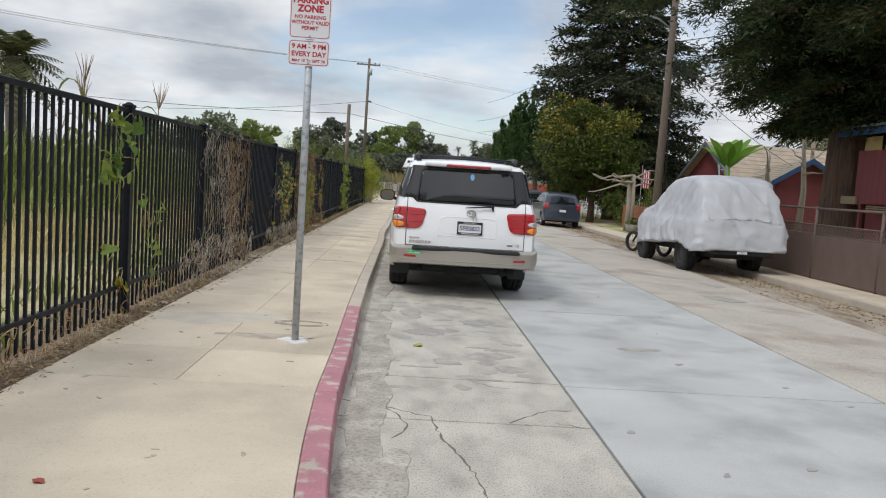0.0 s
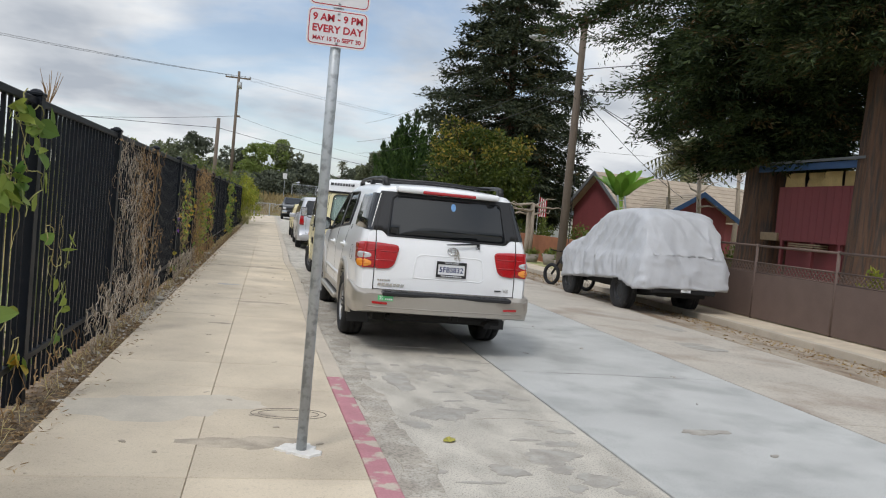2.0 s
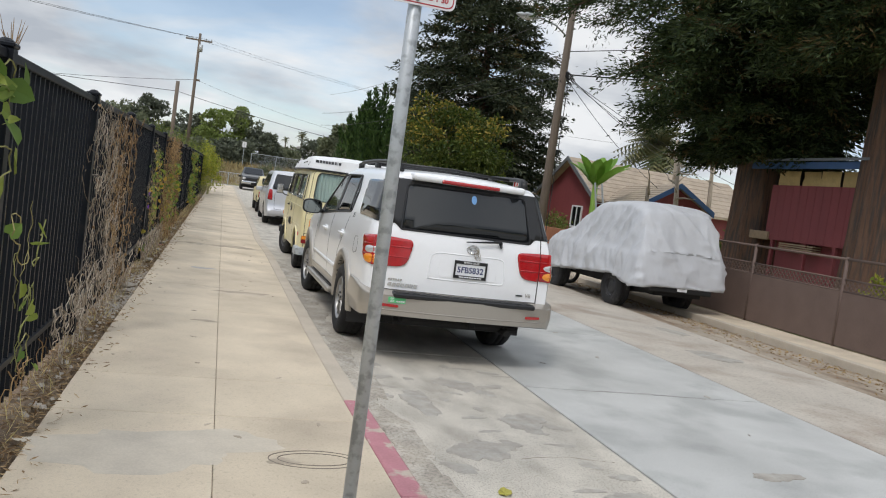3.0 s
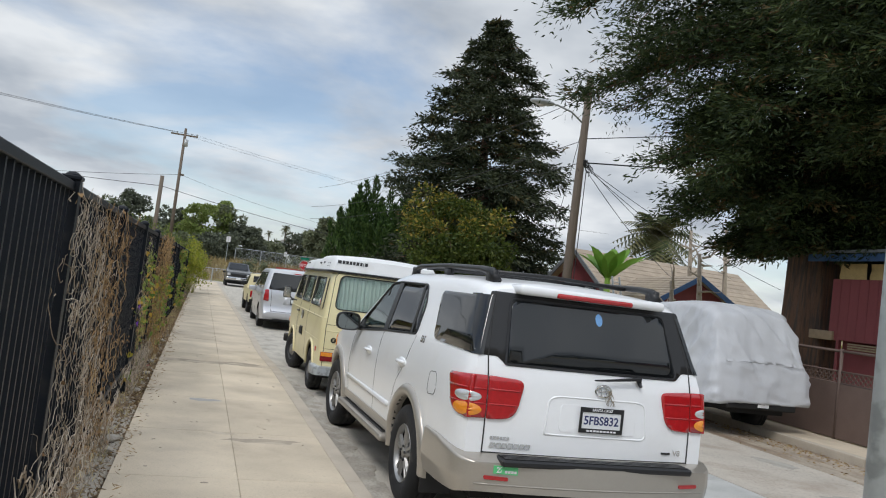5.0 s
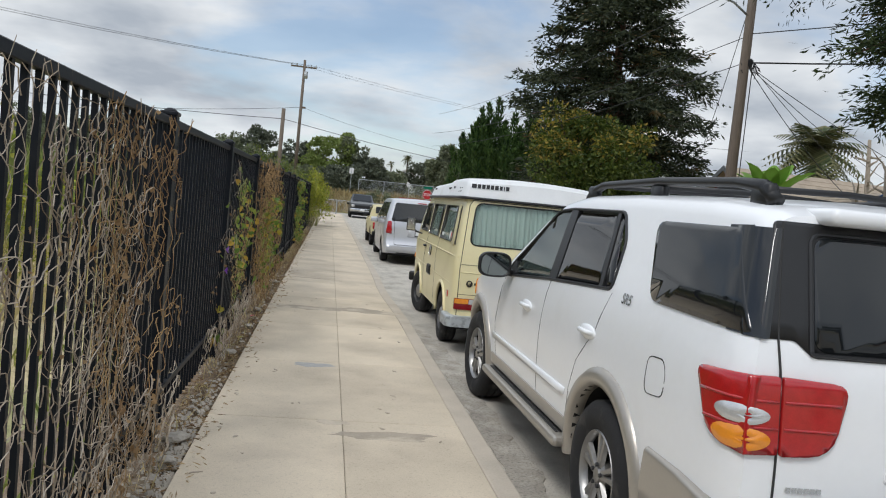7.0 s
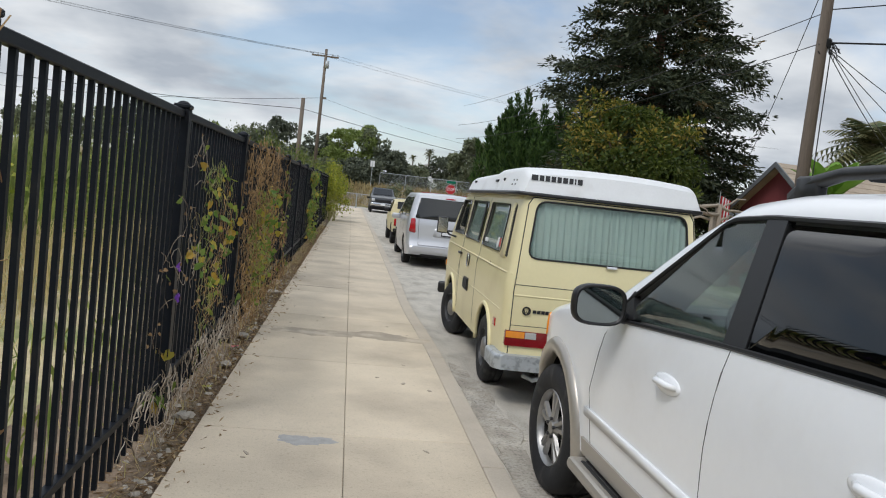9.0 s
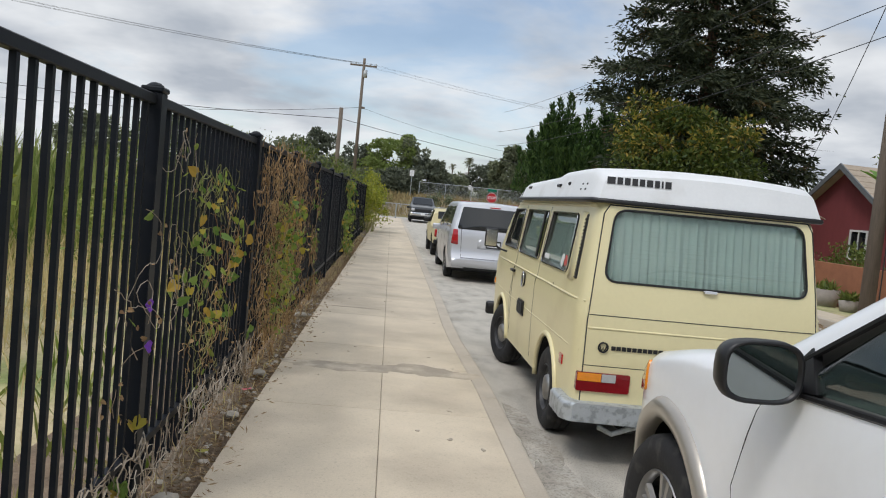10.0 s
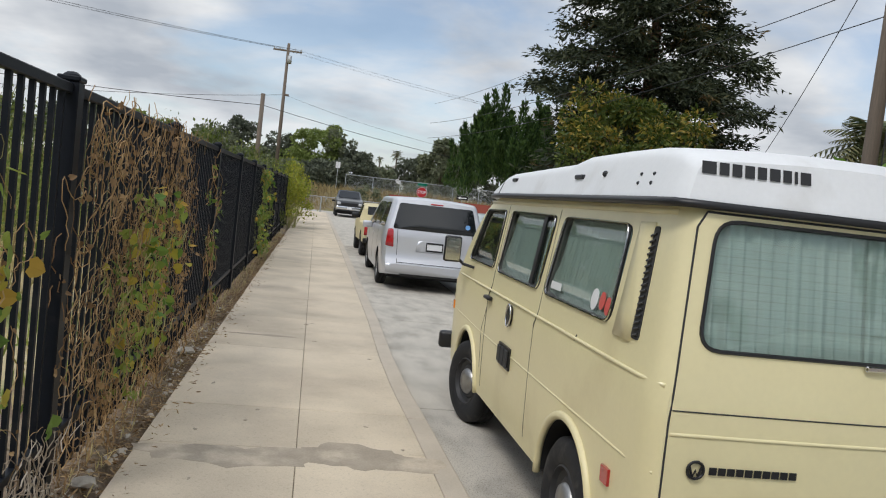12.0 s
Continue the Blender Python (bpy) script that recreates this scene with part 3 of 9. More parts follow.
        # flares, cladding, step
        for y, z, r in arches:
            o = [(y + (r + 0.085) * math.cos(a), z + (r + 0.085) * math.sin(a)) for a in np.linspace(-0.12, math.pi + 0.12, 26)]
            i = [(y + r * math.cos(a), z + r * math.sin(a)) for a in np.linspace(math.pi + 0.12, -0.12, 26)]
            bm = bmesh.new()
            k, s = 26, (-1 if where == "left" else 1)
            rows = []
            for j in range(k):
                a = -0.12 + (math.pi + 0.24) * j / (k - 1)
                row = []
                for rr, off in ((r - 0.002, -0.05), (r, 0.022), (r + 0.03, 0.034), (r + 0.07, 0.028), (r + 0.092, 0.004), (r + 0.096, -0.02)):
                    yy, zz = y + rr * math.cos(a), z + rr * math.sin(a)
                    row.append(bm.verts.new(sh.on_side(yy, max(zz, 0.3), off, s)))
                rows.append(row)
            for a, b in zip(rows, rows[1:]):
                for q in range(5):
                    bm.faces.new((a[q], a[q + 1], b[q + 1], b[q]))
            part("wheel_arch_flare", bm, M_CHAMP, car, "champagne wheel arch flare", True)
        part("door_cladding", sh.panel([(1.80, 0.445), (3.72, 0.445), (3.74, 0.53), (1.78, 0.53)], where, 0.012, 0.03), M_CHAMP, car)
        part("side_moulding", sh.panel([(1.86, 0.655), (3.72, 0.655), (3.72, 0.70), (1.84, 0.70)], where, 0.014, 0.02), M_WHITE, car, "", True)
        s = -1 if where == "left" else 1
        bm = bmesh.new()
        box(bm, s * 0.80 - 0.02, s * 0.80 + 0.02, 1.82, 3.70, 0.37, 0.41)
        box(bm, min(s * 0.84, s * 1.03), max(s * 0.84, s * 1.03), 1.76, 3.74, 0.36, 0.425, 0.025, 2)
        step = part("running_board", bm, M_CHAMP, car, "champagne running board with black ribbed tread")
        bm = bmesh.new()
        for q in range(5):
            box(bm, s * (0.87 + q * 0.026) - 0.009, s * (0.87 + q * 0.026) + 0.009, 1.86, 3.64, 0.424, 0.431)
        part("tread", bm, M_TRIM, step)
        # handles
        for hy, hz in ((2.82, 1.05), (1.58, 1.085)):
            c = sh.on_side(hy, hz, 0.0, s)
            bm = bmesh.new()
            bmesh.ops.create_uvsphere(bm, u_segments=18, v_segments=10, radius=1, matrix=Matrix.Translation(c) @ Matrix.Diagonal((0.018, 0.125, 0.042, 1)))
            hand = part("door_handle", bm, M_WHITE, car, "white door handle", True)
            bm = bmesh.new()
            tube(bm, [c + Vector((s * 0.006, -0.10, 0.004)), c + Vector((s * 0.034, -0.06, 0.008)), c + Vector((s * 0.038, 0.03, 0.008)), c + Vector((s * 0.008, 0.085, 0.004))], [0.010, 0.014, 0.014, 0.010], 8)
            part("pull", bm, M_WHITE, hand, "", True)
        # mirror
        bm = bmesh.new()
        egg = lambda k, a: (k * 0.128 * math.copysign(abs(math.cos(a)) ** 0.62, math.cos(a)), k * 0.098 * math.copysign(abs(math.sin(a)) ** 0.62, math.sin(a)))
        turns = np.linspace(0, 2 * math.pi, 33)[:-1]
        rings = [[bm.verts.new((s * 1.10 + egg(k, a)[0], 3.31 + d, 1.285 + egg(k, a)[1])) for a in turns] for d, k in ((0.016, 0.84), (0.004, 0.87), (0.0, 0.93), (0.008, 0.985), (0.04, 1.0), (0.09, 0.9), (0.125, 0.68), (0.14, 0.3))]
        for p, q in zip(rings, rings[1:]):
            for j in range(32):
                bm.faces.new((p[j], p[(j + 1) % 32], q[(j + 1) % 32], q[j]))
        bm.faces.new(rings[0])
        bm.faces.new(rings[-1])
        tube(bm, [(s * 0.88, 3.40, 1.215), (s * 0.95, 3.39, 1.225), (s * 1.03, 3.37, 1.24)], [0.03, 0.028, 0.032], 10)
        mir = part("door_mirror", bm, M_TRIM, car, "black door mirror", True)
        bm = bmesh.new()
        bm.faces.new([bm.verts.new((s * 1.10 + egg(0.835, a)[0], 3.322, 1.285 + egg(0.835, a)[1])) for a in turns])
        part("mirror_glass", bm, M_MIRROR, mir, "mirror glass toned down to a dark grey-green reflection")
        # roof rail
        bm = bmesh.new()
        tube(bm, [(s * 0.66, 0.42, 1.85), (s * 0.67, 0.50, 1.915), (s * 0.675, 0.7, 1.935), (s * 0.68, 1.5, 1.95), (s * 0.68, 2.3, 1.935), (s * 0.665, 2.52, 1.90), (s * 0.65, 2.62, 1.85)], [0.035, 0.032, 0.024, 0.022, 0.024, 0.03, 0.035], 10)
        for y in (0.5, 1.5, 2.5):
            box(bm, s * 0.67 - 0.025, s * 0.67 + 0.025, y - 0.07, y + 0.07, 1.83, 1.93, 0.012)
        part("roof_rail", bm, M_TRIM, car, "black roof rail", True)
        # front side lamp and mudflap
        part("front_indicator", sh.panel(rounded([(4.72, 0.90), (4.98, 0.86), (4.96, 0.98), (4.74, 1.05)], 0.03), where, 0.012, 0.03, 0.06), M_AMBER, car, "amber front indicator", True)
        bm = bmesh.new()
        box(bm, min(s * 0.70, s * 0.95), max(s * 0.70, s * 0.95), 0.735, 0.75, 0.22, 0.58, 0.005)
        part("mudflap", bm, M_TRIM, car, "black mudflap")
        # tail lamps, split at the gate's edge
        outer = rounded([(0.79, 0.925), (0.905, 0.92), (0.905, 1.205), (0.79, 1.205)], 0.012)
        inner = [(x * s, z) for x, z in rounded([(0.585, 0.93), (0.778, 0.92), (0.778, 1.205), (0.525, 1.19)], [0.09, 0.01, 0.01, 0.06])]
        lamp = part("tail_lamp", sh.panel(rounded([(-0.02, 0.918), (0.15, 0.945), (0.295, 1.185), (-0.02, 1.206)], [0.01, 0.09, 0.05, 0.01]), where, 0.016, 0.03, 0.05), M_REDLENS, car, "red tail lamp with amber and clear lenses", True)
        part("lamp_face", sh.panel([(x * s, z) for x, z in outer], "tail", 0.016, 0.03, 0.05), M_REDLENS, lamp, "", True)
        part("gate_lamp", sh.panel(inner, "tail", 0.016, 0.03, 0.05), M_REDLENS, lamp, "", True)

        def wrap(u, z, off):
            return sh.on_side(u, z, off, s) if u >= 0 else sh.on_tail(s * (0.905 + u), z, off)
        for name2, u0, zc, hu, hz, mm in (("clear_lens", 0.02, 1.06, 0.10, 0.034, M_CLEAR), ("amber_lens", 0.02, 0.975, 0.105, 0.042, M_AMBER)):
            bm = bmesh.new()
            rings = [[bm.verts.new(wrap(u0 + hu * k * math.cos(a), zc + hz * k * math.sin(a), 0.021 + 0.010 * (1 - k * k))) for a in np.linspace(0, 2 * math.pi, 25)[:-1]] for k in (1.0, 0.8, 0.5, 0.2)]
            for p, q in zip(rings, rings[1:]):
                for j in range(24):
                    bm.faces.new((p[j], p[(j + 1) % 24], q[(j + 1) % 24], q[j]))
            bm.faces.new(rings[-1])
            part(name2, bm, mm, lamp, "", True)
        for zr in (1.115, 1.018):
            bm = bmesh.new()
            tube(bm, [wrap(u, zr - 0.03 * max(u, 0), 0.0165) for u in (0.235 - 0.5 * (1.115 - zr), 0.18, 0.12, 0.06, 0.02, -0.03, -0.11)], 0.006, 6)
            part("lamp_rib", bm, M_REDLENS, lamp, "", True)
            part("lamp_rib", sh.line(dense([(s * 0.77, zr), (s * (0.56 if zr > 1.1 else 0.575), zr)], 0.04), "tail", 0.006, 0.0165, 6), M_REDLENS, lamp, "", True)
        wheel(car, s * 0.845, 1.25, 0.39, 0.265, 0.235, "alloy", s)
        wheel(car, s * 0.845, 4.33, 0.39, 0.265, 0.235, "alloy", s, 3)
    seams(car, sh, [[(2.44, 0.45), (2.46, 0.9), (2.43, 1.28)], [(3.62, 0.50), (3.70, 0.80), (3.60, 1.10), (3.54, 1.19)], [(1.79, 0.70), (1.70, 0.90), (1.48, 1.10), (1.40, 1.33)], [(1.78, 0.70), (1.82, 0.55)]])
    part("fuel_flap", sh.line(dense(rounded([(0.58, 0.97), (0.78, 0.95), (0.79, 1.12), (0.62, 1.13), (0.58, 1.97 - 0.9)], 0.05), 0.05), "left", 0.003), M_SEAM, car)
    for s in (-1, 1):
        part("panel_gap", sh.line(dense([(s * 0.785, 0.66), (s * 0.785, 1.22), (s * 0.785, 1.335), (s * 0.745, 1.60), (s * 0.715, 1.77)]), "tail", 0.005, 0.001), M_SEAM, car)
    part("panel_gap", sh.line(dense([(-0.78, 0.70), (0.78, 0.70)]), "tail", 0.004), M_SEAM, car)
    # tail glass, its band, the gate's details
    part("window_band", sh.panel(rounded([(-0.858, 1.335), (-0.72, 1.335), (-0.66, 1.278), (0.66, 1.278), (0.72, 1.335), (0.858, 1.335), (0.745, 1.775), (-0.745, 1.775)], 0.02), "tail", 0.004, 0.02), M_TRIM, car, "", True)
    part("rear_window", sh.panel(rounded([(-0.655, 1.30), (0.655, 1.30), (0.60, 1.725), (-0.60, 1.725)], 0.06), "tail", 0.009, 0.01), M_TINT, car, "dark privacy glass", True)
    part("window_seal", sh.line(dense(rounded([(-0.665, 1.29), (0.665, 1.29), (0.61, 1.735), (-0.61, 1.735), (-0.665, 1.30)], 0.05), 0.06), "tail", 0.009, 0.006, 6), M_TRIM, car)
    part("bubble_sticker", sh.panel([(0.06 + 0.028 * math.cos(a), 1.655 + 0.045 * math.sin(a)) for a in np.linspace(0, 2 * math.pi, 14)[:-1]], "tail", 0.0105, 0.003), M_BLUESTICK, car, "pale blue oval window sticker")
    bm = bmesh.new()
    box(bm, -0.30, 0.30, 0.15, 0.26, 1.775, 1.812, 0.014, 2)
    part("high_brake_lamp", bm, M_REDLENS, car, "red high brake lamp", True)
    bm = bmesh.new()
    box(bm, -0.58, 0.58, 0.165, 0.40, 1.772, 1.842, 0.03, 3)
    part("roof_spoiler", bm, M_WHITE, car, "white lip over the rear window", True)
    bm = bmesh.new()
    for q in (0.9, 1.6, 2.2):
        tube(bm, [(-0.66, q, 1.925), (0, q, 1.945), (0.66, q, 1.925)], 0.016, 8)
    part("roof_crossbar", bm, M_TRIM, car, "", True)
    # plate recess outline, plate, wiper, marks
    part("plate_recess", sh.line(dense(rounded([(-0.36, 0.845), (0.42, 0.845), (0.40, 1.09), (0.33, 1.105), (-0.28, 1.105), (-0.34, 1.08), (-0.36, 0.85)], 0.05), 0.06), "tail", 0.007, -0.003, 6), M_WHITE, car, "", True)
    part("plate_dish", sh.panel(rounded([(-0.26, 0.87), (0.33, 0.87), (0.32, 1.06), (-0.25, 1.06)], 0.04), "tail", 0.002, 0.01), M_WHITE, car)
    tail_plate(car, sh, 0.05, 0.965, "5FBS832", "SANTA CRUZ", "x", M_TRIM, 0.315, 0.155)
    bm = bmesh.new()
    p = [sh.on_tail(0.34, 1.262, 0.02), sh.on_tail(0.34, 1.275, 0.045), sh.on_tail(0.1, 1.25, 0.045), sh.on_tail(-0.02, 1.238, 0.03)]
    tube(bm, p, [0.022, 0.014, 0.009, 0.006], 8)
    tube(bm, [sh.on_tail(0.34, 1.275, 0.0), sh.on_tail(0.345, 1.22, 0.03)], [0.02, 0.012], 8)
    part("rear_wiper", bm, M_TRIM, car, "black rear wiper")
    bm = bmesh.new()
    for rx, rz in ((0.062, 0.042), (0.022, 0.040), (0.048, 0.016)):
        pts = [sh.on_tail(0.06 + rx * math.cos(a), 1.165 + (0.014 if rz < 0.02 else 0) + rz * math.sin(a), 0.006) for a in np.linspace(0, 2 * math.pi, 20)]
        tube(bm, pts, 0.005, 6, False)
    part("gate_emblem", bm, M_CHROME, car, "chrome oval emblem")
    bm = bmesh.new()
    rr = random.Random(4)
    for i in range(9):
        q = [sh.on_tail(0.11 + rr.uniform(-0.01, 0.01), 1.17, 0.01)]
        for j in range(4):
            q.append(sh.on_tail(q[-1].x + rr.uniform(-0.02, 0.022), q[-1].z - 0.025, 0.014 + rr.uniform(0, 0.012)))
        tube(bm, q, 0.0016, 4)
    part("dried_sprig", bm, M_DIRTY, car, "dried sprig hung on the emblem")
    at = lambda x0, z0: (lambda a, b, d: sh.on_tail(x0 + a, z0 + b, 0.004 + d))
    bars(car, "maker_mark", M_CHROME, [0.018] * 6, 0.018, 0.005, at(-0.74, 0.79), 0.0)
    bars(car, "model_mark", M_CHROME, [0.034] * 7, 0.032, 0.007, at(-0.74, 0.735), 0.25)
    bars(car, "engine_bar", M_SEAM, [0.075], 0.014, 0.0, at(0.56, 0.755))
    o = sh.on_tail(0.69, 0.765, 0.006)
    lettering("engine_mark", "V8", 0.055, M_CHROME, car, pose(o.x, o.y, o.z, 90, 0, 0))
    o = sh.on_side(1.18, 1.32, 0.006)
    lettering("grade_mark", "SR5", 0.075, M_CHROME, car, pose(o.x, o.y, o.z, 90, 0, -90) @ pose(0, 0, 0, -12, 0, 0))
    # bumper
    bsh = Shell(1.2, [(0, 0.88), (0.05, 0.95), (0.12, 0.985), (0.3, 0.998), (1.2, 0.99)], [(0, 0.66), (0.15, 0.70), (0.35, 0.72), (0.55, 0.735), (1.2, 0.735)], [(0, 0.47), (0.1, 0.44), (0.6, 0.42), (1.2, 0.42)], [(0.3, 0.95), (0.44, 0.975), (0.55, 1.0), (0.66, 0.995), (0.8, 0.985)], bow=0.10, corner=0.02, crown=0.0, nose_bow=0)
    bum = part("rear_bumper", bsh.skin([0, 0.02, 0.05, 0.09, 0.14, 0.22, 0.32, 0.5, 0.7, 0.83]), M_CHAMP, car, "champagne rear bumper", True)
    bum.data.set_sharp_from_angle(angle=radians(35))
    bum.location = (0, -0.16, 0)
    bm = bmesh.new()
    box(bm, -0.70, 0.72, 0.004, 0.18, 0.645, 0.690, 0.012)
    for q in range(4):
        box(bm, -0.68, 0.70, 0.03 + q * 0.035, 0.05 + q * 0.035, 0.688, 0.696)
    part("step_pad", bm, M_TRIM, bum, "ribbed black step pad")
    part("bumper_crease", bsh.line(dense([(-0.86, 0.52), (0.86, 0.52)], 0.1), "tail", 0.006, -0.002), M_CHAMP, bum, "", True)
    for s in (-1, 1):
        part("reflector", bsh.panel(rounded([(s * 0.64, 0.548), (s * 0.80, 0.552), (s * 0.80, 0.578), (s * 0.64, 0.573)], 0.012), "tail", 0.006, 0.02), M_REDLENS, bum, "red reflector")
    part("sticker", bsh.panel([(-0.74, 0.592), (-0.58, 0.59), (-0.58, 0.642), (-0.74, 0.644)], "tail", 0.004, 0.006), M_GREENSTICK, bum, "green and white dated sticker")
    o = bsh.on_tail(-0.70, 0.617, 0.0065)
    lettering("sticker_number", "22", 0.05, M_STICK, bum, pose(o.x, o.y, o.z, 90, 0, 8))
    bars(bum, "sticker_bars", M_STICK, [0.016] * 4, 0.016, 0.004, lambda a, b, d: bsh.on_tail(-0.665 + a, 0.60 + b, 0.005 + d * 0.4))
    # underside, hitch, seats, wheel
    bm = bmesh.new()
    box(bm, -0.72, 0.72, 0.3, 4.8, 0.32, 0.62)
    box(bm, -0.55, 0.55, 0.12, 0.5, 0.36, 0.5, 0.03)
    part("underbody", bm, M_UNDER, car)
    bm = bmesh.new()
    cyl(bm, (0, 1.25, 0.39), (1, 0, 0), 0.055, 1.5, 12)
    bmesh.ops.create_uvsphere(bm, u_segments=14, v_segments=8, radius=0.15, matrix=Matrix.Translation((0.1, 1.25, 0.39)))
    part("rear_axle", bm, M_UNDER, car, "", True)
    bm = bmesh.new()
    box(bm, 0.10, 0.17, -0.03, 0.3, 0.39, 0.46, 0.006)
    tube(bm, [(-0.6, 0.2, 0.37), (0.7, 0.2, 0.37)], 0.035, 8)
    tube(bm, [(0.52, 0.0, 0.36), (0.52, 0.9, 0.38)], 0.035, 10)
    part("tow_hitch", bm, M_UNDER, car)
    for s in (-1, 1):
        bm = bmesh.new()
        box(bm, s * 0.42 - 0.24, s * 0.42 + 0.24, 2.15, 2.32, 1.0, 1.52, 0.06, 3)
        box(bm, s * 0.42 - 0.13, s * 0.42 + 0.13, 2.12, 2.22, 1.53, 1.70, 0.045, 3)
        part("seat", bm, M_SEAT, car, "grey front seat with headrest", True)
    bm = bmesh.new()
    pts = [(-0.42 + 0.19 * math.cos(a), 3.05 + 0.06 * math.sin(a), 1.26 + 0.18 * math.sin(a)) for a in np.linspace(0, 2 * math.pi, 25)]
    tube(bm, pts, 0.017, 8, False)
    tube(bm, [(-0.60, 3.05, 1.26), (-0.42, 3.08, 1.25), (-0.24, 3.05, 1.26)], [0.015, 0.05, 0.015], 8)
    part("steering_wheel", bm, M_TRIM, car, "black steering wheel", True)
    bm = bmesh.new()
    box(bm, -0.75, 0.75, 3.12, 3.6, 1.12, 1.25, 0.05, 3)
    part("dashboard", bm, M_SEAT, car, "", True)
    g = bmesh.new()
    g.faces.new([g.verts.new(p) for p in ((-0.70, 3.72, 1.255), (0.70, 3.72, 1.255), (0.58, 2.88, 1.79), (-0.58, 2.88, 1.79))])
    ws = part("windscreen", g, M_GLASS, car)
    ws.visible_shadow = False
    return car


# ---- the cream camper van ----
def build_camper(m):
    car = thing("camper_van", m, "cream camper van with white fibreglass pop-top roof and drawn curtains", "van")
    W = 0.865
    sh = Shell(4.5, [(0, 0.81), (0.03, 0.84), (0.08, 0.858), (0.2, W), (3.9, W), (4.2, 0.845), (4.4, 0.80), (4.5, 0.72)],
               [(0, 1.80), (0.1, 1.825), (0.5, 1.835), (3.2, 1.83), (3.45, 1.775), (3.75, 1.57), (4.25, 1.10), (4.42, 1.0), (4.5, 0.9)],
               [(0, 0.40), (0.5, 0.36), (4.5, 0.34)],
               [(0.3, 0.975), (0.5, 0.99), (0.8, 1.0), (1.10, 1.0), (1.13, 0.992), (1.16, 0.975), (1.22, 0.97), (1.71, 0.905), (1.86, 0.88)],
               tail=[(0, 0.02), (0.6, 0.0), (1.05, 0.0), (1.24, 0.02), (1.755, 0.10), (1.86, 0.12)], bow=0.03, corner=0.06, crown=0.02)
    st = [0, 0.015, 0.04, 0.08, 0.13, 0.2, 0.35] + list(np.arange(0.5, 4.3, 0.15)) + [4.3, 4.4, 4.46, 4.5]
    body = part("body", sh.skin(st), M_CREAM, car, "faded cream painted body")
    arches = [(0.90, 0.335, 0.40), (3.35, 0.335, 0.40)]
    wins = [rounded([(0.60, 1.27), (1.58, 1.27), (1.50, 1.71), (0.58, 1.71)], 0.06), rounded([(1.72, 1.275), (2.72, 1.275), (2.66, 1.71), (1.66, 1.71)], 0.06), rounded([(2.86, 1.285), (3.70, 1.285), (3.42, 1.705), (2.84, 1.71)], 0.05)]
    cuts = [(disc_prism(y, z, r, a, b), M_UNDER) for y, z, r in arches for a, b in ((-1.3, -0.55), (0.55, 1.3))]
    for w in wins:
        cuts.append((prism(w, -1.2, 1.2), M_SEAT))
    rearwin = rounded([(-0.71, 1.275), (0.72, 1.275), (0.67, 1.763), (-0.66, 1.763)], 0.09, 5)
    bmw = bmesh.new()
    a = [bmw.verts.new((x, -0.3, z)) for x, z in rearwin]
    b = [bmw.verts.new((x, 0.45, z)) for x, z in rearwin]
    bmw.faces.new(a)
    bmw.faces.new(list(reversed(b)))
    for i in range(len(a)):
        j = (i + 1) % len(a)
        bmw.faces.new((a[i], b[i], b[j], a[j]))
    cuts.append((bmw, M_SEAT))
    carve(body, cuts)

    def curtain(fn, u0, u1, z0, z1, waves):
        bm = bmesh.new()
        k = waves * 8
        rows = [[bm.verts.new(fn(u0 + (u1 - u0) * i / k, z0 + (z1 - z0) * t, 0.012 * math.sin(i * 2 * math.pi / 8 + 0.8 * math.sin(i * 0.7)) * (1.3 - 0.6 * t) + 0.006 * math.sin(i * 0.37))) for i in range(k + 1)] for t in (0, 0.35, 0.7, 1)]
        for p, q in zip(rows, rows[1:]):
            for i in range(k):
                bm.faces.new((p[i], p[i + 1], q[i + 1], q[i]))
        return bm

    for where, s in (("left", -1), ("right", 1)):
        for i, w in enumerate(wins):
            part("window_seal", sh.line(dense(w + [w[0]], 0.05), where, 0.007, 0.001, 6), M_TRIM, car)
            if i < 3:
                part("window_trim", sh.line(dense(w + [w[0]], 0.05), where, 0.005, 0.009, 5), M_CHROME, car)
            g = part("window", sh.panel(w, where, -0.012, 0.004), M_VANGLASS, car, "", True)
            g.visible_shadow = False
        for y0, y1 in ((0.55, 1.64), (1.62, 2.78)):
            part("curtain", curtain(lambda u, z, d: sh.on_side(u, z, -0.034 + d * 0.8, s), y0, y1, 1.215, 1.755, 12), M_CURTAIN, car, "pale green curtain", True)
        if s < 0:
            part("sliding_frame", sh.panel([(1.90, 1.285), (1.96, 1.285), (1.93, 1.705), (1.87, 1.705)], where, -0.006, 0.02), M_TRIM, car)
        # louvred air intake
        ventz = np.linspace(1.275, 1.685, 17)
        part("air_intake", sh.panel(rounded([(0.255, 1.25), (0.335, 1.25), (0.30, 1.715), (0.245, 1.715)], 0.02), where, 0.004, 0.02), M_SEAM, car, "black louvred air intake")
        bm = bmesh.new()
        for z in ventz:
            p0, p1 = sh.on_side(0.262, z, 0.008, s), sh.on_side(0.308, z - 0.012, 0.010, s)
            tube(bm, [p0, p1], 0.005, 5)
        part("louvre", bm, M_TRIM, car)
        part("intake_hood", sh.panel([(0.335, 1.235), (0.52, 1.235), (0.46, 1.73), (0.30, 1.73)], where, 0.010, 0.02), M_CREAM, car, "", True)
        for yz in (1.13,):
            part("belt_crease", sh.line(dense([(0.02, yz), (3.95, yz)], 0.15), where, 0.009, -0.004, 6), M_CREAM, car, "", True)
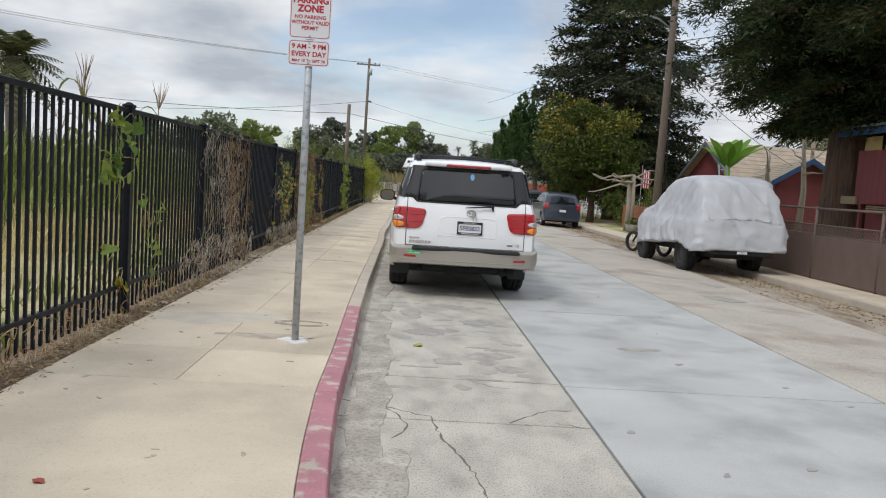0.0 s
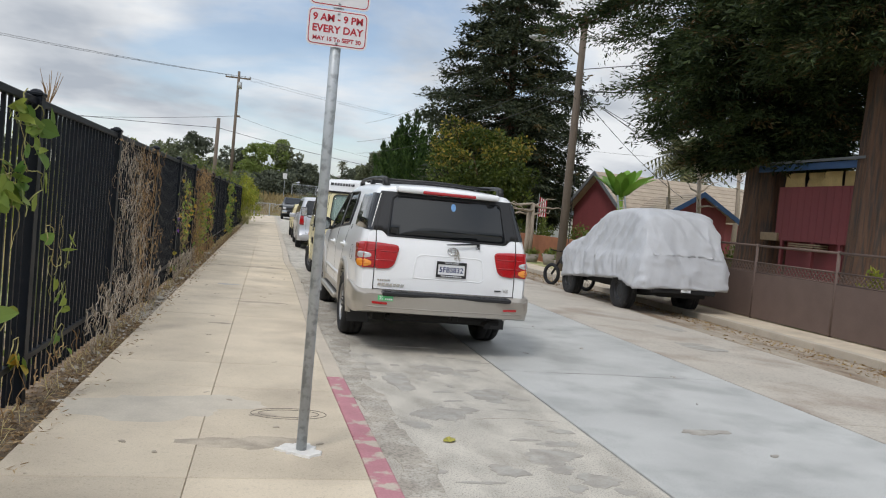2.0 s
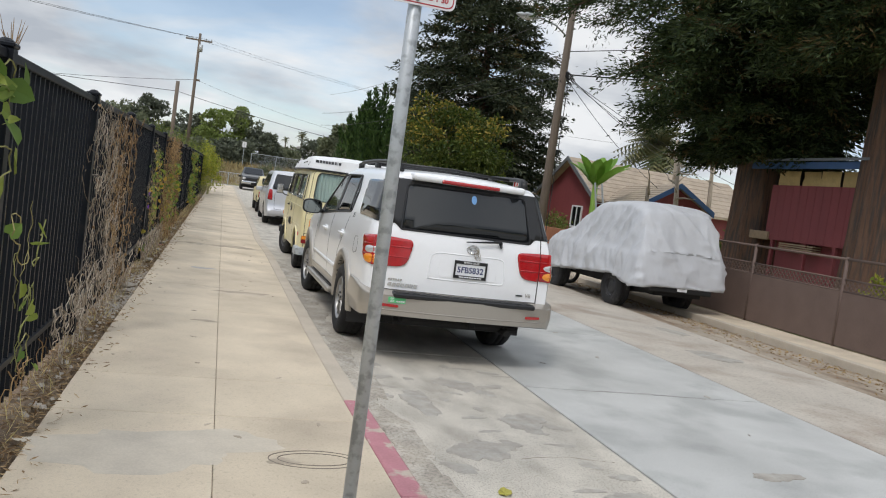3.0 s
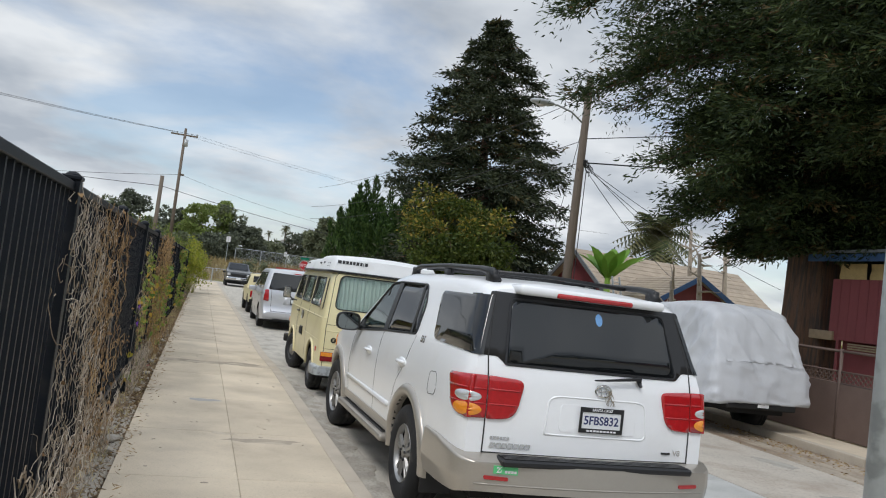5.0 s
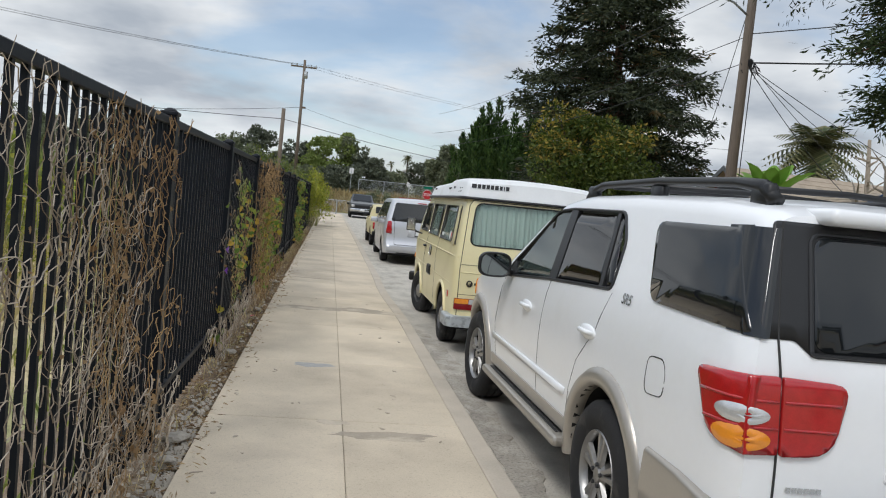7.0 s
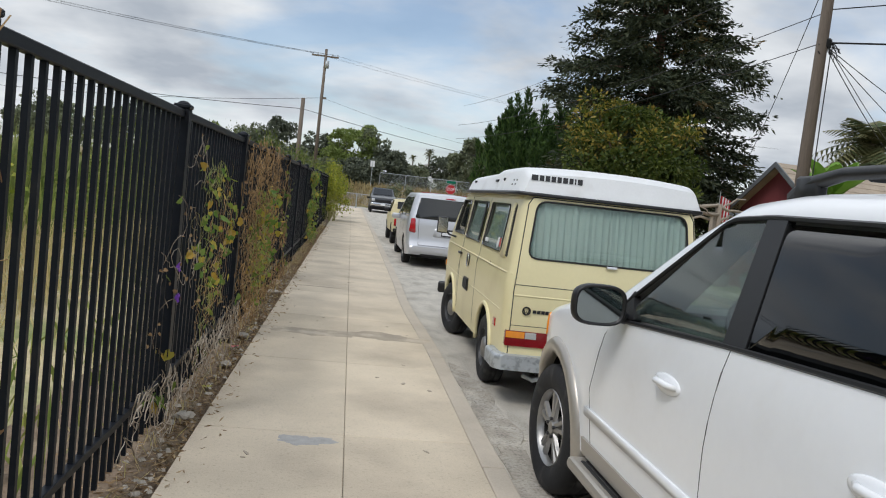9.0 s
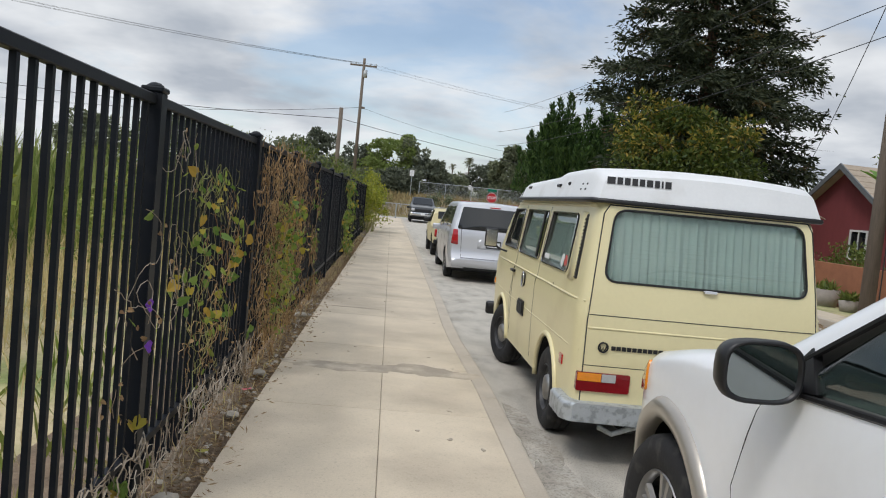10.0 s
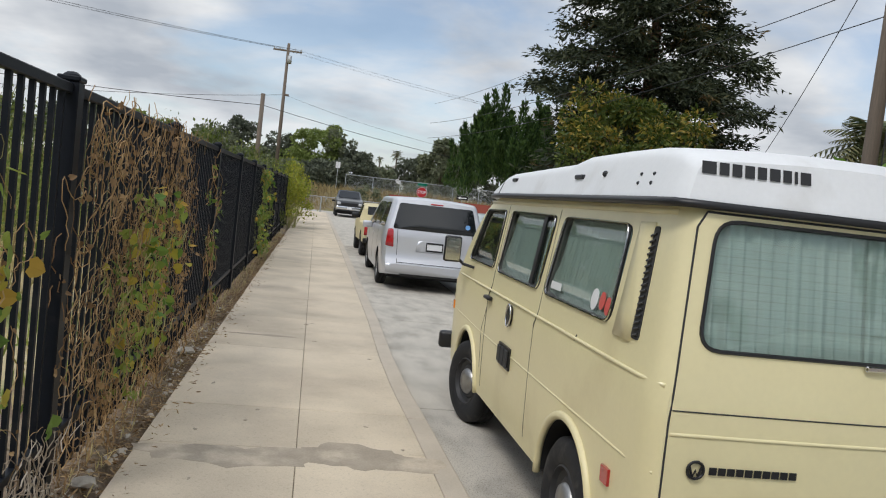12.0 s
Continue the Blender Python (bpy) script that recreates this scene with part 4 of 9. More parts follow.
        part("side_crease", sh.line(dense([(0.02, 0.80), (0.4, 0.80), (3.0, 0.80), (3.95, 0.82)], 0.15), where, 0.008, -0.004, 6), M_CREAM, car, "", True)
        part("roof_gutter", sh.line(dense([(0.12, 1.78), (3.4, 1.765)], 0.15), where, 0.014, 0.0, 6), M_CREAM, car, "", True)
        # arch lips
        for y, z, r in arches:
            pts = [(y + (r + 0.012) * math.cos(a), z + (r + 0.012) * math.sin(a)) for a in np.linspace(0.0, math.pi, 22)]
            part("arch_lip", sh.line(pts, where, 0.022, 0.002, 8), M_CREAM, car, "", True)
        wheel(car, s * 0.755, 0.90, 0.325, 0.20, 0.185, "hubcap", s)
        wheel(car, s * 0.76, 3.35, 0.325, 0.20, 0.185, "hubcap", s, 14)
        # tail lamps
        lamp = part("tail_lamp", sh.panel([(s * x, z) for x, z in rounded([(0.47, 0.525), (0.835, 0.525), (0.835, 0.655), (0.47, 0.655)], 0.015)], "tail", 0.014, 0.04, 0.1), M_OLDRED, car, "red, amber and clear tail lamp")
        part("amber_lens", sh.panel([(s * x, z) for x, z in [(0.67, 0.595), (0.83, 0.595), (0.83, 0.65), (0.67, 0.65)]], "tail", 0.018, 0.01, 0.1), M_AMBER, lamp)
        part("clear_lens", sh.panel([(s * x, z) for x, z in [(0.57, 0.595), (0.665, 0.595), (0.665, 0.65), (0.57, 0.65)]], "tail", 0.018, 0.01, 0.1), M_CLEAR, lamp)
        part("side_marker", sh.panel([(0.32, 0.63), (0.40, 0.63), (0.40, 0.70), (0.32, 0.70)], where, 0.012, 0.02), M_REDLENS, car, "red side marker")
        part("front_marker", sh.panel([(4.12, 0.80), (4.19, 0.80), (4.19, 0.87), (4.12, 0.87)], where, 0.012, 0.02), M_AMBER, car, "amber side marker")
        # mirror on its arm
        bm = bmesh.new()
        box(bm, s * 1.03 - 0.07, s * 1.03 + 0.07, 3.50, 3.545, 1.25, 1.46, 0.018, 2)
        mir = part("door_mirror", bm, M_TRIM, car, "black upright door mirror", True)
        bm = bmesh.new()
        box(bm, s * 1.03 - 0.06, s * 1.03 + 0.06, 3.497, 3.4995, 1.265, 1.445)
        part("mirror_glass", bm, M_CHROME, mir)
        bm = bmesh.new()
        tube(bm, [(s * 0.84, 3.50, 1.22), (s * 0.93, 3.52, 1.24), (s * 1.0, 3.53, 1.30)], 0.012, 8)
        part("mirror_arm", bm, M_TRIM, mir)
        c = sh.on_side(2.72, 1.08, 0.02, s)
        bm = bmesh.new()
        box(bm, c.x - 0.02, c.x + 0.02, c.y - 0.07, c.y + 0.07, c.z - 0.014, c.z + 0.014, 0.01, 2)
        part("door_handle", bm, M_TRIM, car, "black door handle", True)
        seams(car, sh, [])
    # near side only: filler flap, vent grille, hook-up cap, stickers
    c = sh.on_side(2.12, 1.05, 0.008)
    bm = bmesh.new()
    bmesh.ops.create_uvsphere(bm, u_segments=16, v_segments=8, radius=1, matrix=Matrix.Translation(c) @ Matrix.Diagonal((0.016, 0.05, 0.07, 1)))
    cap = part("water_filler", bm, M_TRIM, car, "oval black filler cap with chrome rim", True)
    bm = bmesh.new()
    tube(bm, [c + Vector((-0.012, 0.052 * math.cos(a), 0.072 * math.sin(a))) for a in np.linspace(0, 2 * math.pi, 22)], 0.006, 6, False)
    part("filler_rim", bm, M_CHROME, cap, "", True)
    part("fridge_vent", sh.panel([(2.02, 0.71), (2.30, 0.71), (2.30, 0.85), (2.02, 0.85)], "left", 0.012, 0.02), M_TRIM, car, "black fridge vent with three panels")
    bm = bmesh.new()
    for i in range(3):
        p = sh.on_side(2.07 + i * 0.09, 0.78, 0.018)
        box(bm, p.x - 0.006, p.x + 0.006, p.y - 0.036, p.y + 0.036, p.z - 0.055, p.z + 0.055, 0.004)
    part("vent_panel", bm, M_SEAM, car)
    for y, z, r, mm in ((0.86, 1.34, 0.042, M_STICK), (0.76, 1.345, 0.034, M_REDSTICK), (0.68, 1.33, 0.034, M_REDSTICK)):
        part("window_sticker", sh.panel([(y + r * math.cos(a), z + 1.25 * r * math.sin(a)) for a in np.linspace(0, 2 * math.pi, 14)[:-1]], "left", -0.008, 0.003), mm, car, "small round window sticker")
    part("window_sticker", sh.panel([(1.36, 1.31), (1.53, 1.31), (1.53, 1.35), (1.36, 1.35)], "left", -0.008, 0.003), M_STICK, car, "white strip window sticker")
    seams(car, sh, [[(0.95, 1.12), (0.95, 1.15)], [(2.80, 0.50), (2.80, 1.0), (2.79, 1.75)], [(2.80, 1.0), (2.9, 0.82), (2.86, 0.55)]], False)
    seams(car, sh, [[(1.62, 0.42), (1.62, 1.75)], [(2.80, 0.42), (2.79, 1.75)]], False)
    # tail: seams, glass, curtain, bumper, plate
    for s in (-1, 1):
        part("panel_gap", sh.line(dense([(s * 0.795, 0.44), (s * 0.80, 1.0), (s * 0.778, 1.29), (s * 0.738, 1.73), (s * 0.70, 1.79)]), "tail", 0.0045), M_SEAM, car)
    part("panel_gap", sh.line(dense([(-0.70, 1.79), (0.70, 1.79)]), "tail", 0.005), M_SEAM, car)
    part("panel_gap", sh.line(dense([(-0.79, 1.045), (0.79, 1.045)]), "tail", 0.003), M_SEAM, car)
    part("gate_crease", sh.line(dense([(-0.79, 0.955), (0.79, 0.955)]), "tail", 0.009, -0.004, 6), M_CREAM, car, "", True)
    part("panel_gap", sh.line(dense([(-0.795, 0.70), (0.795, 0.70)]), "tail", 0.003), M_SEAM, car)
    part("window_seal", sh.line(dense(rearwin + [rearwin[0]], 0.05), "tail", 0.008, 0.002, 6), M_TRIM, car)
    g = part("rear_window", sh.panel(rearwin, "tail", -0.010, 0.004), M_VANGLASS, car, "", True)
    g.visible_shadow = False
    for x0, x1 in ((-0.72, 0.02), (0.0, 0.72)):
        part("curtain", curtain(lambda u, z, d: sh.on_tail(u, z, -0.036 + d * 0.9), x0, x1, 1.24, 1.795, 13), M_CURTAIN, car, "pale green curtain", True)
    bm = bmesh.new()
    for i in range(13):
        z = 1.32 + i * 0.031
        tube(bm, [sh.on_tail(-0.66, z, -0.016), sh.on_tail(0.66, z, -0.016)], 0.0006, 3)
    part("heater_wire", bm, M_DIRTY, car)
    bm = bmesh.new()
    p = sh.on_tail(0.02, 1.262, 0.012)
    box(bm, p.x - 0.05, p.x + 0.05, p.y - 0.012, p.y + 0.012, p.z - 0.012, p.z + 0.012, 0.006)
    part("gate_latch", bm, M_CHROME, car)
    p = sh.on_tail(-0.28, 0.60, 0.016)
    bm = bmesh.new()
    cyl(bm, p, (0, 1, 0), 0.03, 0.02, 16)
    part("lock_button", bm, M_CHROME, car)
    at = lambda x0, z0: (lambda a, b, d: sh.on_tail(x0 + a, z0 + b, 0.004 + d))
    bars(car, "maker_mark", M_TRIM, [0.03] * 10, 0.028, 0.006, at(-0.62, 0.815), 0.0, label="black maker wordmark")
    bm = bmesh.new()
    tube(bm, [sh.on_tail(-0.675 + 0.032 * math.cos(a), 0.83 + 0.032 * math.sin(a), 0.008) for a in np.linspace(0, 2 * math.pi, 20)], 0.006, 6, False)
    tube(bm, [sh.on_tail(-0.70, 0.845, 0.008), sh.on_tail(-0.685, 0.805, 0.008), sh.on_tail(-0.675, 0.83, 0.008), sh.on_tail(-0.665, 0.805, 0.008), sh.on_tail(-0.65, 0.845, 0.008)], 0.005, 5)
    part("round_badge", bm, M_TRIM, car, "black round badge")
    tail_plate(car, sh, 0.08, 0.545, "", "", "", None)
    bsh = Shell(1.0, [(0, 0.86), (0.04, 0.91), (0.1, 0.925), (1.0, 0.925)], [(0, 0.455), (1, 0.455)], [(0, 0.33), (1, 0.33)], [(0, 1), (1, 1)], bow=0.05, corner=0.03, crown=0.0, nose_bow=0)
    bum = part("rear_bumper", bsh.skin([0, 0.02, 0.05, 0.1, 0.2, 0.42]), M_GALV, car, "dull metal rear bumper", True)
    bum.data.set_sharp_from_angle(angle=radians(35))
    bum.location = (0, -0.10, 0)
    bm = bmesh.new()
    box(bm, -0.88, 0.88, 4.46, 4.56, 0.36, 0.52, 0.03, 2)
    part("front_bumper", bm, M_TRIM, car, "black front bumper", True)
    # pop-top
    tsh = Shell(3.75, [(0, 0.79), (0.05, 0.82), (0.12, 0.835), (2.9, 0.83), (3.5, 0.76), (3.75, 0.64)],
                [(0, 1.955), (0.12, 2.01), (0.5, 2.03), (1.3, 2.02), (1.5, 1.985), (2.8, 1.955), (3.1, 1.91), (3.75, 1.80)], [(0, 1.79), (3.75, 1.77)], [(1.7, 1.0), (1.8, 0.995), (1.95, 0.93), (2.1, 0.86)],
                tail=[(1.7, 0.0), (1.80, 0.0), (2.0, 0.06)], bow=0.06, corner=0.05, crown=0.03)
    pop = part("pop_top", tsh.skin([0, 0.02, 0.05, 0.1, 0.2, 0.4, 0.8, 1.2, 1.3, 1.4, 1.5, 1.7, 2.2, 2.8, 2.9, 3.1, 3.4, 3.6, 3.75]), M_FIBRE, car, "white fibreglass pop-top roof")
    pop.data.shade_smooth()
    pop.data.set_sharp_from_angle(angle=radians(30))
    pop.location = (0, 0.08, 0.03)
    bm = bmesh.new()
    ring = [tsh.on_side(y, 1.785, 0.004, -1) for y in np.linspace(3.74, 0.05, 20)] + [tsh.on_tail(x, 1.785, 0.004) for x in np.linspace(-0.79, 0.79, 12)] + [tsh.on_side(y, 1.785, 0.004, 1) for y in np.linspace(0.05, 3.74, 20)]
    tube(bm, ring, 0.018, 6)
    part("roof_seal", bm, M_TRIM, pop, "black rubber roof seal", True)
    part("roof_gap", tsh.line(dense([(2.95, 1.80), (2.92, 1.88), (2.88, 1.93)]), "left", 0.006), M_SEAM, pop)
    t_at = lambda a, b, d: tsh.on_tail(-0.735 + a, 1.905 + b, 0.003 + d)
    bars(pop, "wordmark_bar", M_TRIM, [0.056, 0.038, 0.038, 0.038, 0.036, 0.042, 0.034, 0.012, 0.042], 0.048, 0.013, t_at, 0.06, label="black roof wordmark")
    for y, z in ((0.30, 1.86), (0.30, 1.90), (0.44, 1.86), (0.44, 1.90)):
        p = tsh.on_side(y, z, 0.0)
        bm = bmesh.new()
        bmesh.ops.create_uvsphere(bm, u_segments=8, v_segments=5, radius=0.009, matrix=Matrix.Translation(p))
        part("roof_screw", bm, M_TRIM, pop)
    for y, l in ((1.25, 0.06), (2.6, 0.05)):
        p = tsh.on_side(y, 1.90, 0.004)
        bm = bmesh.new()
        box(bm, p.x - 0.012, p.x + 0.012, p.y - l, p.y + l, p.z - 0.012, p.z + 0.012, 0.005)
        part("roof_bracket", bm, M_TRIM, pop)
    bm = bmesh.new()
    p = tsh.on_side(0.9, 1.91, 0.004)
    bmesh.ops.create_uvsphere(bm, u_segments=8, v_segments=5, radius=0.016, matrix=Matrix.Translation(p))
    part("roof_vent", bm, M_TRIM, pop)
    bm = bmesh.new()
    box(bm, -0.74, 0.74, 0.25, 4.3, 0.26, 0.55)
    box(bm, -0.5, 0.5, 0.05, 0.5, 0.24, 0.42, 0.03)
    part("underbody", bm, M_UNDER, car)
    bm = bmesh.new()
    tube(bm, [(-0.35, 0.05, 0.30), (-0.55, 0.02, 0.24), (-0.62, 0.1, 0.26)], 0.02, 8)
    part("exhaust", bm, M_GALV, car)
    return car


# ---- plainer parked vehicles further along ----
def simple_car(name, m, label, category, sh, stations, paint, arches, r, wins, tail_win, lamps, tw=0.72, style="alloy", rim=0.2, plate=True, number="", extra=None, front_lamps=None):
    car = thing(name, m, label, category)
    body = part("body", sh.skin(stations), paint, car)
    W = sh.at(sh.width, sh.length / 2)
    carve(body, [(disc_prism(y, r + 0.01, r + 0.06, a, b), M_UNDER) for y in arches for a, b in ((-1.4, -W + 0.28), (W - 0.28, 1.4))])
    for where, s in (("left", -1), ("right", 1)):
        for w in wins:
            part("window", sh.panel(rounded(w, 0.04), where, 0.006, 0.012), M_TINT, car, "dark glass", True)
        for y in arches:
            wheel(car, s * (W - 0.11), y, r, 0.2, rim, style, s)
        for poly, mm in lamps:
            part("tail_lamp", sh.panel([(s * x, z) for x, z in rounded(poly, 0.03)], "tail", 0.012, 0.03, 0.1), mm, car, "red tail lamp", True)
        y = sh.length * 0.62
        p = sh.on_side(y, 1.05, 0.11, s)
        bm = bmesh.new()
        box(bm, p.x - 0.11, p.x + 0.11, p.y - 0.05, p.y + 0.05, p.z - 0.06, p.z + 0.09, 0.035, 2)
        part("door_mirror", bm, paint if name == "minivan" else M_TRIM, car, "", True)
        p = sh.on_side(sh.length * 0.45, 0.95, 0.012, s)
        bm = bmesh.new()
        box(bm, p.x - 0.012, p.x + 0.012, p.y - 0.09, p.y + 0.09, p.z - 0.014, p.z + 0.014, 0.008)
        part("door_handle", bm, paint, car)
    if tail_win:
        part("rear_window", sh.panel(rounded(tail_win, 0.05), "tail", 0.006, 0.012), M_TINT, car, "dark rear glass", True)
    if plate:
        tail_plate(car, sh, 0.0, plate, number, "", "", M_TRIM)
    bm = bmesh.new()
    box(bm, -W + 0.16, W - 0.16, 0.25, sh.length - 0.25, 0.22, 0.5)
    part("underbody", bm, M_UNDER, car)
    return car, sh


def build_minivan(m):
    sh = Shell(5.1, [(0, 0.90), (0.06, 0.95), (0.2, 0.98), (4.4, 0.98), (4.8, 0.9), (5.1, 0.7)], [(0, 1.70), (0.2, 1.735), (0.8, 1.75), (2.9, 1.74), (3.3, 1.64), (4.2, 1.12), (4.8, 1.0), (5.1, 0.75)],
               [(0, 0.30), (0.4, 0.26), (5.1, 0.25)], [(0.2, 0.96), (0.55, 1.0), (0.95, 1.0), (1.15, 0.97), (1.6, 0.85), (1.8, 0.80)], tail=[(0, -0.06), (0.52, -0.08), (0.60, 0.0), (1.1, 0.02), (1.7, 0.26), (1.8, 0.3)], bow=0.06, corner=0.07)
    car, sh = simple_car("minivan", m, "silver minivan with dented tailgate parked at the kerb", "van", sh, [0, 0.03, 0.08, 0.15, 0.25, 0.4] + list(np.arange(0.6, 4.9, 0.2)) + [4.9, 5.0, 5.1], M_SILVER, (1.0, 4.08), 0.33,
                         [[(0.25, 1.17), (1.35, 1.15), (1.40, 1.62), (0.55, 1.64)], [(1.45, 1.15), (2.45, 1.13), (2.45, 1.63), (1.50, 1.62)], [(2.55, 1.13), (3.75, 1.08), (3.05, 1.60), (2.55, 1.63)]],
                         [(-0.81, 1.15), (0.81, 1.15), (0.71, 1.64), (-0.71, 1.64)], [([(0.77, 0.80), (0.93, 0.82), (0.90, 1.14), (0.80, 1.14)], M_REDLENS)], plate=0.86)
    part("rear_bumper", sh.panel(rounded([(-0.90, 0.33), (0.90, 0.33), (0.90, 0.50), (-0.90, 0.50)], 0.04), "tail", 0.05, 0.06), M_SILVER, car, "silver bumper", True)
    part("bumper_vent", sh.panel([(-0.62, 0.285), (0.62, 0.285), (0.62, 0.325), (-0.62, 0.325)], "tail", 0.03, 0.02), M_TRIM, car)
    part("gate_recess", sh.panel(rounded([(-0.36, 0.75), (0.36, 0.75), (0.32, 0.96), (-0.32, 0.96)], 0.04), "tail", 0.004, 0.01), M_SILVER, car, "", True)
    part("heart_sticker", sh.panel([(0.62 + 0.05 * math.cos(a), 1.30 + 0.045 * math.sin(a)) for a in np.linspace(0, 2 * math.pi, 12)[:-1]], "tail", 0.008, 0.004), M_BLUESTICK, car, "blue heart-shaped window sticker")
    bm = bmesh.new()
    box(bm, -0.12, 0.12, 0.23, 0.28, 1.655, 1.68, 0.006)
    part("high_brake_lamp", bm, M_REDLENS, car)
    for s in (-1, 1):
        part("panel_gap", sh.line(dense([(s * 0.69, 0.52), (s * 0.72, 1.15), (s * 0.70, 1.6)]), "tail", 0.005), M_SEAM, car)
    part("panel_gap", sh.line(dense([(-0.69, 0.53), (0.69, 0.53)]), "tail", 0.005), M_SEAM, car)
    seams(car, sh, [[(2.5, 0.4), (2.5, 1.1)], [(1.42, 0.5), (1.42, 1.1)], [(3.75, 0.4), (3.7, 1.05)]])
    return car


def build_old_pickup(m):
    sh = Shell(4.4, [(0, 0.76), (0.05, 0.79), (4.0, 0.79), (4.4, 0.68)], [(0, 0.94), (1.95, 0.94), (2.0, 1.30), (2.15, 1.45), (3.0, 1.45), (3.5, 0.98), (4.2, 0.88), (4.4, 0.75)],
               [(0, 0.42), (4.4, 0.38)], [(0.2, 0.95), (0.6, 1.0), (0.95, 0.99), (1.45, 0.82), (1.6, 0.78)], tail=[(0, 0), (2, 0)], bow=0.01, corner=0.05)
    car, sh = simple_car("pickup_truck", m, "small faded yellow pickup truck with rusty tail", "truck", sh, [0, 0.03, 0.1] + list(np.arange(0.3, 1.9, 0.25)) + [1.93, 1.97, 2.0, 2.06, 2.15, 2.3, 2.6, 2.9, 3.0, 3.15, 3.3, 3.5, 3.8, 4.1, 4.3, 4.4], M_YELLOW, (0.95, 3.5), 0.32,
                         [[(2.2, 1.0), (3.4, 0.99), (3.02, 1.40), (2.25, 1.40)]], None, [([(0.60, 0.62), (0.76, 0.62), (0.76, 0.85), (0.60, 0.85)], M_REDLENS)], style="steel", rim=0.18, plate=0.62)
    bm = bmesh.new()
    box(bm, -0.56, 0.56, 1.975, 1.99, 1.02, 1.38, 0.004)
    part("rear_window", bm, M_TINT, car, "dark cab window")
    bm = bmesh.new()
    box(bm, -0.78, 0.78, -0.12, 0.0, 0.42, 0.54, 0.02)
    part("rear_bumper", bm, M_TRIM, car)
    return car


def build_facing_truck(m):
    """Built tail-first like the others; it stands turned round, so its nose is seen."""
    sh = Shell(5.4, [(0, 0.92), (0.1, 0.97), (4.9, 0.97), (5.25, 0.93), (5.4, 0.86)], [(0, 1.15), (1.75, 1.15), (1.8, 1.55), (2.0, 1.85), (3.1, 1.86), (3.8, 1.32), (5.1, 1.22), (5.35, 1.12), (5.4, 1.0)],
               [(0, 0.55), (5.4, 0.45)], [(0.3, 0.96), (0.7, 1.0), (1.15, 0.99), (1.8, 0.80), (1.95, 0.76)], bow=0.0, nose_bow=0.06, corner=0.07)
    car, sh = simple_car("pickup_truck", m, "charcoal pickup truck facing up the street at the corner", "truck", sh, [0, 0.05, 0.3, 0.8, 1.3, 1.7, 1.75, 1.8, 1.9, 2.0, 2.3, 2.8, 3.1, 3.3, 3.55, 3.8, 4.2, 4.7, 5.1, 5.25, 5.35, 5.4], M_CHARCOAL, (1.1, 4.4), 0.39,
                         [[(2.0, 1.3), (3.6, 1.3), (3.1, 1.78), (2.1, 1.78)]], None, [], plate=0)
    bm = bmesh.new()
    bm.faces.new([bm.verts.new(p) for p in ((-0.76, 3.80, 1.37), (0.76, 3.80, 1.37), (0.66, 3.20, 1.82), (-0.66, 3.20, 1.82))])
    part("windscreen", bm, M_TINT, car, "dark windscreen")
    bm = bmesh.new()
    box(bm, -0.55, 0.55, 5.33, 5.42, 0.80, 1.02, 0.03)
    part("grille", bm, M_TRIM, car, "dark grille")
    for s in (-1, 1):
        bm = bmesh.new()
        box(bm, s * 0.74 - 0.13, s * 0.74 + 0.13, 5.26, 5.39, 0.85, 1.05, 0.04, 2)
        part("headlamp", bm, M_CLEAR, car, "clear headlamp", True)
    bm = bmesh.new()
    box(bm, -0.92, 0.92, 5.34, 5.50, 0.52, 0.76, 0.05, 2)
    bum = part("front_bumper", bm, M_CHROME, car, "chrome bumper", True)
    bm = bmesh.new()
    box(bm, -0.16, 0.16, 5.50, 5.508, 0.58, 0.73)
    part("licence_plate", bm, M_PLATE, bum)
    return car


def build_hatchback(m, name="hatchback", label="dark slate hatchback parked by the far kerb", paint=None):
    sh = Shell(3.9, [(0, 0.76), (0.08, 0.82), (0.3, 0.845), (3.4, 0.845), (3.7, 0.78), (3.9, 0.6)], [(0, 1.36), (0.2, 1.44), (0.8, 1.50), (1.7, 1.51), (2.1, 1.44), (2.95, 1.0), (3.6, 0.88), (3.9, 0.65)],
               [(0, 0.30), (0.5, 0.24), (3.9, 0.22)], [(0.2, 0.95), (0.6, 1.0), (0.9, 0.99), (1.4, 0.80), (1.6, 0.74)], tail=[(0, -0.04), (0.5, -0.05), (0.62, 0.0), (0.95, 0.04), (1.45, 0.34)], bow=0.08, corner=0.08)
    car, sh = simple_car(name, m, label, "car", sh, [0, 0.04, 0.1, 0.2, 0.35] + list(np.arange(0.5, 3.7, 0.2)) + [3.7, 3.8, 3.9], paint or M_DARKBLUE, (0.68, 3.14), 0.30,
                         [[(0.42, 1.02), (0.95, 0.98), (1.0, 1.36), (0.72, 1.38)], [(1.02, 0.98), (1.75, 0.96), (1.72, 1.41), (1.07, 1.39)], [(1.82, 0.96), (2.75, 0.93), (2.05, 1.38), (1.8, 1.40)]],
                         [(-0.58, 1.0), (0.58, 1.0), (0.50, 1.34), (-0.50, 1.34)], [([(0.60, 0.78), (0.80, 0.80), (0.80, 1.03), (0.66, 1.06)], M_REDLENS)], plate=0.72)
    return car


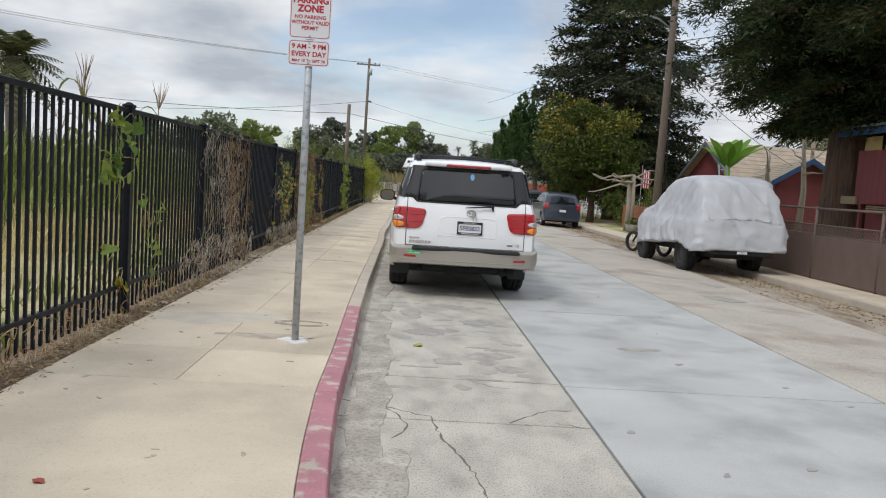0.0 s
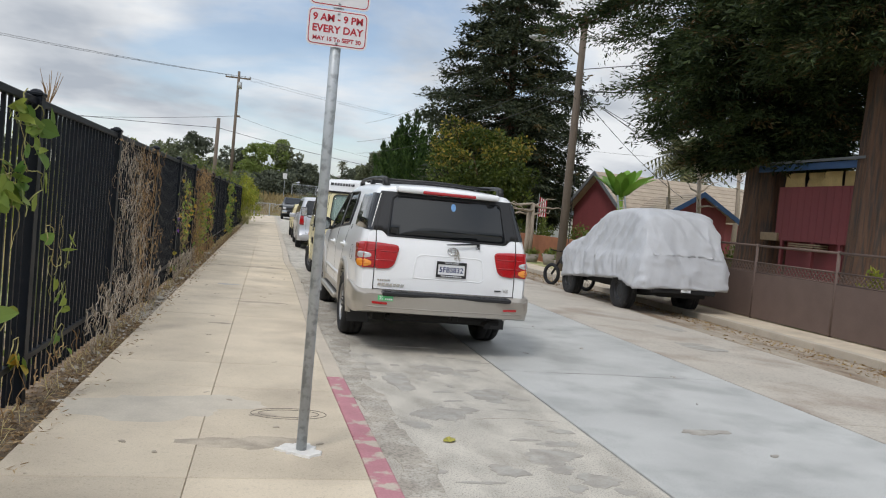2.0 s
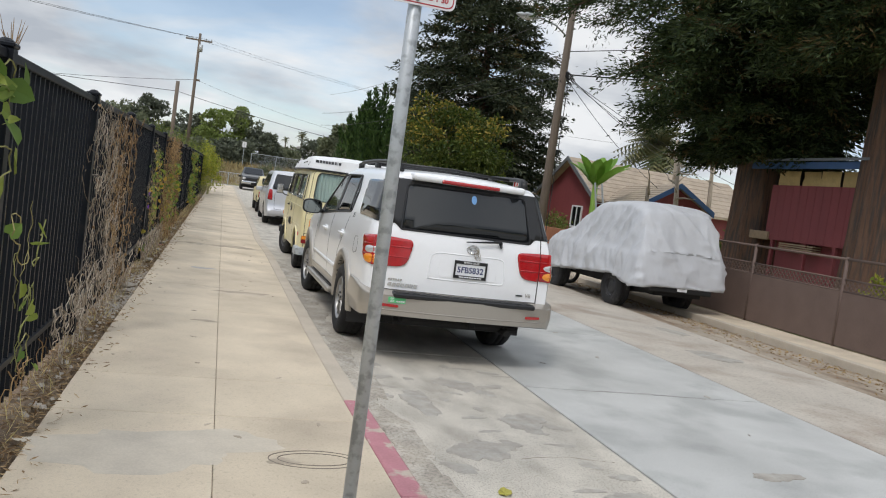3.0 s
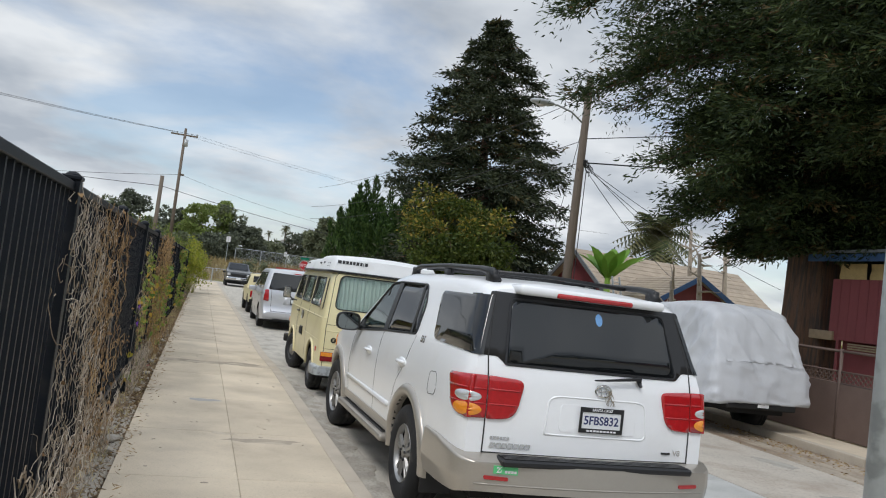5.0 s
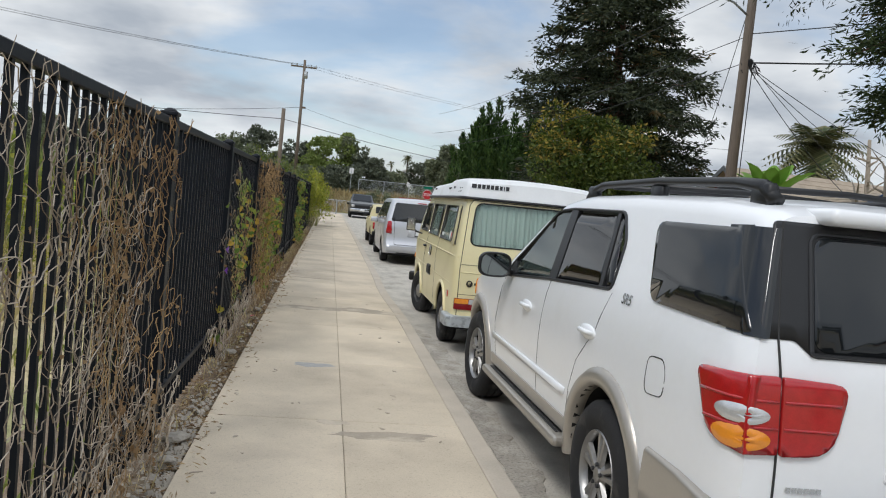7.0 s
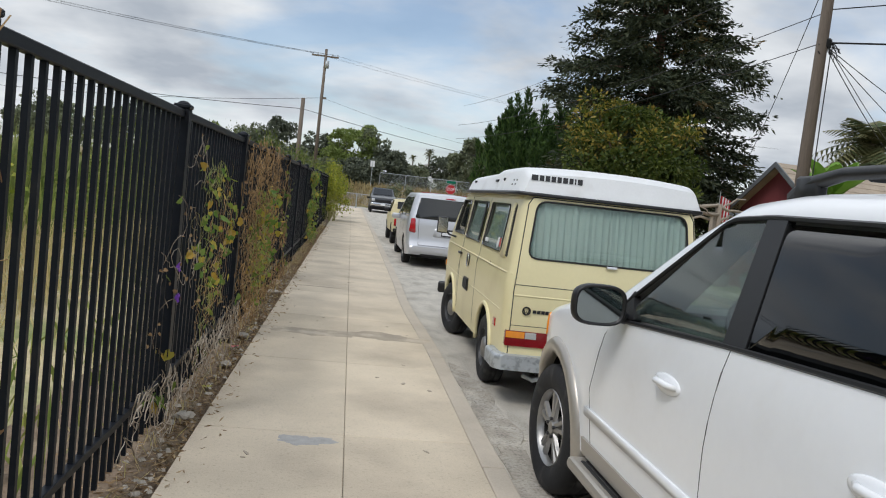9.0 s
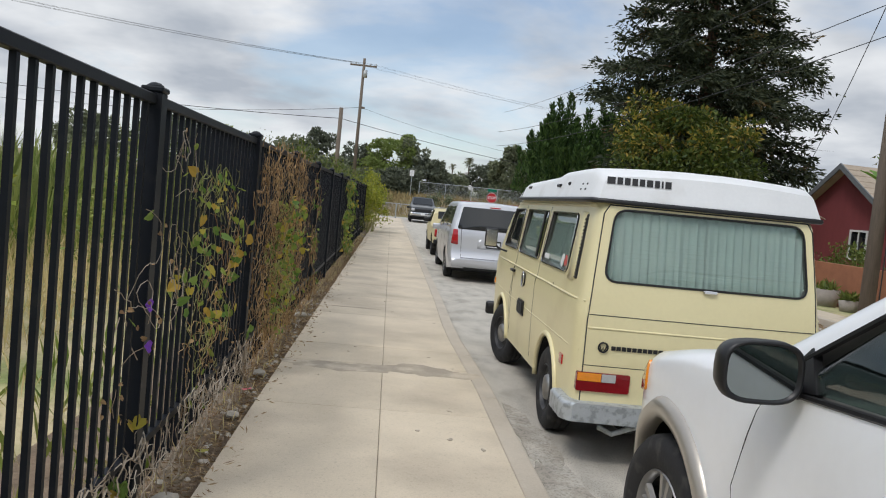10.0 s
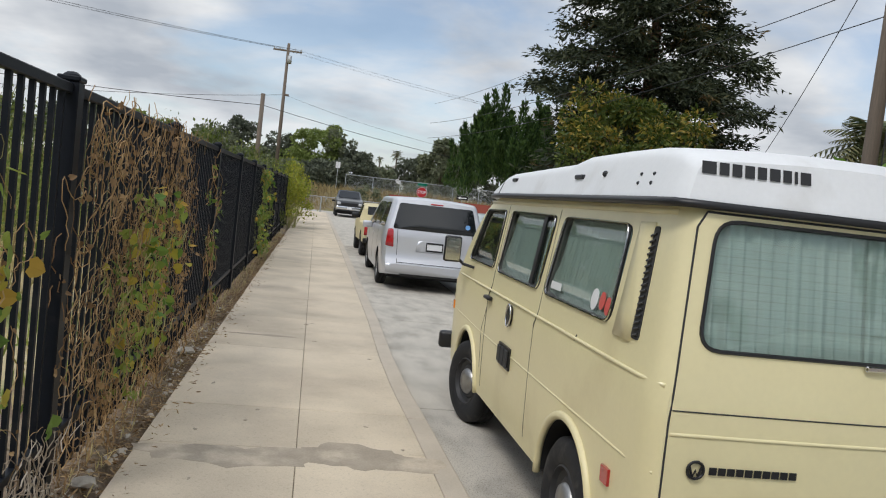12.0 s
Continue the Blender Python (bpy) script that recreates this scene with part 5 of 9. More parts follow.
build_suv(pose(0.28, 10.75, 0, 0, 0, 0.8) @ Matrix.Diagonal((1.025, 1, 1, 1)))
build_camper(pose(0.14, 16.88, 0))
build_minivan(pose(0.27, 28.55, 0))
build_old_pickup(pose(0.12, 35.2, 0, 0, 0, 0.5))
build_facing_truck(pose(0.35, 73.5, 0.0, 0, 0, 180))
build_hatchback(pose(6.25, 33.9, -0.06))
build_hatchback(pose(6.1, 40.5, -0.06), "hatchback", "dark saloon parked further up by the far kerb", M_CHARCOAL)
build_hatchback(pose(5.9, 50.0, -0.06, 0, 0, 180), "hatchback", "pale grey-green hatchback parked facing down the street", M_PALE)

# ---- ground, road, pavements ----
M_BANK = mat("dry_grass_bank", (0.27, 0.21, 0.12), 0.95, var=0.35, scale=0.5, fine=6, bump=0.8, depth=0.05, col2=(0.17, 0.17, 0.07), col2_at=(0.48, 0.6), col2_scale=0.12)
M_STREET = mat("cross_street_concrete", (0.42, 0.39, 0.35), 0.85, var=0.15, scale=0.7, fine=30)
M_STAIN = mat("dark_stained_concrete", (0.335, 0.285, 0.22), 0.8, var=0.3, scale=5, fine=80, bump=0.25, col2=(0.47, 0.40, 0.31), col2_at=(0.48, 0.62), col2_scale=4)
M_PATCH = mat("grey_patched_concrete", (0.52, 0.465, 0.38), 0.85, var=0.2, scale=5, fine=80, bump=0.35)
M_GREYDAB = mat("grey_cement_dab", (0.36, 0.35, 0.335), 0.8, var=0.25, scale=14, fine=90, bump=0.3)
M_WHITEDAB = mat("white_plaster", (0.68, 0.66, 0.62), 0.9, var=0.15, scale=20, bump=0.4)
M_STRAW = leaf_mat("straw_litter", (0.50, 0.37, 0.21), (0.17, 0.095, 0.045), 0.9, 0.1)
M_BROWNLEAF = leaf_mat("dry_brown_leaves", (0.22, 0.12, 0.05), (0.42, 0.31, 0.14), 0.9, 0.15)
M_STONE = mat("pale_stone", (0.42, 0.38, 0.32), 0.9, var=0.25, scale=12, fine=60, bump=0.5, depth=0.01)
KERB_L, WALK_L, FENCE_X = -1.0, -2.89, -3.14
KERB_R, FENCE_R = 7.25, 8.3


def ground_height(x, y):
    z = -0.16
    if x < WALK_L - 0.02:
        z = 0.12 + 0.05 * noise.noise((x * 0.6, y * 0.6, 0)) - 0.02 * min(max((-x - 4) / 4, 0), 1)
    elif x > FENCE_R:
        z = 0.03
    if y > 79:
        t = min((y - 79) / 9, 1)
        z = max(z, 0) + (1.5 + 0.4 * noise.noise((x * 0.08, y * 0.08, 3))) * t * t * (3 - 2 * t)
    if y > 120:
        z += min((y - 120) / 120, 1) * (2.5 + 2.5 * noise.noise((x * 0.01, 0.5, 7)))
    return z


def build_ground():
    xs = [-600, -250, -120, -70, -45, -30, -22, -16, -12, -9, -7, -5.5, -4.5, -3.9, -3.5, -3.2, -3.0, -2.9, -2.87, -2.84, 0, 3, 5, 7, 8.28, 8.32, 10, 13, 17, 23, 31, 45, 70, 120, 250, 600]
    ys = [-500, -150, -50, -20, -10] + [i * 0.8 - 4 for i in range(62)] + [47, 50, 55, 60, 66, 72, 76, 79] + [80 + i for i in range(10)] + [93, 97, 102, 110, 120, 135, 150, 170, 200, 240, 350, 700]
    vs = [(x, y, ground_height(x, y)) for y in ys for x in xs]
    k = len(xs)
    fs, mi = [], []
    for j in range(len(ys) - 1):
        for i in range(k - 1):
            fs.append((j * k + i, j * k + i + 1, (j + 1) * k + i + 1, (j + 1) * k + i))
            mi.append(1 if ys[j] >= 78 else (2 if (xs[i] >= -3.95 and xs[i] < -2.8 and ys[j] < 60) else 0))
    ob = soup("ground", vs, fs, M_FIELD, None, True)
    ob.data.materials.append(M_BANK)
    ob.data.materials.append(M_DIRT)
    ob.data.polygons.foreach_set("material_index", mi)
    tagged(ob, "dry garden soil and grass bank running to the horizon", "ground", kind="structure")


def slab_mesh(w, l, h, material, slope=0.0):
    bm = bmesh.new()
    box(bm, 0, w, 0, l, -h, 0, 0.004)
    if slope:
        for v in bm.verts:
            v.co.z += slope * v.co.x
    return mesh_of(bm, material)


def build_road():
    bed = tagged(mesh_ob("road", box(bmesh.new(), KERB_L - 0.12, KERB_R + 0.05, -12, 78, -0.20, -0.135), M_JOINT), "worn concrete street of patched slabs", "road", kind="structure")
    lanes = [(KERB_L - 0.12, 0.81, M_ROADL, [-12, -7, -2, 1.6, 5.35, 6.45, 11.2, 16.0, 20.5, 25, 29.5, 34, 38.5, 43, 48, 53, 58, 63, 68, 73, 78], 0, 0),
             (0.81, 3.48, M_ROADM, [-12, -8.5, -4.8, -1.2, 2.6, 6.4, 10.12, 13.3, 16.1, 20, 24, 28, 32, 36, 40, 44, 48, 52, 57, 62, 67, 72, 78], 0, 0),
             (3.48, 5.85, M_ROADR, [-12, -7, -2, 2.7, 8.4, 14.2, 20, 26, 32, 38, 44, 50, 56, 62, 68, 73, 78], 0, -0.025),
             (5.85, KERB_R, M_GUTTER, [-12, -6, 0, 6, 12, 18, 24, 30, 36, 42, 48, 54, 60, 66, 72, 78], -0.06, -0.035)]
    for x0, x1, m, ys, z, slope in lanes:
        for a, b in zip(ys, ys[1:]):
            piece("slab", slab_mesh(x1 - x0 - 0.020, b - a - 0.024, 0.13, m, slope), bed, pose(x0 + 0.008, a + 0.012, z))
    # cracks
    rr = random.Random(3)

    def crack(pts, w):
        bm = bmesh.new()
        fine_pts = []
        for a, b in zip(pts, pts[1:]):
            n = max(2, int(math.dist(a, b) / 0.05))
            for i in range(n):
                t = i / n
                fine_pts.append((a[0] + (b[0] - a[0]) * t + rr.uniform(-0.014, 0.014), a[1] + (b[1] - a[1]) * t + rr.uniform(-0.014, 0.014)))
        tube(bm, [(x, y, 0.0) for x, y in fine_pts], [w * 0.6 * rr.uniform(0.3, 1.4) for _ in fine_pts], 5)
        for v in bm.verts:
            v.co.z *= 0.25
        return part("crack", bm, M_JOINT, bed)
    crack([(-0.95, 5.75), (-0.6, 5.6), (-0.28, 5.42), (-0.22, 5.0), (-0.05, 4.4), (0.02, 3.4), (0.1, 2.0)], 0.013)
    crack([(-0.62, 5.66), (-0.50, 5.45), (-0.42, 5.2), (-0.5, 5.0), (-0.55, 4.9)], 0.012)
    crack([(0.25, 5.38), (0.45, 5.6), (0.62, 5.72), (0.80, 5.72)], 0.013)
    crack([(0.05, 6.44), (0.2, 6.28), (0.42, 6.22)], 0.007)
    crack([(0.56, 5.42), (0.7, 5.36), (0.82, 5.3)], 0.012)
    for x0, x1, y0 in ((1.3, 2.9, 10.1), (0.0, 0.75, 8.2)):
        crack([(x0, y0), ((x0 + x1) / 2, y0 + 0.05), (x1, y0 - 0.03)], 0.006)
    tagged(mesh_ob("cross_street", box(bmesh.new(), -60, 60, 72, 80, -0.15, 0.006), M_STREET), "pale concrete cross street at the corner", "road", kind="structure")


def blot(name, x, y, z, rx, ry, m, seed, label, turn=0, h=0.004, parent=None):
    """A thin stain or dab with a ragged rim."""
    rr = random.Random(seed)
    bm = bmesh.new()
    n = 34
    ph = [rr.uniform(0, 6.28) for _ in range(5)]
    rad = [1 + 0.20 * math.sin(2 * a + ph[0]) + 0.14 * math.sin(3 * a + ph[1]) + 0.10 * math.sin(7 * a + ph[2]) + 0.07 * math.sin(13 * a + ph[3]) for a in [2 * math.pi * i / n for i in range(n)]]
    lo = [bm.verts.new((rx * r * math.cos(2 * math.pi * i / n), ry * r * math.sin(2 * math.pi * i / n), 0)) for i, r in enumerate(rad)]
    hi = [bm.verts.new((v.co.x * 0.97, v.co.y * 0.97, h)) for v in lo]
    bm.faces.new(hi)
    for i in range(n):
        bm.faces.new((lo[i], lo[(i + 1) % n], hi[(i + 1) % n], hi[i]))
    ob = mesh_ob(name, bm, m, parent, label)
    ob.matrix_basis = pose(x, y, z, 0, 0, turn)
    return ob


def kerb_shift(y):
    """How far the kerb line wanders from its straight run."""
    return float(np.interp(y, [-2, 0.4, 2, 3.7, 4.4, 5.4, 6.7, 8.9, 11, 16, 18.3, 19.5, 20.5, 21.7, 23.9, 37, 60], [1.05, 0.68, 0.42, 0.21, 0.155, 0.10, 0.085, 0.03, 0.0, -0.02, -0.03, -0.06, -0.095, -0.105, -0.075, -0.06, -0.06]))


def wander(bm, y0, x_from):
    """Cuts the stone across and slides its kerb side along the bend."""
    span = max(v.co.y for v in bm.verts)
    for c in np.arange(0.3, span - 0.05, 0.3):
        bmesh.ops.bisect_plane(bm, geom=bm.verts[:] + bm.edges[:] + bm.faces[:], plane_co=(0, c, 0), plane_no=(0, 1, 0))
    for v in bm.verts:
        if v.co.x > x_from:
            v.co.x += kerb_shift(y0 + v.co.y)
    return bm


def build_walks():
    bed = tagged(mesh_ob("pavement_left", box(bmesh.new(), WALK_L + 0.01, KERB_L - 0.15, -12, 70, -0.15, 0.118), M_JOINT), "beige concrete pavement scored into slabs", "pavement", kind="structure")
    ys = [-12, -9.4, -6.4, -3.4, -0.5, 2.6, 5.5, 6.43, 8.35, 9.2, 11.92, 13.55, 15.4, 17.42, 18.9, 19.75, 21.8, 23.6, 25.3, 27.9, 30.5, 33.1, 35.7, 38.3, 40.9, 43.5, 46.1, 49, 52, 55, 58, 61, 64, 67, 70]
    for a, b in zip(ys, ys[1:]):
        if b > 5.5:
            piece("paving_slab", slab_mesh(-1.985 - WALK_L, b - a - 0.008, 0.12, M_WALK), bed, pose(WALK_L + 0.002, a + 0.004, 0.14))
        x0 = -1.980 if b > 5.5 else WALK_L + 0.002
        bm = box(bmesh.new(), 0, -1.147 - x0, 0, b - a - 0.008, -0.2, 0, 0.004)
        piece("paving_slab", mesh_of(wander(bm, a, 0.5), M_WALK), bed, pose(x0, a + 0.004, 0.14))
    # kerb stones, the near run painted
    kys = [-12, -9, -6, -3, 0, 2.7, 5.4, 7.2, 8.85, 12, 15, 18, 19.7, 22.4, 25.2, 28, 31, 34, 37, 40, 43, 46, 49, 52, 55, 58, 61, 64, 67, 70]
    for a, b in zip(kys, kys[1:]):
        bm = bmesh.new()
        box(bm, 0, 0.145, 0, b - a - 0.006, -0.28, 0, 0.012, 2)
        for v in bm.verts:
            if v.co.x > 0.1 and v.co.z < -0.1:
                v.co.x += 0.02
        wander(bm, a, -1)
        piece("kerb_stone", mesh_of(bm, M_PINK if a < 8.8 and a > -4 else M_KERB), bed, pose(-1.145, a + 0.003, 0.141))
    # marks on the slabs
    for x, y, rx, ry, m, sd in ((-1.72, 7.02, 0.30, 0.13, M_STAIN, 1), (-2.3, 7.75, 0.62, 0.30, M_PATCH, 2), (-1.62, 7.62, 0.07, 0.06, M_STAIN, 3), (-2.22, 15.25, 0.15, 0.10, M_GREYDAB, 4), (-1.7, 13.25, 0.38, 0.08, M_STAIN, 6), (-2.05, 13.5, 0.10, 0.06, M_STAIN, 7), (-2.3, 18.74, 0.48, 0.20, M_STAIN, 8), (-1.55, 18.80, 0.40, 0.22, M_STAIN, 9), (-2.1, 11.3, 0.12, 0.05, M_STAIN, 12), (-2.4, 22.4, 0.3, 0.05, M_STAIN, 13)):
        blot("stain", x, y, 0.1402, rx, ry, m, sd, "", parent=bed, h=0.0008 + 0.00005 * sd)
    for x, y, rx, ry, sd in ((-0.25, 8.3, 0.18, 0.22, 21), (0.3, 7.3, 0.2, 0.16, 22), (0.35, 9.0, 0.2, 0.2, 23), (-0.4, 9.4, 0.14, 0.3, 24), (0.1, 10.0, 0.16, 0.2, 25), (0.45, 6.85, 0.16, 0.1, 26), (4.6, 12.6, 0.42, 0.28, 27), (1.9, 8.0, 0.2, 0.08, 28), (-0.1, 7.0, 0.12, 0.1, 29), (5.3, 14.6, 0.2, 0.3, 30)):
        blot("oil_stain", x, y, -0.025 * max(0, x - 3.48) + 0.0002, rx, ry, M_STAIN2, sd, "", parent=bed, h=0.0052 + 0.00004 * (sd - 20))
    g = random.Random(77)
    for i in range(46):
        x, y = g.uniform(-0.7, 0.7), g.uniform(6.0, 10.9)
        blot("oil_stain", x, y, 0.0002, g.uniform(0.03, 0.13), g.uniform(0.02, 0.08), M_STAIN2, 200 + i, "", g.uniform(-25, 25), 0.0013 + 0.00006 * i, bed)
    for i in range(16):
        x = g.uniform(1.0, 3.3)
        blot("oil_stain", x, g.uniform(4.5, 15), 0.0002, g.uniform(0.02, 0.06), g.uniform(0.01, 0.03), M_STAIN2, 300 + i, "", g.uniform(0, 90), 0.0045 + 0.00006 * i, bed)
    for i in range(14):
        y = 3.2 + i * 1.1
        blot("gutter_dirt", -0.80 + kerb_shift(y), y, 0.0002, 0.13 + 0.05 * g.random(), 0.7, M_ROADDIRT, 320 + i, "", g.uniform(-4, 4), 0.006 + 0.0002 * i, bed)
    for i in range(70):
        y = g.uniform(3.5, 24)
        blot("speck", g.uniform(-2.8, -1.2), y, 0.1402, g.uniform(0.008, 0.03), g.uniform(0.006, 0.02), M_STAIN, 400 + i, "", g.uniform(0, 180), 0.0016 + 0.00004 * i, bed)
    bm = bmesh.new()
    for rx, ry in ((0.25, 0.13), (0.20, 0.09)):
        tube(bm, [(-1.45 + rx * math.cos(a), 7.66 + ry * math.sin(a), 0.1405) for a in np.linspace(0, 2 * math.pi, 30)], 0.003, 5, False)
    part("meter_cover", bm, M_JOINT, bed, "oval meter lid set in the slab")
    blot("sign_footing", -1.41, 6.89, 0.1402, 0.13, 0.10, M_WHITEDAB, 5, "white plaster around the sign post's foot", parent=bed, h=0.012)
    right = tagged(mesh_ob("pavement_right", box(bmesh.new(), KERB_R + 0.15, FENCE_R + 0.02, -12, 72, -0.2, 0.0), M_JOINT), "concrete pavement beside the far kerb", "pavement", kind="structure")
    for a in np.arange(-12, 70, 1.5):
        piece("paving_slab", slab_mesh(FENCE_R - KERB_R - 0.16, 1.494, 0.1, M_WALK), right, pose(KERB_R + 0.153, float(a) + 0.003, 0.02))
    for a in np.arange(-12, 70, 3.0):
        bm = bmesh.new()
        box(bm, 0, 0.15, 0, 2.994, -0.3, 0, 0.015, 2)
        piece("kerb_stone", mesh_of(bm, M_KERB), right, pose(KERB_R, float(a) + 0.003, 0.022))


M_ROADDIRT = mat("dirty_road_edge", (0.37, 0.335, 0.28), 0.9, var=0.35, scale=3, fine=70, bump=0.6, speck=(50, 0.48, 0.70, 0.6), col2=(0.46, 0.425, 0.365), col2_at=(0.45, 0.6), col2_scale=5)
M_STAIN2 = mat("oil_darkened_concrete", (0.34, 0.315, 0.275), 0.75, var=0.3, scale=9, fine=70, bump=0.3, col2=(0.37, 0.35, 0.31), col2_at=(0.45, 0.6), col2_scale=6)
build_ground()
build_road()
build_walks()


# ---- litter in the verge and gutters ----
def litter():
    r = np.random.default_rng(5)
    n = 20000
    y = r.uniform(0.5, 40, n)
    x = -2.90 - np.abs(r.normal(0, 0.22, n))
    x = np.where(r.random(n) < 0.035, -2.86 + np.abs(r.normal(0, 0.06, n)), x)
    z = np.array([ground_height(a, b) if a < WALK_L - 0.02 else 0.141 for a, b in zip(x, y)]) + 0.006
    d = r.normal(size=(n, 3)) * (1, 1, 0.25)
    ob = leaves("verge_litter", np.stack([x, y, z], 1), d, 0.055, 0.009, M_STRAW, rng=r)
    tagged(ob, "dry straw and leaf scraps along the fence foot", "litter", kind="stuff")
    n = 5200
    y = r.uniform(6, 40, n)
    x = KERB_R - np.abs(r.normal(0, 0.50, n)) - 0.02
    z = np.where(x > 5.85, -0.06 - 0.035 * (x - 5.85), -0.025 * (x - 3.48)) + 0.005
    ob = leaves("gutter_litter", np.stack([x, y, z], 1), r.normal(size=(n, 3)) * (1, 1, 0.2), 0.06, 0.02, M_BROWNLEAF, rng=r)
    tagged(ob, "fallen brown needles and leaves in the far gutter", "litter", kind="stuff")
    n = 3000
    y = r.uniform(3, 40, n)
    x = -2.92 - np.abs(r.normal(0, 0.14, n))
    vs, fs = [], []
    for a, b in zip(x, y):
        q = ground_height(a, b)
        s = r.uniform(0.006, 0.022)
        k = len(vs)
        for dx, dy, dz in ((1, 0, 0), (0.2, 0.9, 0.1), (-1, 0.2, 0), (0, -1, 0.1), (0.1, 0.1, 0.9)):
            vs.append((a + dx * s * r.uniform(0.7, 1.2), b + dy * s * r.uniform(0.7, 1.2), q + dz * s))
        fs += [(k, k + 1, k + 4), (k + 1, k + 2, k + 4), (k + 2, k + 3, k + 4), (k + 3, k, k + 4)]
    rubble_v, rubble_f = [], []
    for i in range(800):
        a, b = -2.91 - abs(r.normal(0, 0.10)), (r.normal(12.6, 0.9) if i % 3 else r.uniform(8, 24))
        q, s, k = ground_height(a, b), r.uniform(0.008, 0.03), len(rubble_v)
        for dx, dy, dz in ((1, 0, 0), (0.2, 0.9, 0.1), (-1, 0.2, 0), (0, -1, 0.1), (0.4, 0.3, 0.7), (-0.4, -0.2, 0.8)):
            rubble_v.append((a + dx * s * r.uniform(0.7, 1.2), b + dy * s * r.uniform(0.7, 1.2), q + dz * s))
        rubble_f += [(k, k + 1, k + 4), (k + 1, k + 2, k + 5, k + 4), (k + 2, k + 3, k + 5), (k + 3, k, k + 4, k + 5)]
    tagged(soup("verge_rubble", rubble_v, rubble_f, M_STONE), "pale broken rubble in the verge", "rubble", kind="stuff")
    tagged(soup("verge_clods", vs, fs, M_DIRT), "crumbled soil clods along the verge", "soil", kind="stuff")


litter()


def fallen_leaf(x, y, z, m, size, seed, label):
    rr = random.Random(seed)
    bm = bmesh.new()
    n = 12
    rim = [bm.verts.new((size * (1 + 0.25 * math.sin(3 * a + rr.uniform(0, 2))) * math.cos(a), size * 0.7 * (1 + 0.2 * math.sin(4 * a)) * math.sin(a), size * rr.uniform(0.08, 0.3))) for a in [2 * math.pi * i / n for i in range(n)]]
    c = bm.verts.new((0, 0, 0.002))
    for i in range(n):
        bm.faces.new((c, rim[i], rim[(i + 1) % n]))
    ob = mesh_ob("fallen_leaf", bm, m)
    ob.matrix_basis = pose(x, y, z, 0, 0, rr.uniform(0, 360))
    return tagged(ob, label, "leaf", "fallen leaves")


M_YLEAF = mat("yellow_green_leaf", (0.33, 0.30, 0.05), 0.6, var=0.25, scale=40, bump=0.1)
M_PINKSCRAP = mat("pink_paper", (0.62, 0.16, 0.17), 0.7, var=0.2, scale=30, bump=0.1)
M_RLEAF = mat("red_brown_leaf", (0.30, 0.06, 0.04), 0.7, var=0.25, scale=40, bump=0.1)
fallen_leaf(-0.34, 7.6, 0.0, M_YLEAF, 0.06, 1, "yellow-green leaf lying on the road")
fallen_leaf(-0.86, 7.55, 0.0, M_YLEAF, 0.03, 2, "small yellow leaf lying in the gutter")
fallen_leaf(-0.86, 9.1, 0.0, M_YLEAF, 0.025, 3, "small yellow leaf lying in the gutter")
fallen_leaf(-2.05, 3.75, 0.14, M_RLEAF, 0.035, 4, "red-brown leaf lying on the pavement")
fallen_leaf(-2.99, 17.6, 0.16, M_PINKSCRAP, 0.04, 9, "crumpled pink paper scrap lying in the verge")
fallen_leaf(-2.98, 16.2, 0.16, M_YLEAF, 0.035, 6, "yellow leaf lying in the verge")
for i, (x, y, s) in enumerate(((-2.97, 17.0, 0.05), (-3.0, 15.55, 0.06), (-2.99, 13.0, 0.08), (-2.97, 12.6, 0.05), (-3.02, 21.3, 0.09), (-3.0, 18.2, 0.06))):
    bm = bmesh.new()
    bmesh.ops.create_icosphere(bm, subdivisions=2, radius=s)
    for v in bm.verts:
        v.co *= 1 + 0.35 * noise.noise(v.co * (2.2 / s) * 0.5 + Vector((i * 5, 0, 0)))
        v.co.z *= 0.38
    ob = mesh_ob("stone", bm, M_STONE)
    ob.location = (x, y, 0.15)
    tagged(ob, "pale stone lump lying in the verge by the fence", "stone", "verge stones")

# ---- black picket fence ----
PANEL, POST0 = 2.567, 7.72


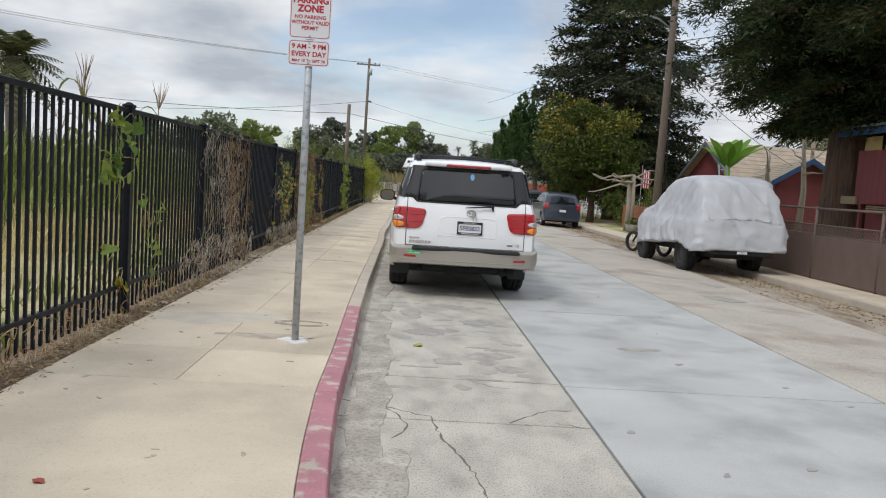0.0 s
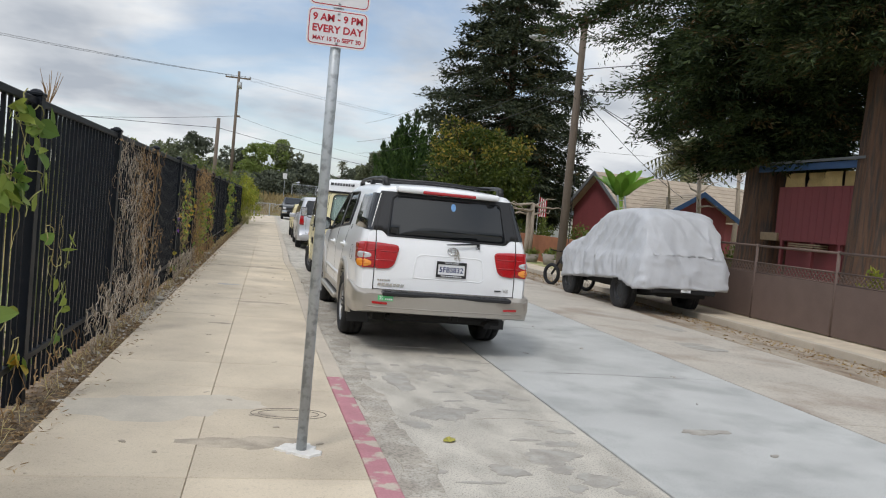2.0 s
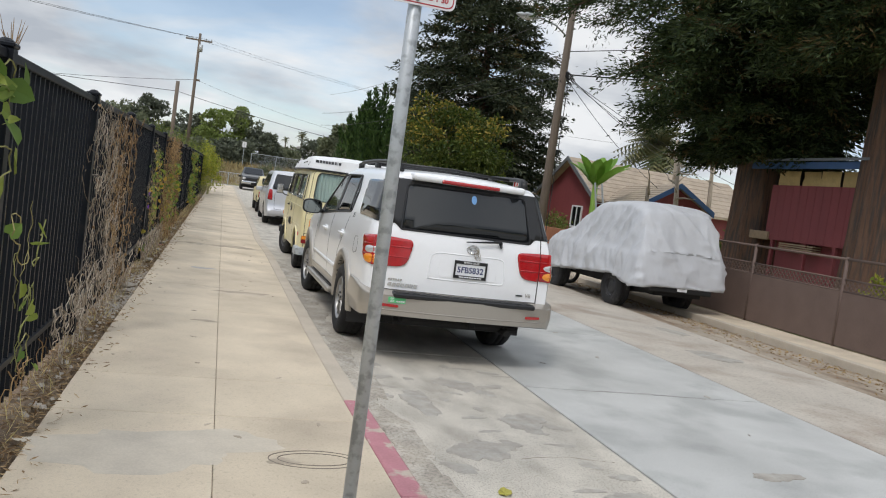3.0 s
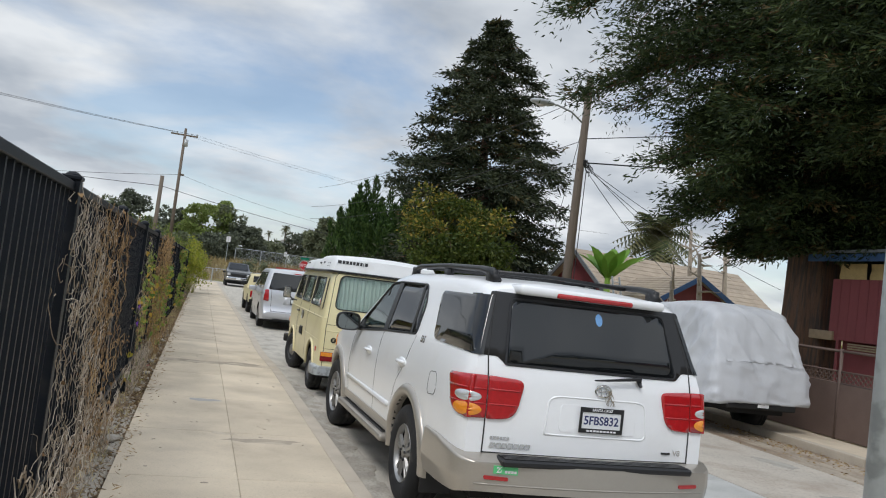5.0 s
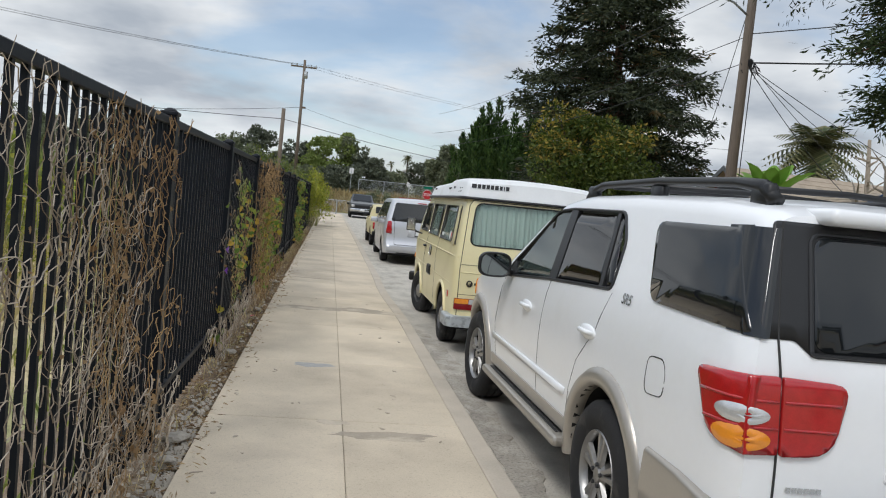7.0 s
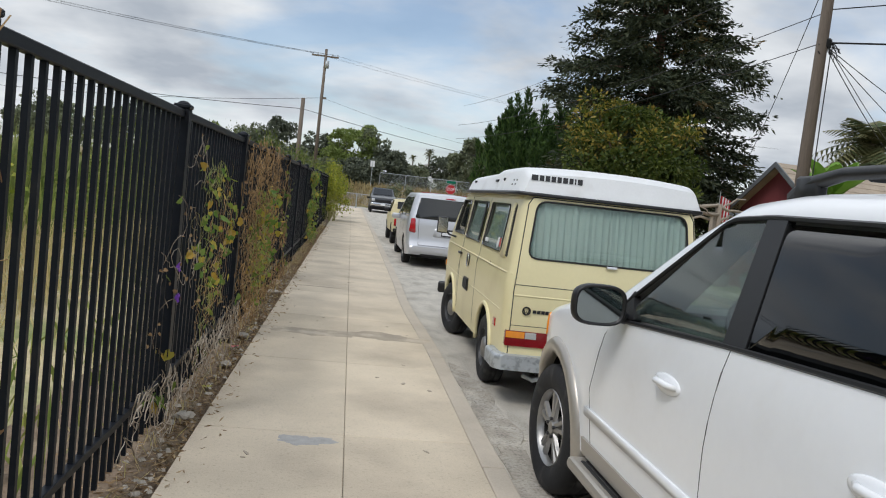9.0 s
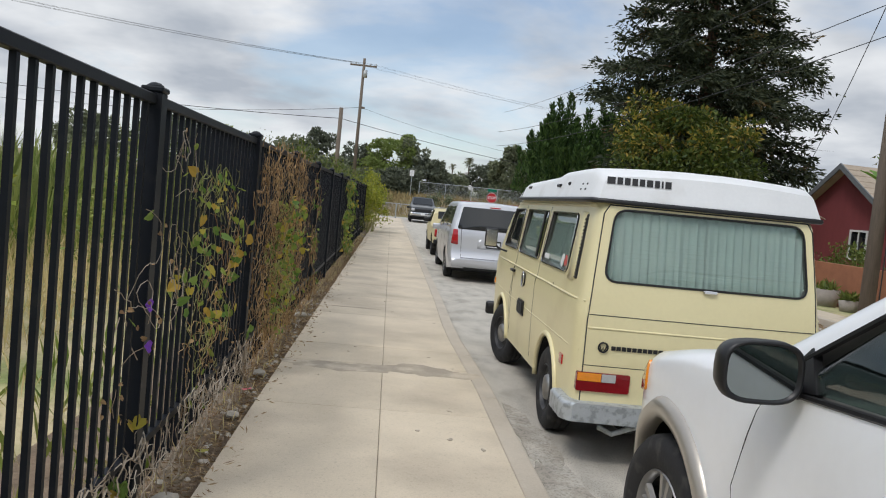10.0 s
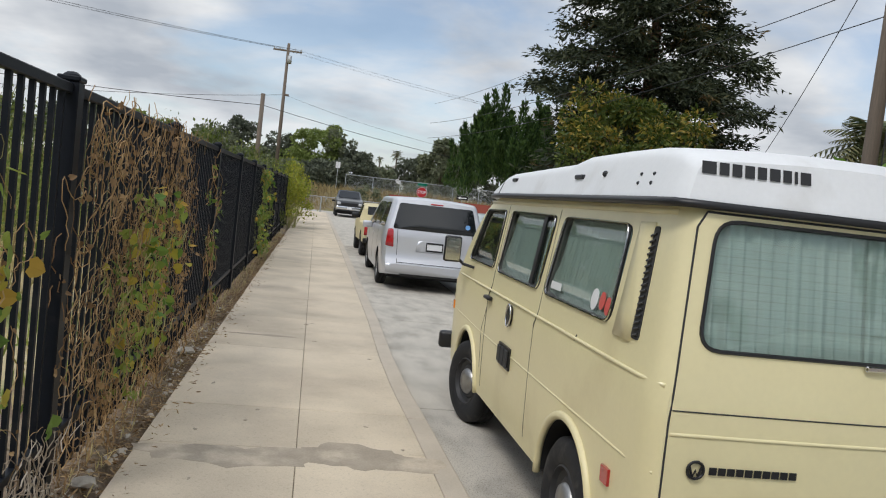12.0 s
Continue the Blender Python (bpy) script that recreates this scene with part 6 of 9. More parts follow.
def build_fence():
    fence = thing("picket_fence", pose(FENCE_X, 0, 0), "black powder-coated steel picket fence along the pavement", "fence")
    posts = range(-4, 16)
    bm = bmesh.new()
    box(bm, -0.044, 0.044, -0.044, 0.044, 0.0, 2.06, 0.004)
    pm = mesh_of(bm, M_BLACK)
    bm = bmesh.new()
    box(bm, -0.050, 0.050, -0.052, 0.052, 2.06, 2.085, 0.006)
    bmesh.ops.create_uvsphere(bm, u_segments=12, v_segments=6, radius=0.043, matrix=Matrix.Translation((0, 0, 2.075)) @ Matrix.Diagonal((1, 1, 0.75, 1)))
    cm = mesh_of(bm, M_BLACK)
    bm = bmesh.new()
    box(bm, -0.011, 0.011, -0.011, 0.011, 0.17, 2.01)
    km = mesh_of(bm, M_BLACK)
    bm = bmesh.new()
    box(bm, -0.022, 0.022, 0.035, PANEL - 0.035, 2.005, 2.05, 0.004)
    tm = mesh_of(bm, M_BLACK)
    bm = bmesh.new()
    box(bm, -0.019, 0.019, 0.035, PANEL - 0.035, 0.385, 0.425, 0.003)
    lm = mesh_of(bm, M_BLACK)
    far = bmesh.new()
    n = 22
    for k in posts:
        y = POST0 + k * PANEL
        post = piece("post", pm, fence, pose(0, y, 0))
        piece("post_cap", cm, post, Matrix())
        if k == posts[-1]:
            break
        piece("top_rail", tm, fence, pose(0, y, 0))
        piece("bottom_rail", lm, fence, pose(0, y, 0))
        for i in range(1, n):
            yy = y + PANEL * i / n
            if -3 <= k < 11:
                piece("picket", km, fence, pose(0, yy, 0))
            else:
                box(far, -0.0125, 0.0125, yy - 0.0125, yy + 0.0125, 0.17, 2.01)
    tagged(part("far_pickets", far, M_BLACK, fence), kind="stuff")


# ---- climbing plants on the fence ----
M_DRYVINE = leaf_mat("dry_grey_vine", (0.52, 0.455, 0.37), (0.25, 0.195, 0.135), 0.9, 0.0)
M_BROWNVINE = leaf_mat("dry_brown_vine", (0.46, 0.31, 0.15), (0.20, 0.12, 0.06), 0.9, 0.0)
M_GREENVINE = leaf_mat("green_vine_stem", (0.24, 0.26, 0.09), (0.36, 0.31, 0.14), 0.8, 0.0)
M_VINELEAF = leaf_mat("vine_leaf", (0.10, 0.20, 0.04), (0.30, 0.36, 0.07), 0.55, 0.35)
M_VINEYELLOW = leaf_mat("yellowing_vine_leaf", (0.38, 0.36, 0.05), (0.50, 0.32, 0.06), 0.6, 0.35)
M_VINEDRY = leaf_mat("withered_leaf", (0.40, 0.27, 0.14), (0.20, 0.12, 0.06), 0.9, 0.2)
M_PURPLE = mat("purple_petal", (0.20, 0.05, 0.48), 0.6, var=0.2, bump=0.0)


def vine(name, y0, y1, z0, z1, count, m, seed, r=0.0045, length=26, leafs=(), label="", curl=0.05, bias=0.0, depth=0.05, step=0.045):
    rr = random.Random(seed)
    v = thing(name, pose(FENCE_X + 0.02, 0, 0), label, "vine")
    vs, fs, spots = [], [], []
    for c in range(count):
        y, z = rr.uniform(y0, y1), z0 + (z1 - z0) * rr.random() ** (1.0 + bias)
        x = rr.uniform(0.0, depth)
        a = rr.uniform(0.9, 2.2)
        w, ph, wave = rr.uniform(-0.5, 0.5), rr.uniform(0, 6), rr.uniform(0.9, 1.9)
        if rr.random() < 0.22:
            a = rr.choice((0.1, 3.0, -0.9, 4.0))
        pts, rad = [], r * rr.uniform(0.6, 1.5)
        for i in range(rr.randint(length // 2, length)):
            pts.append(Vector((x, y, z)))
            w += rr.uniform(-0.85, 0.85)
            w *= 0.85
            a += w * (curl * 15) + (1.57 - a) * 0.05
            ww = math.sin(i * wave + ph) * 0.22
            y += math.cos(a + ww) * step
            z += math.sin(a + ww) * step
            x = min(max(x + rr.uniform(-0.018, 0.018), -0.05), depth + 0.03)
            if z > z1 + 0.05 or z < 0.14 or y < y0 - 0.2 or y > y1 + 0.2:
                break
            spots.append((x, y, z))
        if len(pts) < 3:
            continue
        ref = Vector((1, 0, 0))
        base = len(vs)
        for i, p in enumerate(pts):
            d = (pts[min(i + 1, len(pts) - 1)] - pts[max(i - 1, 0)]).normalized()
            s = d.cross(ref).normalized()
            for t in range(3):
                q = 2.094 * t
                vs.append(p + (ref * math.cos(q) + s * math.sin(q)) * rad)
        for i in range(len(pts) - 1):
            for t in range(3):
                u = (t + 1) % 3
                fs.append((base + 3 * i + t, base + 3 * i + u, base + 3 * i + 3 + u, base + 3 * i + 3 + t))
    tagged(soup("stem_tangle", vs, fs, m, v), kind="stuff")
    for j, (n, size, mm, name2, za, zb) in enumerate(leafs):
        g = np.random.default_rng(seed * 10 + j)
        ok = [s for s in spots if za <= s[2] <= zb]
        if not ok:
            continue
        pick = np.array([ok[i] for i in g.integers(0, len(ok), n)]) + g.normal(0, 0.02, (n, 3)) + (0.02, 0, 0)
        d = g.normal(size=(n, 3)) * (0.6, 1, 0.7) + (0.2, 0, -0.5)
        tagged(heart_leaves(name2, pick, d, size, mm, v, g), kind="stuff")
    return v


def heart_leaves(name, c, d, size, m, parent, g):
    """Six-cornered heart-shaped leaves with a fold down the middle."""
    k = len(c)
    d = d / (np.linalg.norm(d, axis=1, keepdims=True) + 1e-9)
    nrm = g.normal(size=(k, 3)) * 0.5 + (1.0, 0, 0.3)
    s = np.cross(d, nrm)
    s /= np.linalg.norm(s, axis=1, keepdims=True) + 1e-9
    up = np.cross(s, d)
    L = size * g.uniform(0.55, 1.35, (k, 1))
    shape = [(0.0, 0.0, 0.0), (-0.18, 0.30, 0.06), (0.15, 0.52, 0.10), (0.60, 0.36, 0.07), (1.0, 0.0, -0.05), (0.60, -0.36, 0.07), (0.15, -0.52, 0.10), (-0.18, -0.30, 0.06)]
    v = np.stack([c + d * L * a + s * L * b + up * L * e for a, b, e in shape], 1).reshape(-1, 3)
    fs = []
    for i in range(k):
        q = i * 8
        fs += [(q, q + 1, q + 2, q + 3), (q, q + 3, q + 4), (q, q + 4, q + 5), (q, q + 5, q + 6, q + 7)]
    return soup(name, v.tolist(), fs, m, parent)


def build_vines():
    vine("dry_vine", 10.25, 12.2, 0.18, 2.0, 105, M_DRYVINE, 1, 0.0019, 42, [(60, 0.022, M_VINEDRY, "withered_leaf", 0.2, 2.0)], "dry grey leafless vine tangled on the fence", 0.06)
    vine("dry_vine", 11.2, 12.7, 0.18, 2.0, 95, M_BROWNVINE, 2, 0.0019, 28, [(150, 0.026, M_VINEDRY, "withered_leaf", 0.2, 2.0)], "withered brown vine hanging on the fence", 0.06, depth=0.12)
    vine("dry_vine", 17.9, 21.2, 0.18, 2.05, 220, M_BROWNVINE, 3, 0.0022, 34, [(420, 0.032, M_VINEDRY, "withered_leaf", 0.2, 2.05)], "thick withered brown vine covering the fence", 0.06, depth=0.13)
    vine("green_vine", 18.7, 20.2, 0.3, 1.6, 60, M_GREENVINE, 4, 0.0028, 24, [(300, 0.05, M_VINELEAF, "green_leaf", 0.25, 1.6), (90, 0.06, M_VINEYELLOW, "yellow_leaf", 0.25, 1.6)], "green vine growing through withered stems", 0.06, depth=0.15)
    vine("green_vine", 7.2, 7.55, 0.35, 2.02, 9, M_GREENVINE, 5, 0.003, 38, [(44, 0.095, M_VINELEAF, "green_leaf", 0.4, 2.0), (6, 0.08, M_VINEYELLOW, "yellow_leaf", 0.4, 1.0)], "green heart-leaved vine climbing the fence post", 0.05)
    vine("green_vine", 8.0, 8.6, 0.3, 1.3, 8, M_GREENVINE, 15, 0.003, 20, [(9, 0.075, M_VINELEAF, "green_leaf", 0.3, 1.3)], "small green vine climbing the fence", 0.05)
    vine("green_vine", 15.0, 15.9, 0.2, 1.9, 10, M_DRYVINE, 6, 0.0020, 30, [(16, 0.055, M_VINELEAF, "green_leaf", 0.3, 1.9), (6, 0.07, M_VINEYELLOW, "yellow_leaf", 0.25, 0.8), (40, 0.022, M_VINEDRY, "withered_leaf", 0.3, 1.9)], "thin straggling vine with a few yellow leaves", 0.06)
    vine("green_vine", 16.1, 17.6, 0.2, 1.75, 26, M_BROWNVINE, 7, 0.0021, 30, [(34, 0.065, M_VINELEAF, "green_leaf", 0.3, 1.6), (8, 0.06, M_VINEYELLOW, "yellow_leaf", 0.9, 1.6), (50, 0.022, M_VINEDRY, "withered_leaf", 0.3, 1.7)], "half-green vine climbing the fence", 0.06)
    vine("green_vine", 15.9, 17.3, 0.7, 1.75, 34, M_GREENVINE, 16, 0.0018, 26, [(60, 0.04, M_VINELEAF, "green_leaf", 0.7, 1.75), (26, 0.05, M_VINEYELLOW, "yellow_leaf", 0.8, 1.7)], "yellow-green vine tangled through the pickets", 0.08)
    vine("dry_vine", 22.6, 23.3, 0.2, 2.0, 30, M_BROWNVINE, 8, 0.004, 26, [(80, 0.05, M_VINELEAF, "green_leaf", 0.3, 1.9)], "brown and green vine on the fence", 0.06)
    vine("green_vine", 29.2, 31.2, 0.2, 1.95, 60, M_GREENVINE, 9, 0.004, 26, [(420, 0.07, M_VINELEAF, "green_leaf", 0.3, 1.95), (80, 0.07, M_VINEYELLOW, "yellow_leaf", 0.3, 1.95)], "green vine hanging over the fence", 0.06, depth=0.2)
    vine("dry_roots", 9.2, 12.9, 0.16, 0.62, 130, M_DRYVINE, 10, 0.0032, 20, [], "pale dry roots matted along the bottom rail", 0.09, depth=0.14)
    vine("dry_roots", 14.6, 18.0, 0.18, 0.50, 130, M_DRYVINE, 11, 0.0027, 20, [], "pale dry roots matted along the bottom rail", 0.09, depth=0.14)
    vine("dry_roots", 3.0, 9.0, 0.15, 0.40, 90, M_BROWNVINE, 12, 0.003, 12, [], "dry grass stems along the fence foot", 0.07, depth=0.12)
    vine("dry_roots", 18.0, 23.5, 0.16, 0.45, 120, M_BROWNVINE, 13, 0.0035, 16, [], "dry stems matted along the fence foot", 0.09, depth=0.16)
    for i, (y, z) in enumerate(((15.30, 1.12), (15.33, 0.93))):
        f = thing("morning_glory", pose(FENCE_X + 0.06, y, z), "purple trumpet flower on the vine", "flower", "purple flowers")
        bm = bmesh.new()
        c = bm.verts.new((0, 0, 0))
        rim = [bm.verts.new((0.025 + 0.004 * math.sin(5 * a), 0.032 * math.cos(a), 0.032 * math.sin(a))) for a in np.linspace(0, 2 * math.pi, 16)[:-1]]
        for q in range(15):
            bm.faces.new((c, rim[q], rim[(q + 1) % 15]))
        part("petals", bm, M_PURPLE, f, "", True)


# ---- the garden behind the fence ----
M_CORN = leaf_mat("corn_leaf", (0.15, 0.21, 0.045), (0.33, 0.36, 0.12), 0.55, 0.3)
M_TASSEL = leaf_mat("corn_tassel", (0.45, 0.33, 0.20), (0.30, 0.19, 0.12), 0.8, 0.2)
M_WEED = leaf_mat("garden_weeds", (0.14, 0.21, 0.045), (0.36, 0.38, 0.10), 0.6, 0.3)
M_DRYGRASS = leaf_mat("dry_grass", (0.70, 0.57, 0.31), (0.50, 0.43, 0.19), 0.8, 0.3)
M_BUSH = leaf_mat("bush_leaf", (0.07, 0.11, 0.02), (0.19, 0.22, 0.05), 0.55, 0.3)
M_BRIGHTBUSH = leaf_mat("bright_bush_leaf", (0.20, 0.26, 0.03), (0.44, 0.42, 0.06), 0.55, 0.35)


def blade_field(name, n, xr, yr, length, width, m, seed, label, category, lean=0.35):
    r = np.random.default_rng(seed)
    x, y = r.uniform(*xr, n), r.uniform(*yr, n)
    z = np.array([ground_height(a, b) for a, b in zip(x, y)])
    d = r.normal(0, lean, (n, 3)) + (0, 0, 1)
    ob = leaves(name, np.stack([x, y, z], 1), d, length, width, m, rng=r)
    tagged(ob, label, category, kind="stuff")


def corn(x, y, h, seed, label="tall corn stalk with a tassel behind the fence"):
    rr = random.Random(seed)
    c = thing("corn_plant", pose(x, y, 0.08, 0, 0, rr.uniform(0, 360)), label, "corn", "corn plants")
    bm = bmesh.new()
    tube(bm, [(0, 0, 0), (0.01, 0, h * 0.5), (0.0, 0.02, h * 0.86)], [0.014, 0.011, 0.006], 6)
    part("stalk", bm, M_CORN, c)
    for i in range(9):
        a, z0 = i * 2.6 + rr.uniform(-0.3, 0.3), h * (0.25 + 0.07 * i)
        L = rr.uniform(0.32, 0.5)
        bm = bmesh.new()
        rows = []
        for t in np.linspace(0, 1, 7):
            rad = L * (t * 0.85)
            z = z0 + 0.30 * L * math.sin(t * 3.0) * 1.6 - 0.35 * L * t * t
            w = 0.035 * (math.sin(math.pi * (0.12 + 0.88 * t)) + 0.03)
            p = Vector((math.cos(a) * rad, math.sin(a) * rad, z))
            s = Vector((-math.sin(a), math.cos(a), 0)) * w
            rows.append((bm.verts.new(p + s + Vector((0, 0, w * 0.3))), bm.verts.new(p), bm.verts.new(p - s + Vector((0, 0, w * 0.3)))))
        for p, q in zip(rows, rows[1:]):
            bm.faces.new((p[0], p[1], q[1], q[0]))
            bm.faces.new((p[1], p[2], q[2], q[1]))
        part("corn_leaf", bm, M_CORN, c)
    bm = bmesh.new()
    for i in range(11):
        a = i * 2.4
        sp = 0.0 if i == 0 else rr.uniform(0.05, 0.13)
        tube(bm, [(0, 0.02, h * 0.86), (math.cos(a) * sp * 0.5, math.sin(a) * sp * 0.5, h * 0.93), (math.cos(a) * sp, math.sin(a) * sp, h * rr.uniform(0.96, 1.02))], [0.004, 0.005, 0.002], 4)
    part("tassel", bm, M_TASSEL, c, "dry pinkish tassel")


def bush(name, x, y, z0, rx, ry, rz, n, m, seed, label, size=0.09, lean=0.0):
    """Loose leafy mass: arching shoots with leaves along them."""
    g = np.random.default_rng(seed)
    b = thing(name, pose(x, y, z0), label, "bush")
    k = max(24, n // 60)
    vs, fs, C, D = [], [], [], []
    for i in range(k):
        a, e = g.uniform(0, 2 * np.pi), g.uniform(0.15, 1.5)
        tip = np.array([rx * np.cos(a) * np.cos(e), ry * np.sin(a) * np.cos(e), rz * np.sin(e)]) * g.uniform(0.75, 1.15)
        root = np.array([rx * 0.3 * np.cos(a), ry * 0.5 * np.sin(a), 0])
        t = np.linspace(0, 1, 7)[:, None]
        mid = (root + tip) / 2 + (0, 0, rz * 0.3)
        pts = root * (1 - t) ** 2 + mid * 2 * t * (1 - t) + tip * t * t
        q = len(vs)
        for p in pts:
            for w in range(3):
                vs.append((p[0] + 0.008 * math.cos(2.1 * w), p[1] + 0.008 * math.sin(2.1 * w), p[2]))
        for j in range(6):
            for w in range(3):
                fs.append((q + 3 * j + w, q + 3 * j + (w + 1) % 3, q + 3 * j + 3 + (w + 1) % 3, q + 3 * j + 3 + w))
        per = n // k
        tt = g.uniform(0.2, 1.0, per) ** 0.6
        c = root * (1 - tt[:, None]) ** 2 + mid * 2 * (tt * (1 - tt))[:, None] + tip * (tt * tt)[:, None]
        C.append(c + g.normal(0, 0.09, (per, 3)) * min(rx, 1.2))
        D.append(g.normal(size=(per, 3)) + (tip - root) * 0.6)
    tagged(soup("stem_tangle", vs, fs, M_GREENVINE, b), kind="stuff")
    leaves("foliage", np.concatenate(C), np.concatenate(D), size, size * 0.5, m, b, g)
    return b


build_fence()
build_vines()
blade_field("garden_grass", 12000, (-14, -3.3), (-2, 45), 0.20, 0.014, M_DRYGRASS, 31, "dry yellow grass and stubble in the garden", "grass")
blade_field("dry_stubble", 9000, (-9.5, -4.8), (2, 34), 0.62, 0.022, M_DRYGRASS, 36, "tall dry straw standing behind the fence", "grass", 0.3)
blade_field("fence_weeds", 2000, (-4.6, -3.25), (1, 44), 0.26, 0.028, M_WEED, 32, "green weeds growing behind the fence", "weeds")
blade_field("verge_grass", 900, (-3.12, -2.95), (0.5, 42), 0.12, 0.008, M_DRYGRASS, 33, "thin dry grass tufts in the verge", "grass", 0.5)
blade_field("green_crop", 4500, (-11.5, -7.0), (2, 34), 1.1, 0.07, M_WEED, 34, "dense green crop rows in the garden", "crop", 0.3)
blade_field("tall_crop", 5000, (-13, -8.5), (8, 36), 1.9, 0.09, M_CORN, 35, "rows of tall corn at the back of the garden", "crop", 0.22)
corn(-4.45, 9.9, 2.75, 1)
corn(-4.6, 10.2, 2.5, 2)
corn(-3.95, 11.1, 2.55, 3)
for i, (x, y, h) in enumerate(((-5.0, 4.5, 1.9), (-5.2, 6.5, 2.0), (-5.6, 8.5, 1.9), (-6.0, 12.8, 2.2), (-5.4, 15.5, 2.0), (-5.8, 13.8, 2.3))):
    corn(x, y, h, 10 + i, "green corn stalk standing in the garden")
for i, (x, y, z, rx, ry, rz, n, m) in enumerate(((-4.6, 26.5, 0.1, 0.9, 1.9, 2.1, 2600, M_BUSH), (-4.3, 31, 0.1, 0.9, 2.2, 2.5, 3600, M_BUSH), (-4.0, 35.5, 0.1, 0.9, 2.4, 2.4, 3600, M_BUSH), (-3.8, 40, 0.1, 0.9, 2.2, 2.3, 3600, M_BUSH), (-5.4, 22.5, 0.1, 1.0, 1.8, 1.9, 2000, M_WEED), (-6.5, 18.0, 0.1, 1.2, 2.2, 2.0, 2200, M_BRIGHTBUSH), (-7.5, 30.0, 0.1, 1.8, 3.0, 2.6, 2600, M_BUSH), (-6.5, 38.0, 0.1, 1.8, 3.0, 2.9, 2600, M_BUSH))):
    bush("bush", x, y, z, rx, ry, rz, n, m, 50 + i, "leafy green bush spilling over the fence" if x > -5 else "leafy bush growing in the garden")
bush("bush", -3.0, 44.8, 0.1, 1.0, 1.6, 2.4, 4200, M_BRIGHTBUSH, 70, "bright yellow-green bush at the fence's end", 0.11)
bush("bush", -3.3, 48.5, 0.1, 1.2, 2.0, 2.6, 3000, M_BUSH, 71, "leafy green bush beyond the fence's end", 0.10)

# ---- the parking sign ----
M_SIGNWHITE = mat("sign_white", (0.70, 0.70, 0.72), 0.4, var=0.05, scale=6, bump=0.0)
M_SIGNRED = mat("sign_red", (0.42, 0.02, 0.035), 0.45, var=0.06, scale=12, bump=0.0)
M_SIGNGREEN = mat("street_name_green", (0.0, 0.16, 0.10), 0.4, var=0.05, bump=0.0)
M_STOPRED = mat("stop_red", (0.45, 0.02, 0.025), 0.45, var=0.05, bump=0.0)


def sign_plate(parent, name, x, z, w, h, lines, y=-0.03, label=""):
    def sheet(w2, h2, d0, d1, r):
        bm = bmesh.new()
        p = rounded([(-w2 / 2, -h2 / 2), (w2 / 2, -h2 / 2), (w2 / 2, h2 / 2), (-w2 / 2, h2 / 2)], r)
        a = [bm.verts.new((x + u, y - d1, z + v)) for u, v in p]
        b = [bm.verts.new((x + u, y - d0, z + v)) for u, v in p]
        bm.faces.new(a)
        bm.faces.new(list(reversed(b)))
        for i in range(len(a)):
            bm.faces.new((a[i], a[(i + 1) % len(a)], b[(i + 1) % len(a)], b[i]))
        return bm
    plate = part(name, sheet(w, h, 0, 0.003, 0.035), M_SIGNWHITE, parent, label)
    part("border", sheet(w - 0.016, h - 0.016, 0.003, 0.0036, 0.03), M_SIGNRED, plate)
    part("panel", sheet(w - 0.026, h - 0.026, 0.0036, 0.0042, 0.026), M_SIGNWHITE, plate)
    for words, size, dz, wide in lines:
        lettering("lettering", words, size, M_SIGNRED, plate, pose(x, y - 0.0048, z + dz, 90, 0, 0), wide=wide, bold=0.045 if size > 0.055 else 0.028)
    for dz in (h / 2 - 0.022, -h / 2 + 0.022):
        bm = bmesh.new()
        bmesh.ops.create_uvsphere(bm, u_segments=10, v_segments=6, radius=0.008, matrix=Matrix.Translation((x, y - 0.005, z + dz)))
        part("rivet", bm, M_GALV, plate)
    return plate


def build_sign():
    s = thing("parking_sign", pose(-1.40, 6.88, 0.14), "galvanised post with two white parking signs lettered in red", "sign")
    bm = bmesh.new()
    tube(bm, [(0, 0, 0), (0, 0, 3.45)], 0.030, 18)
    part("post", bm, M_GALV, s, "galvanised steel tube post", True)
    sign_plate(s, "permit_sign", 0.0, 2.760, 0.335, 0.500, [("RESIDENTIAL", 0.040, 0.180, 1.0), ("PERMIT", 0.072, 0.122, 1.0), ("PARKING", 0.072, 0.056, 0.95), ("ZONE", 0.076, -0.012, 1.0), ("NO PARKING", 0.042, -0.078, 1.0), ("WITHOUT VALID", 0.042, -0.122, 0.92), ("PERMIT", 0.042, -0.166, 1.0)], -0.034)
    sign_plate(s, "hours_sign", 0.0, 2.396, 0.335, 0.207, [("9 AM - 9 PM", 0.054, 0.050, 1.0), ("EVERY DAY", 0.055, -0.010, 1.0), ("MAY 15 To SEPT 30", 0.032, -0.064, 1.0)], -0.034)
    bm = bmesh.new()
    box(bm, -0.02, 0.02, -0.045, -0.03, 3.0, 3.28, 0.004)
    part("bracket", bm, M_TRIM, s, "dark perforated bracket strip")
    bm = bmesh.new()
    box(bm, -0.03, 0.72, -0.012, 0.012, 3.27, 3.45, 0.004)
    b = part("street_name_blade", bm, M_SIGNGREEN, s, "green street name blade")


build_sign()


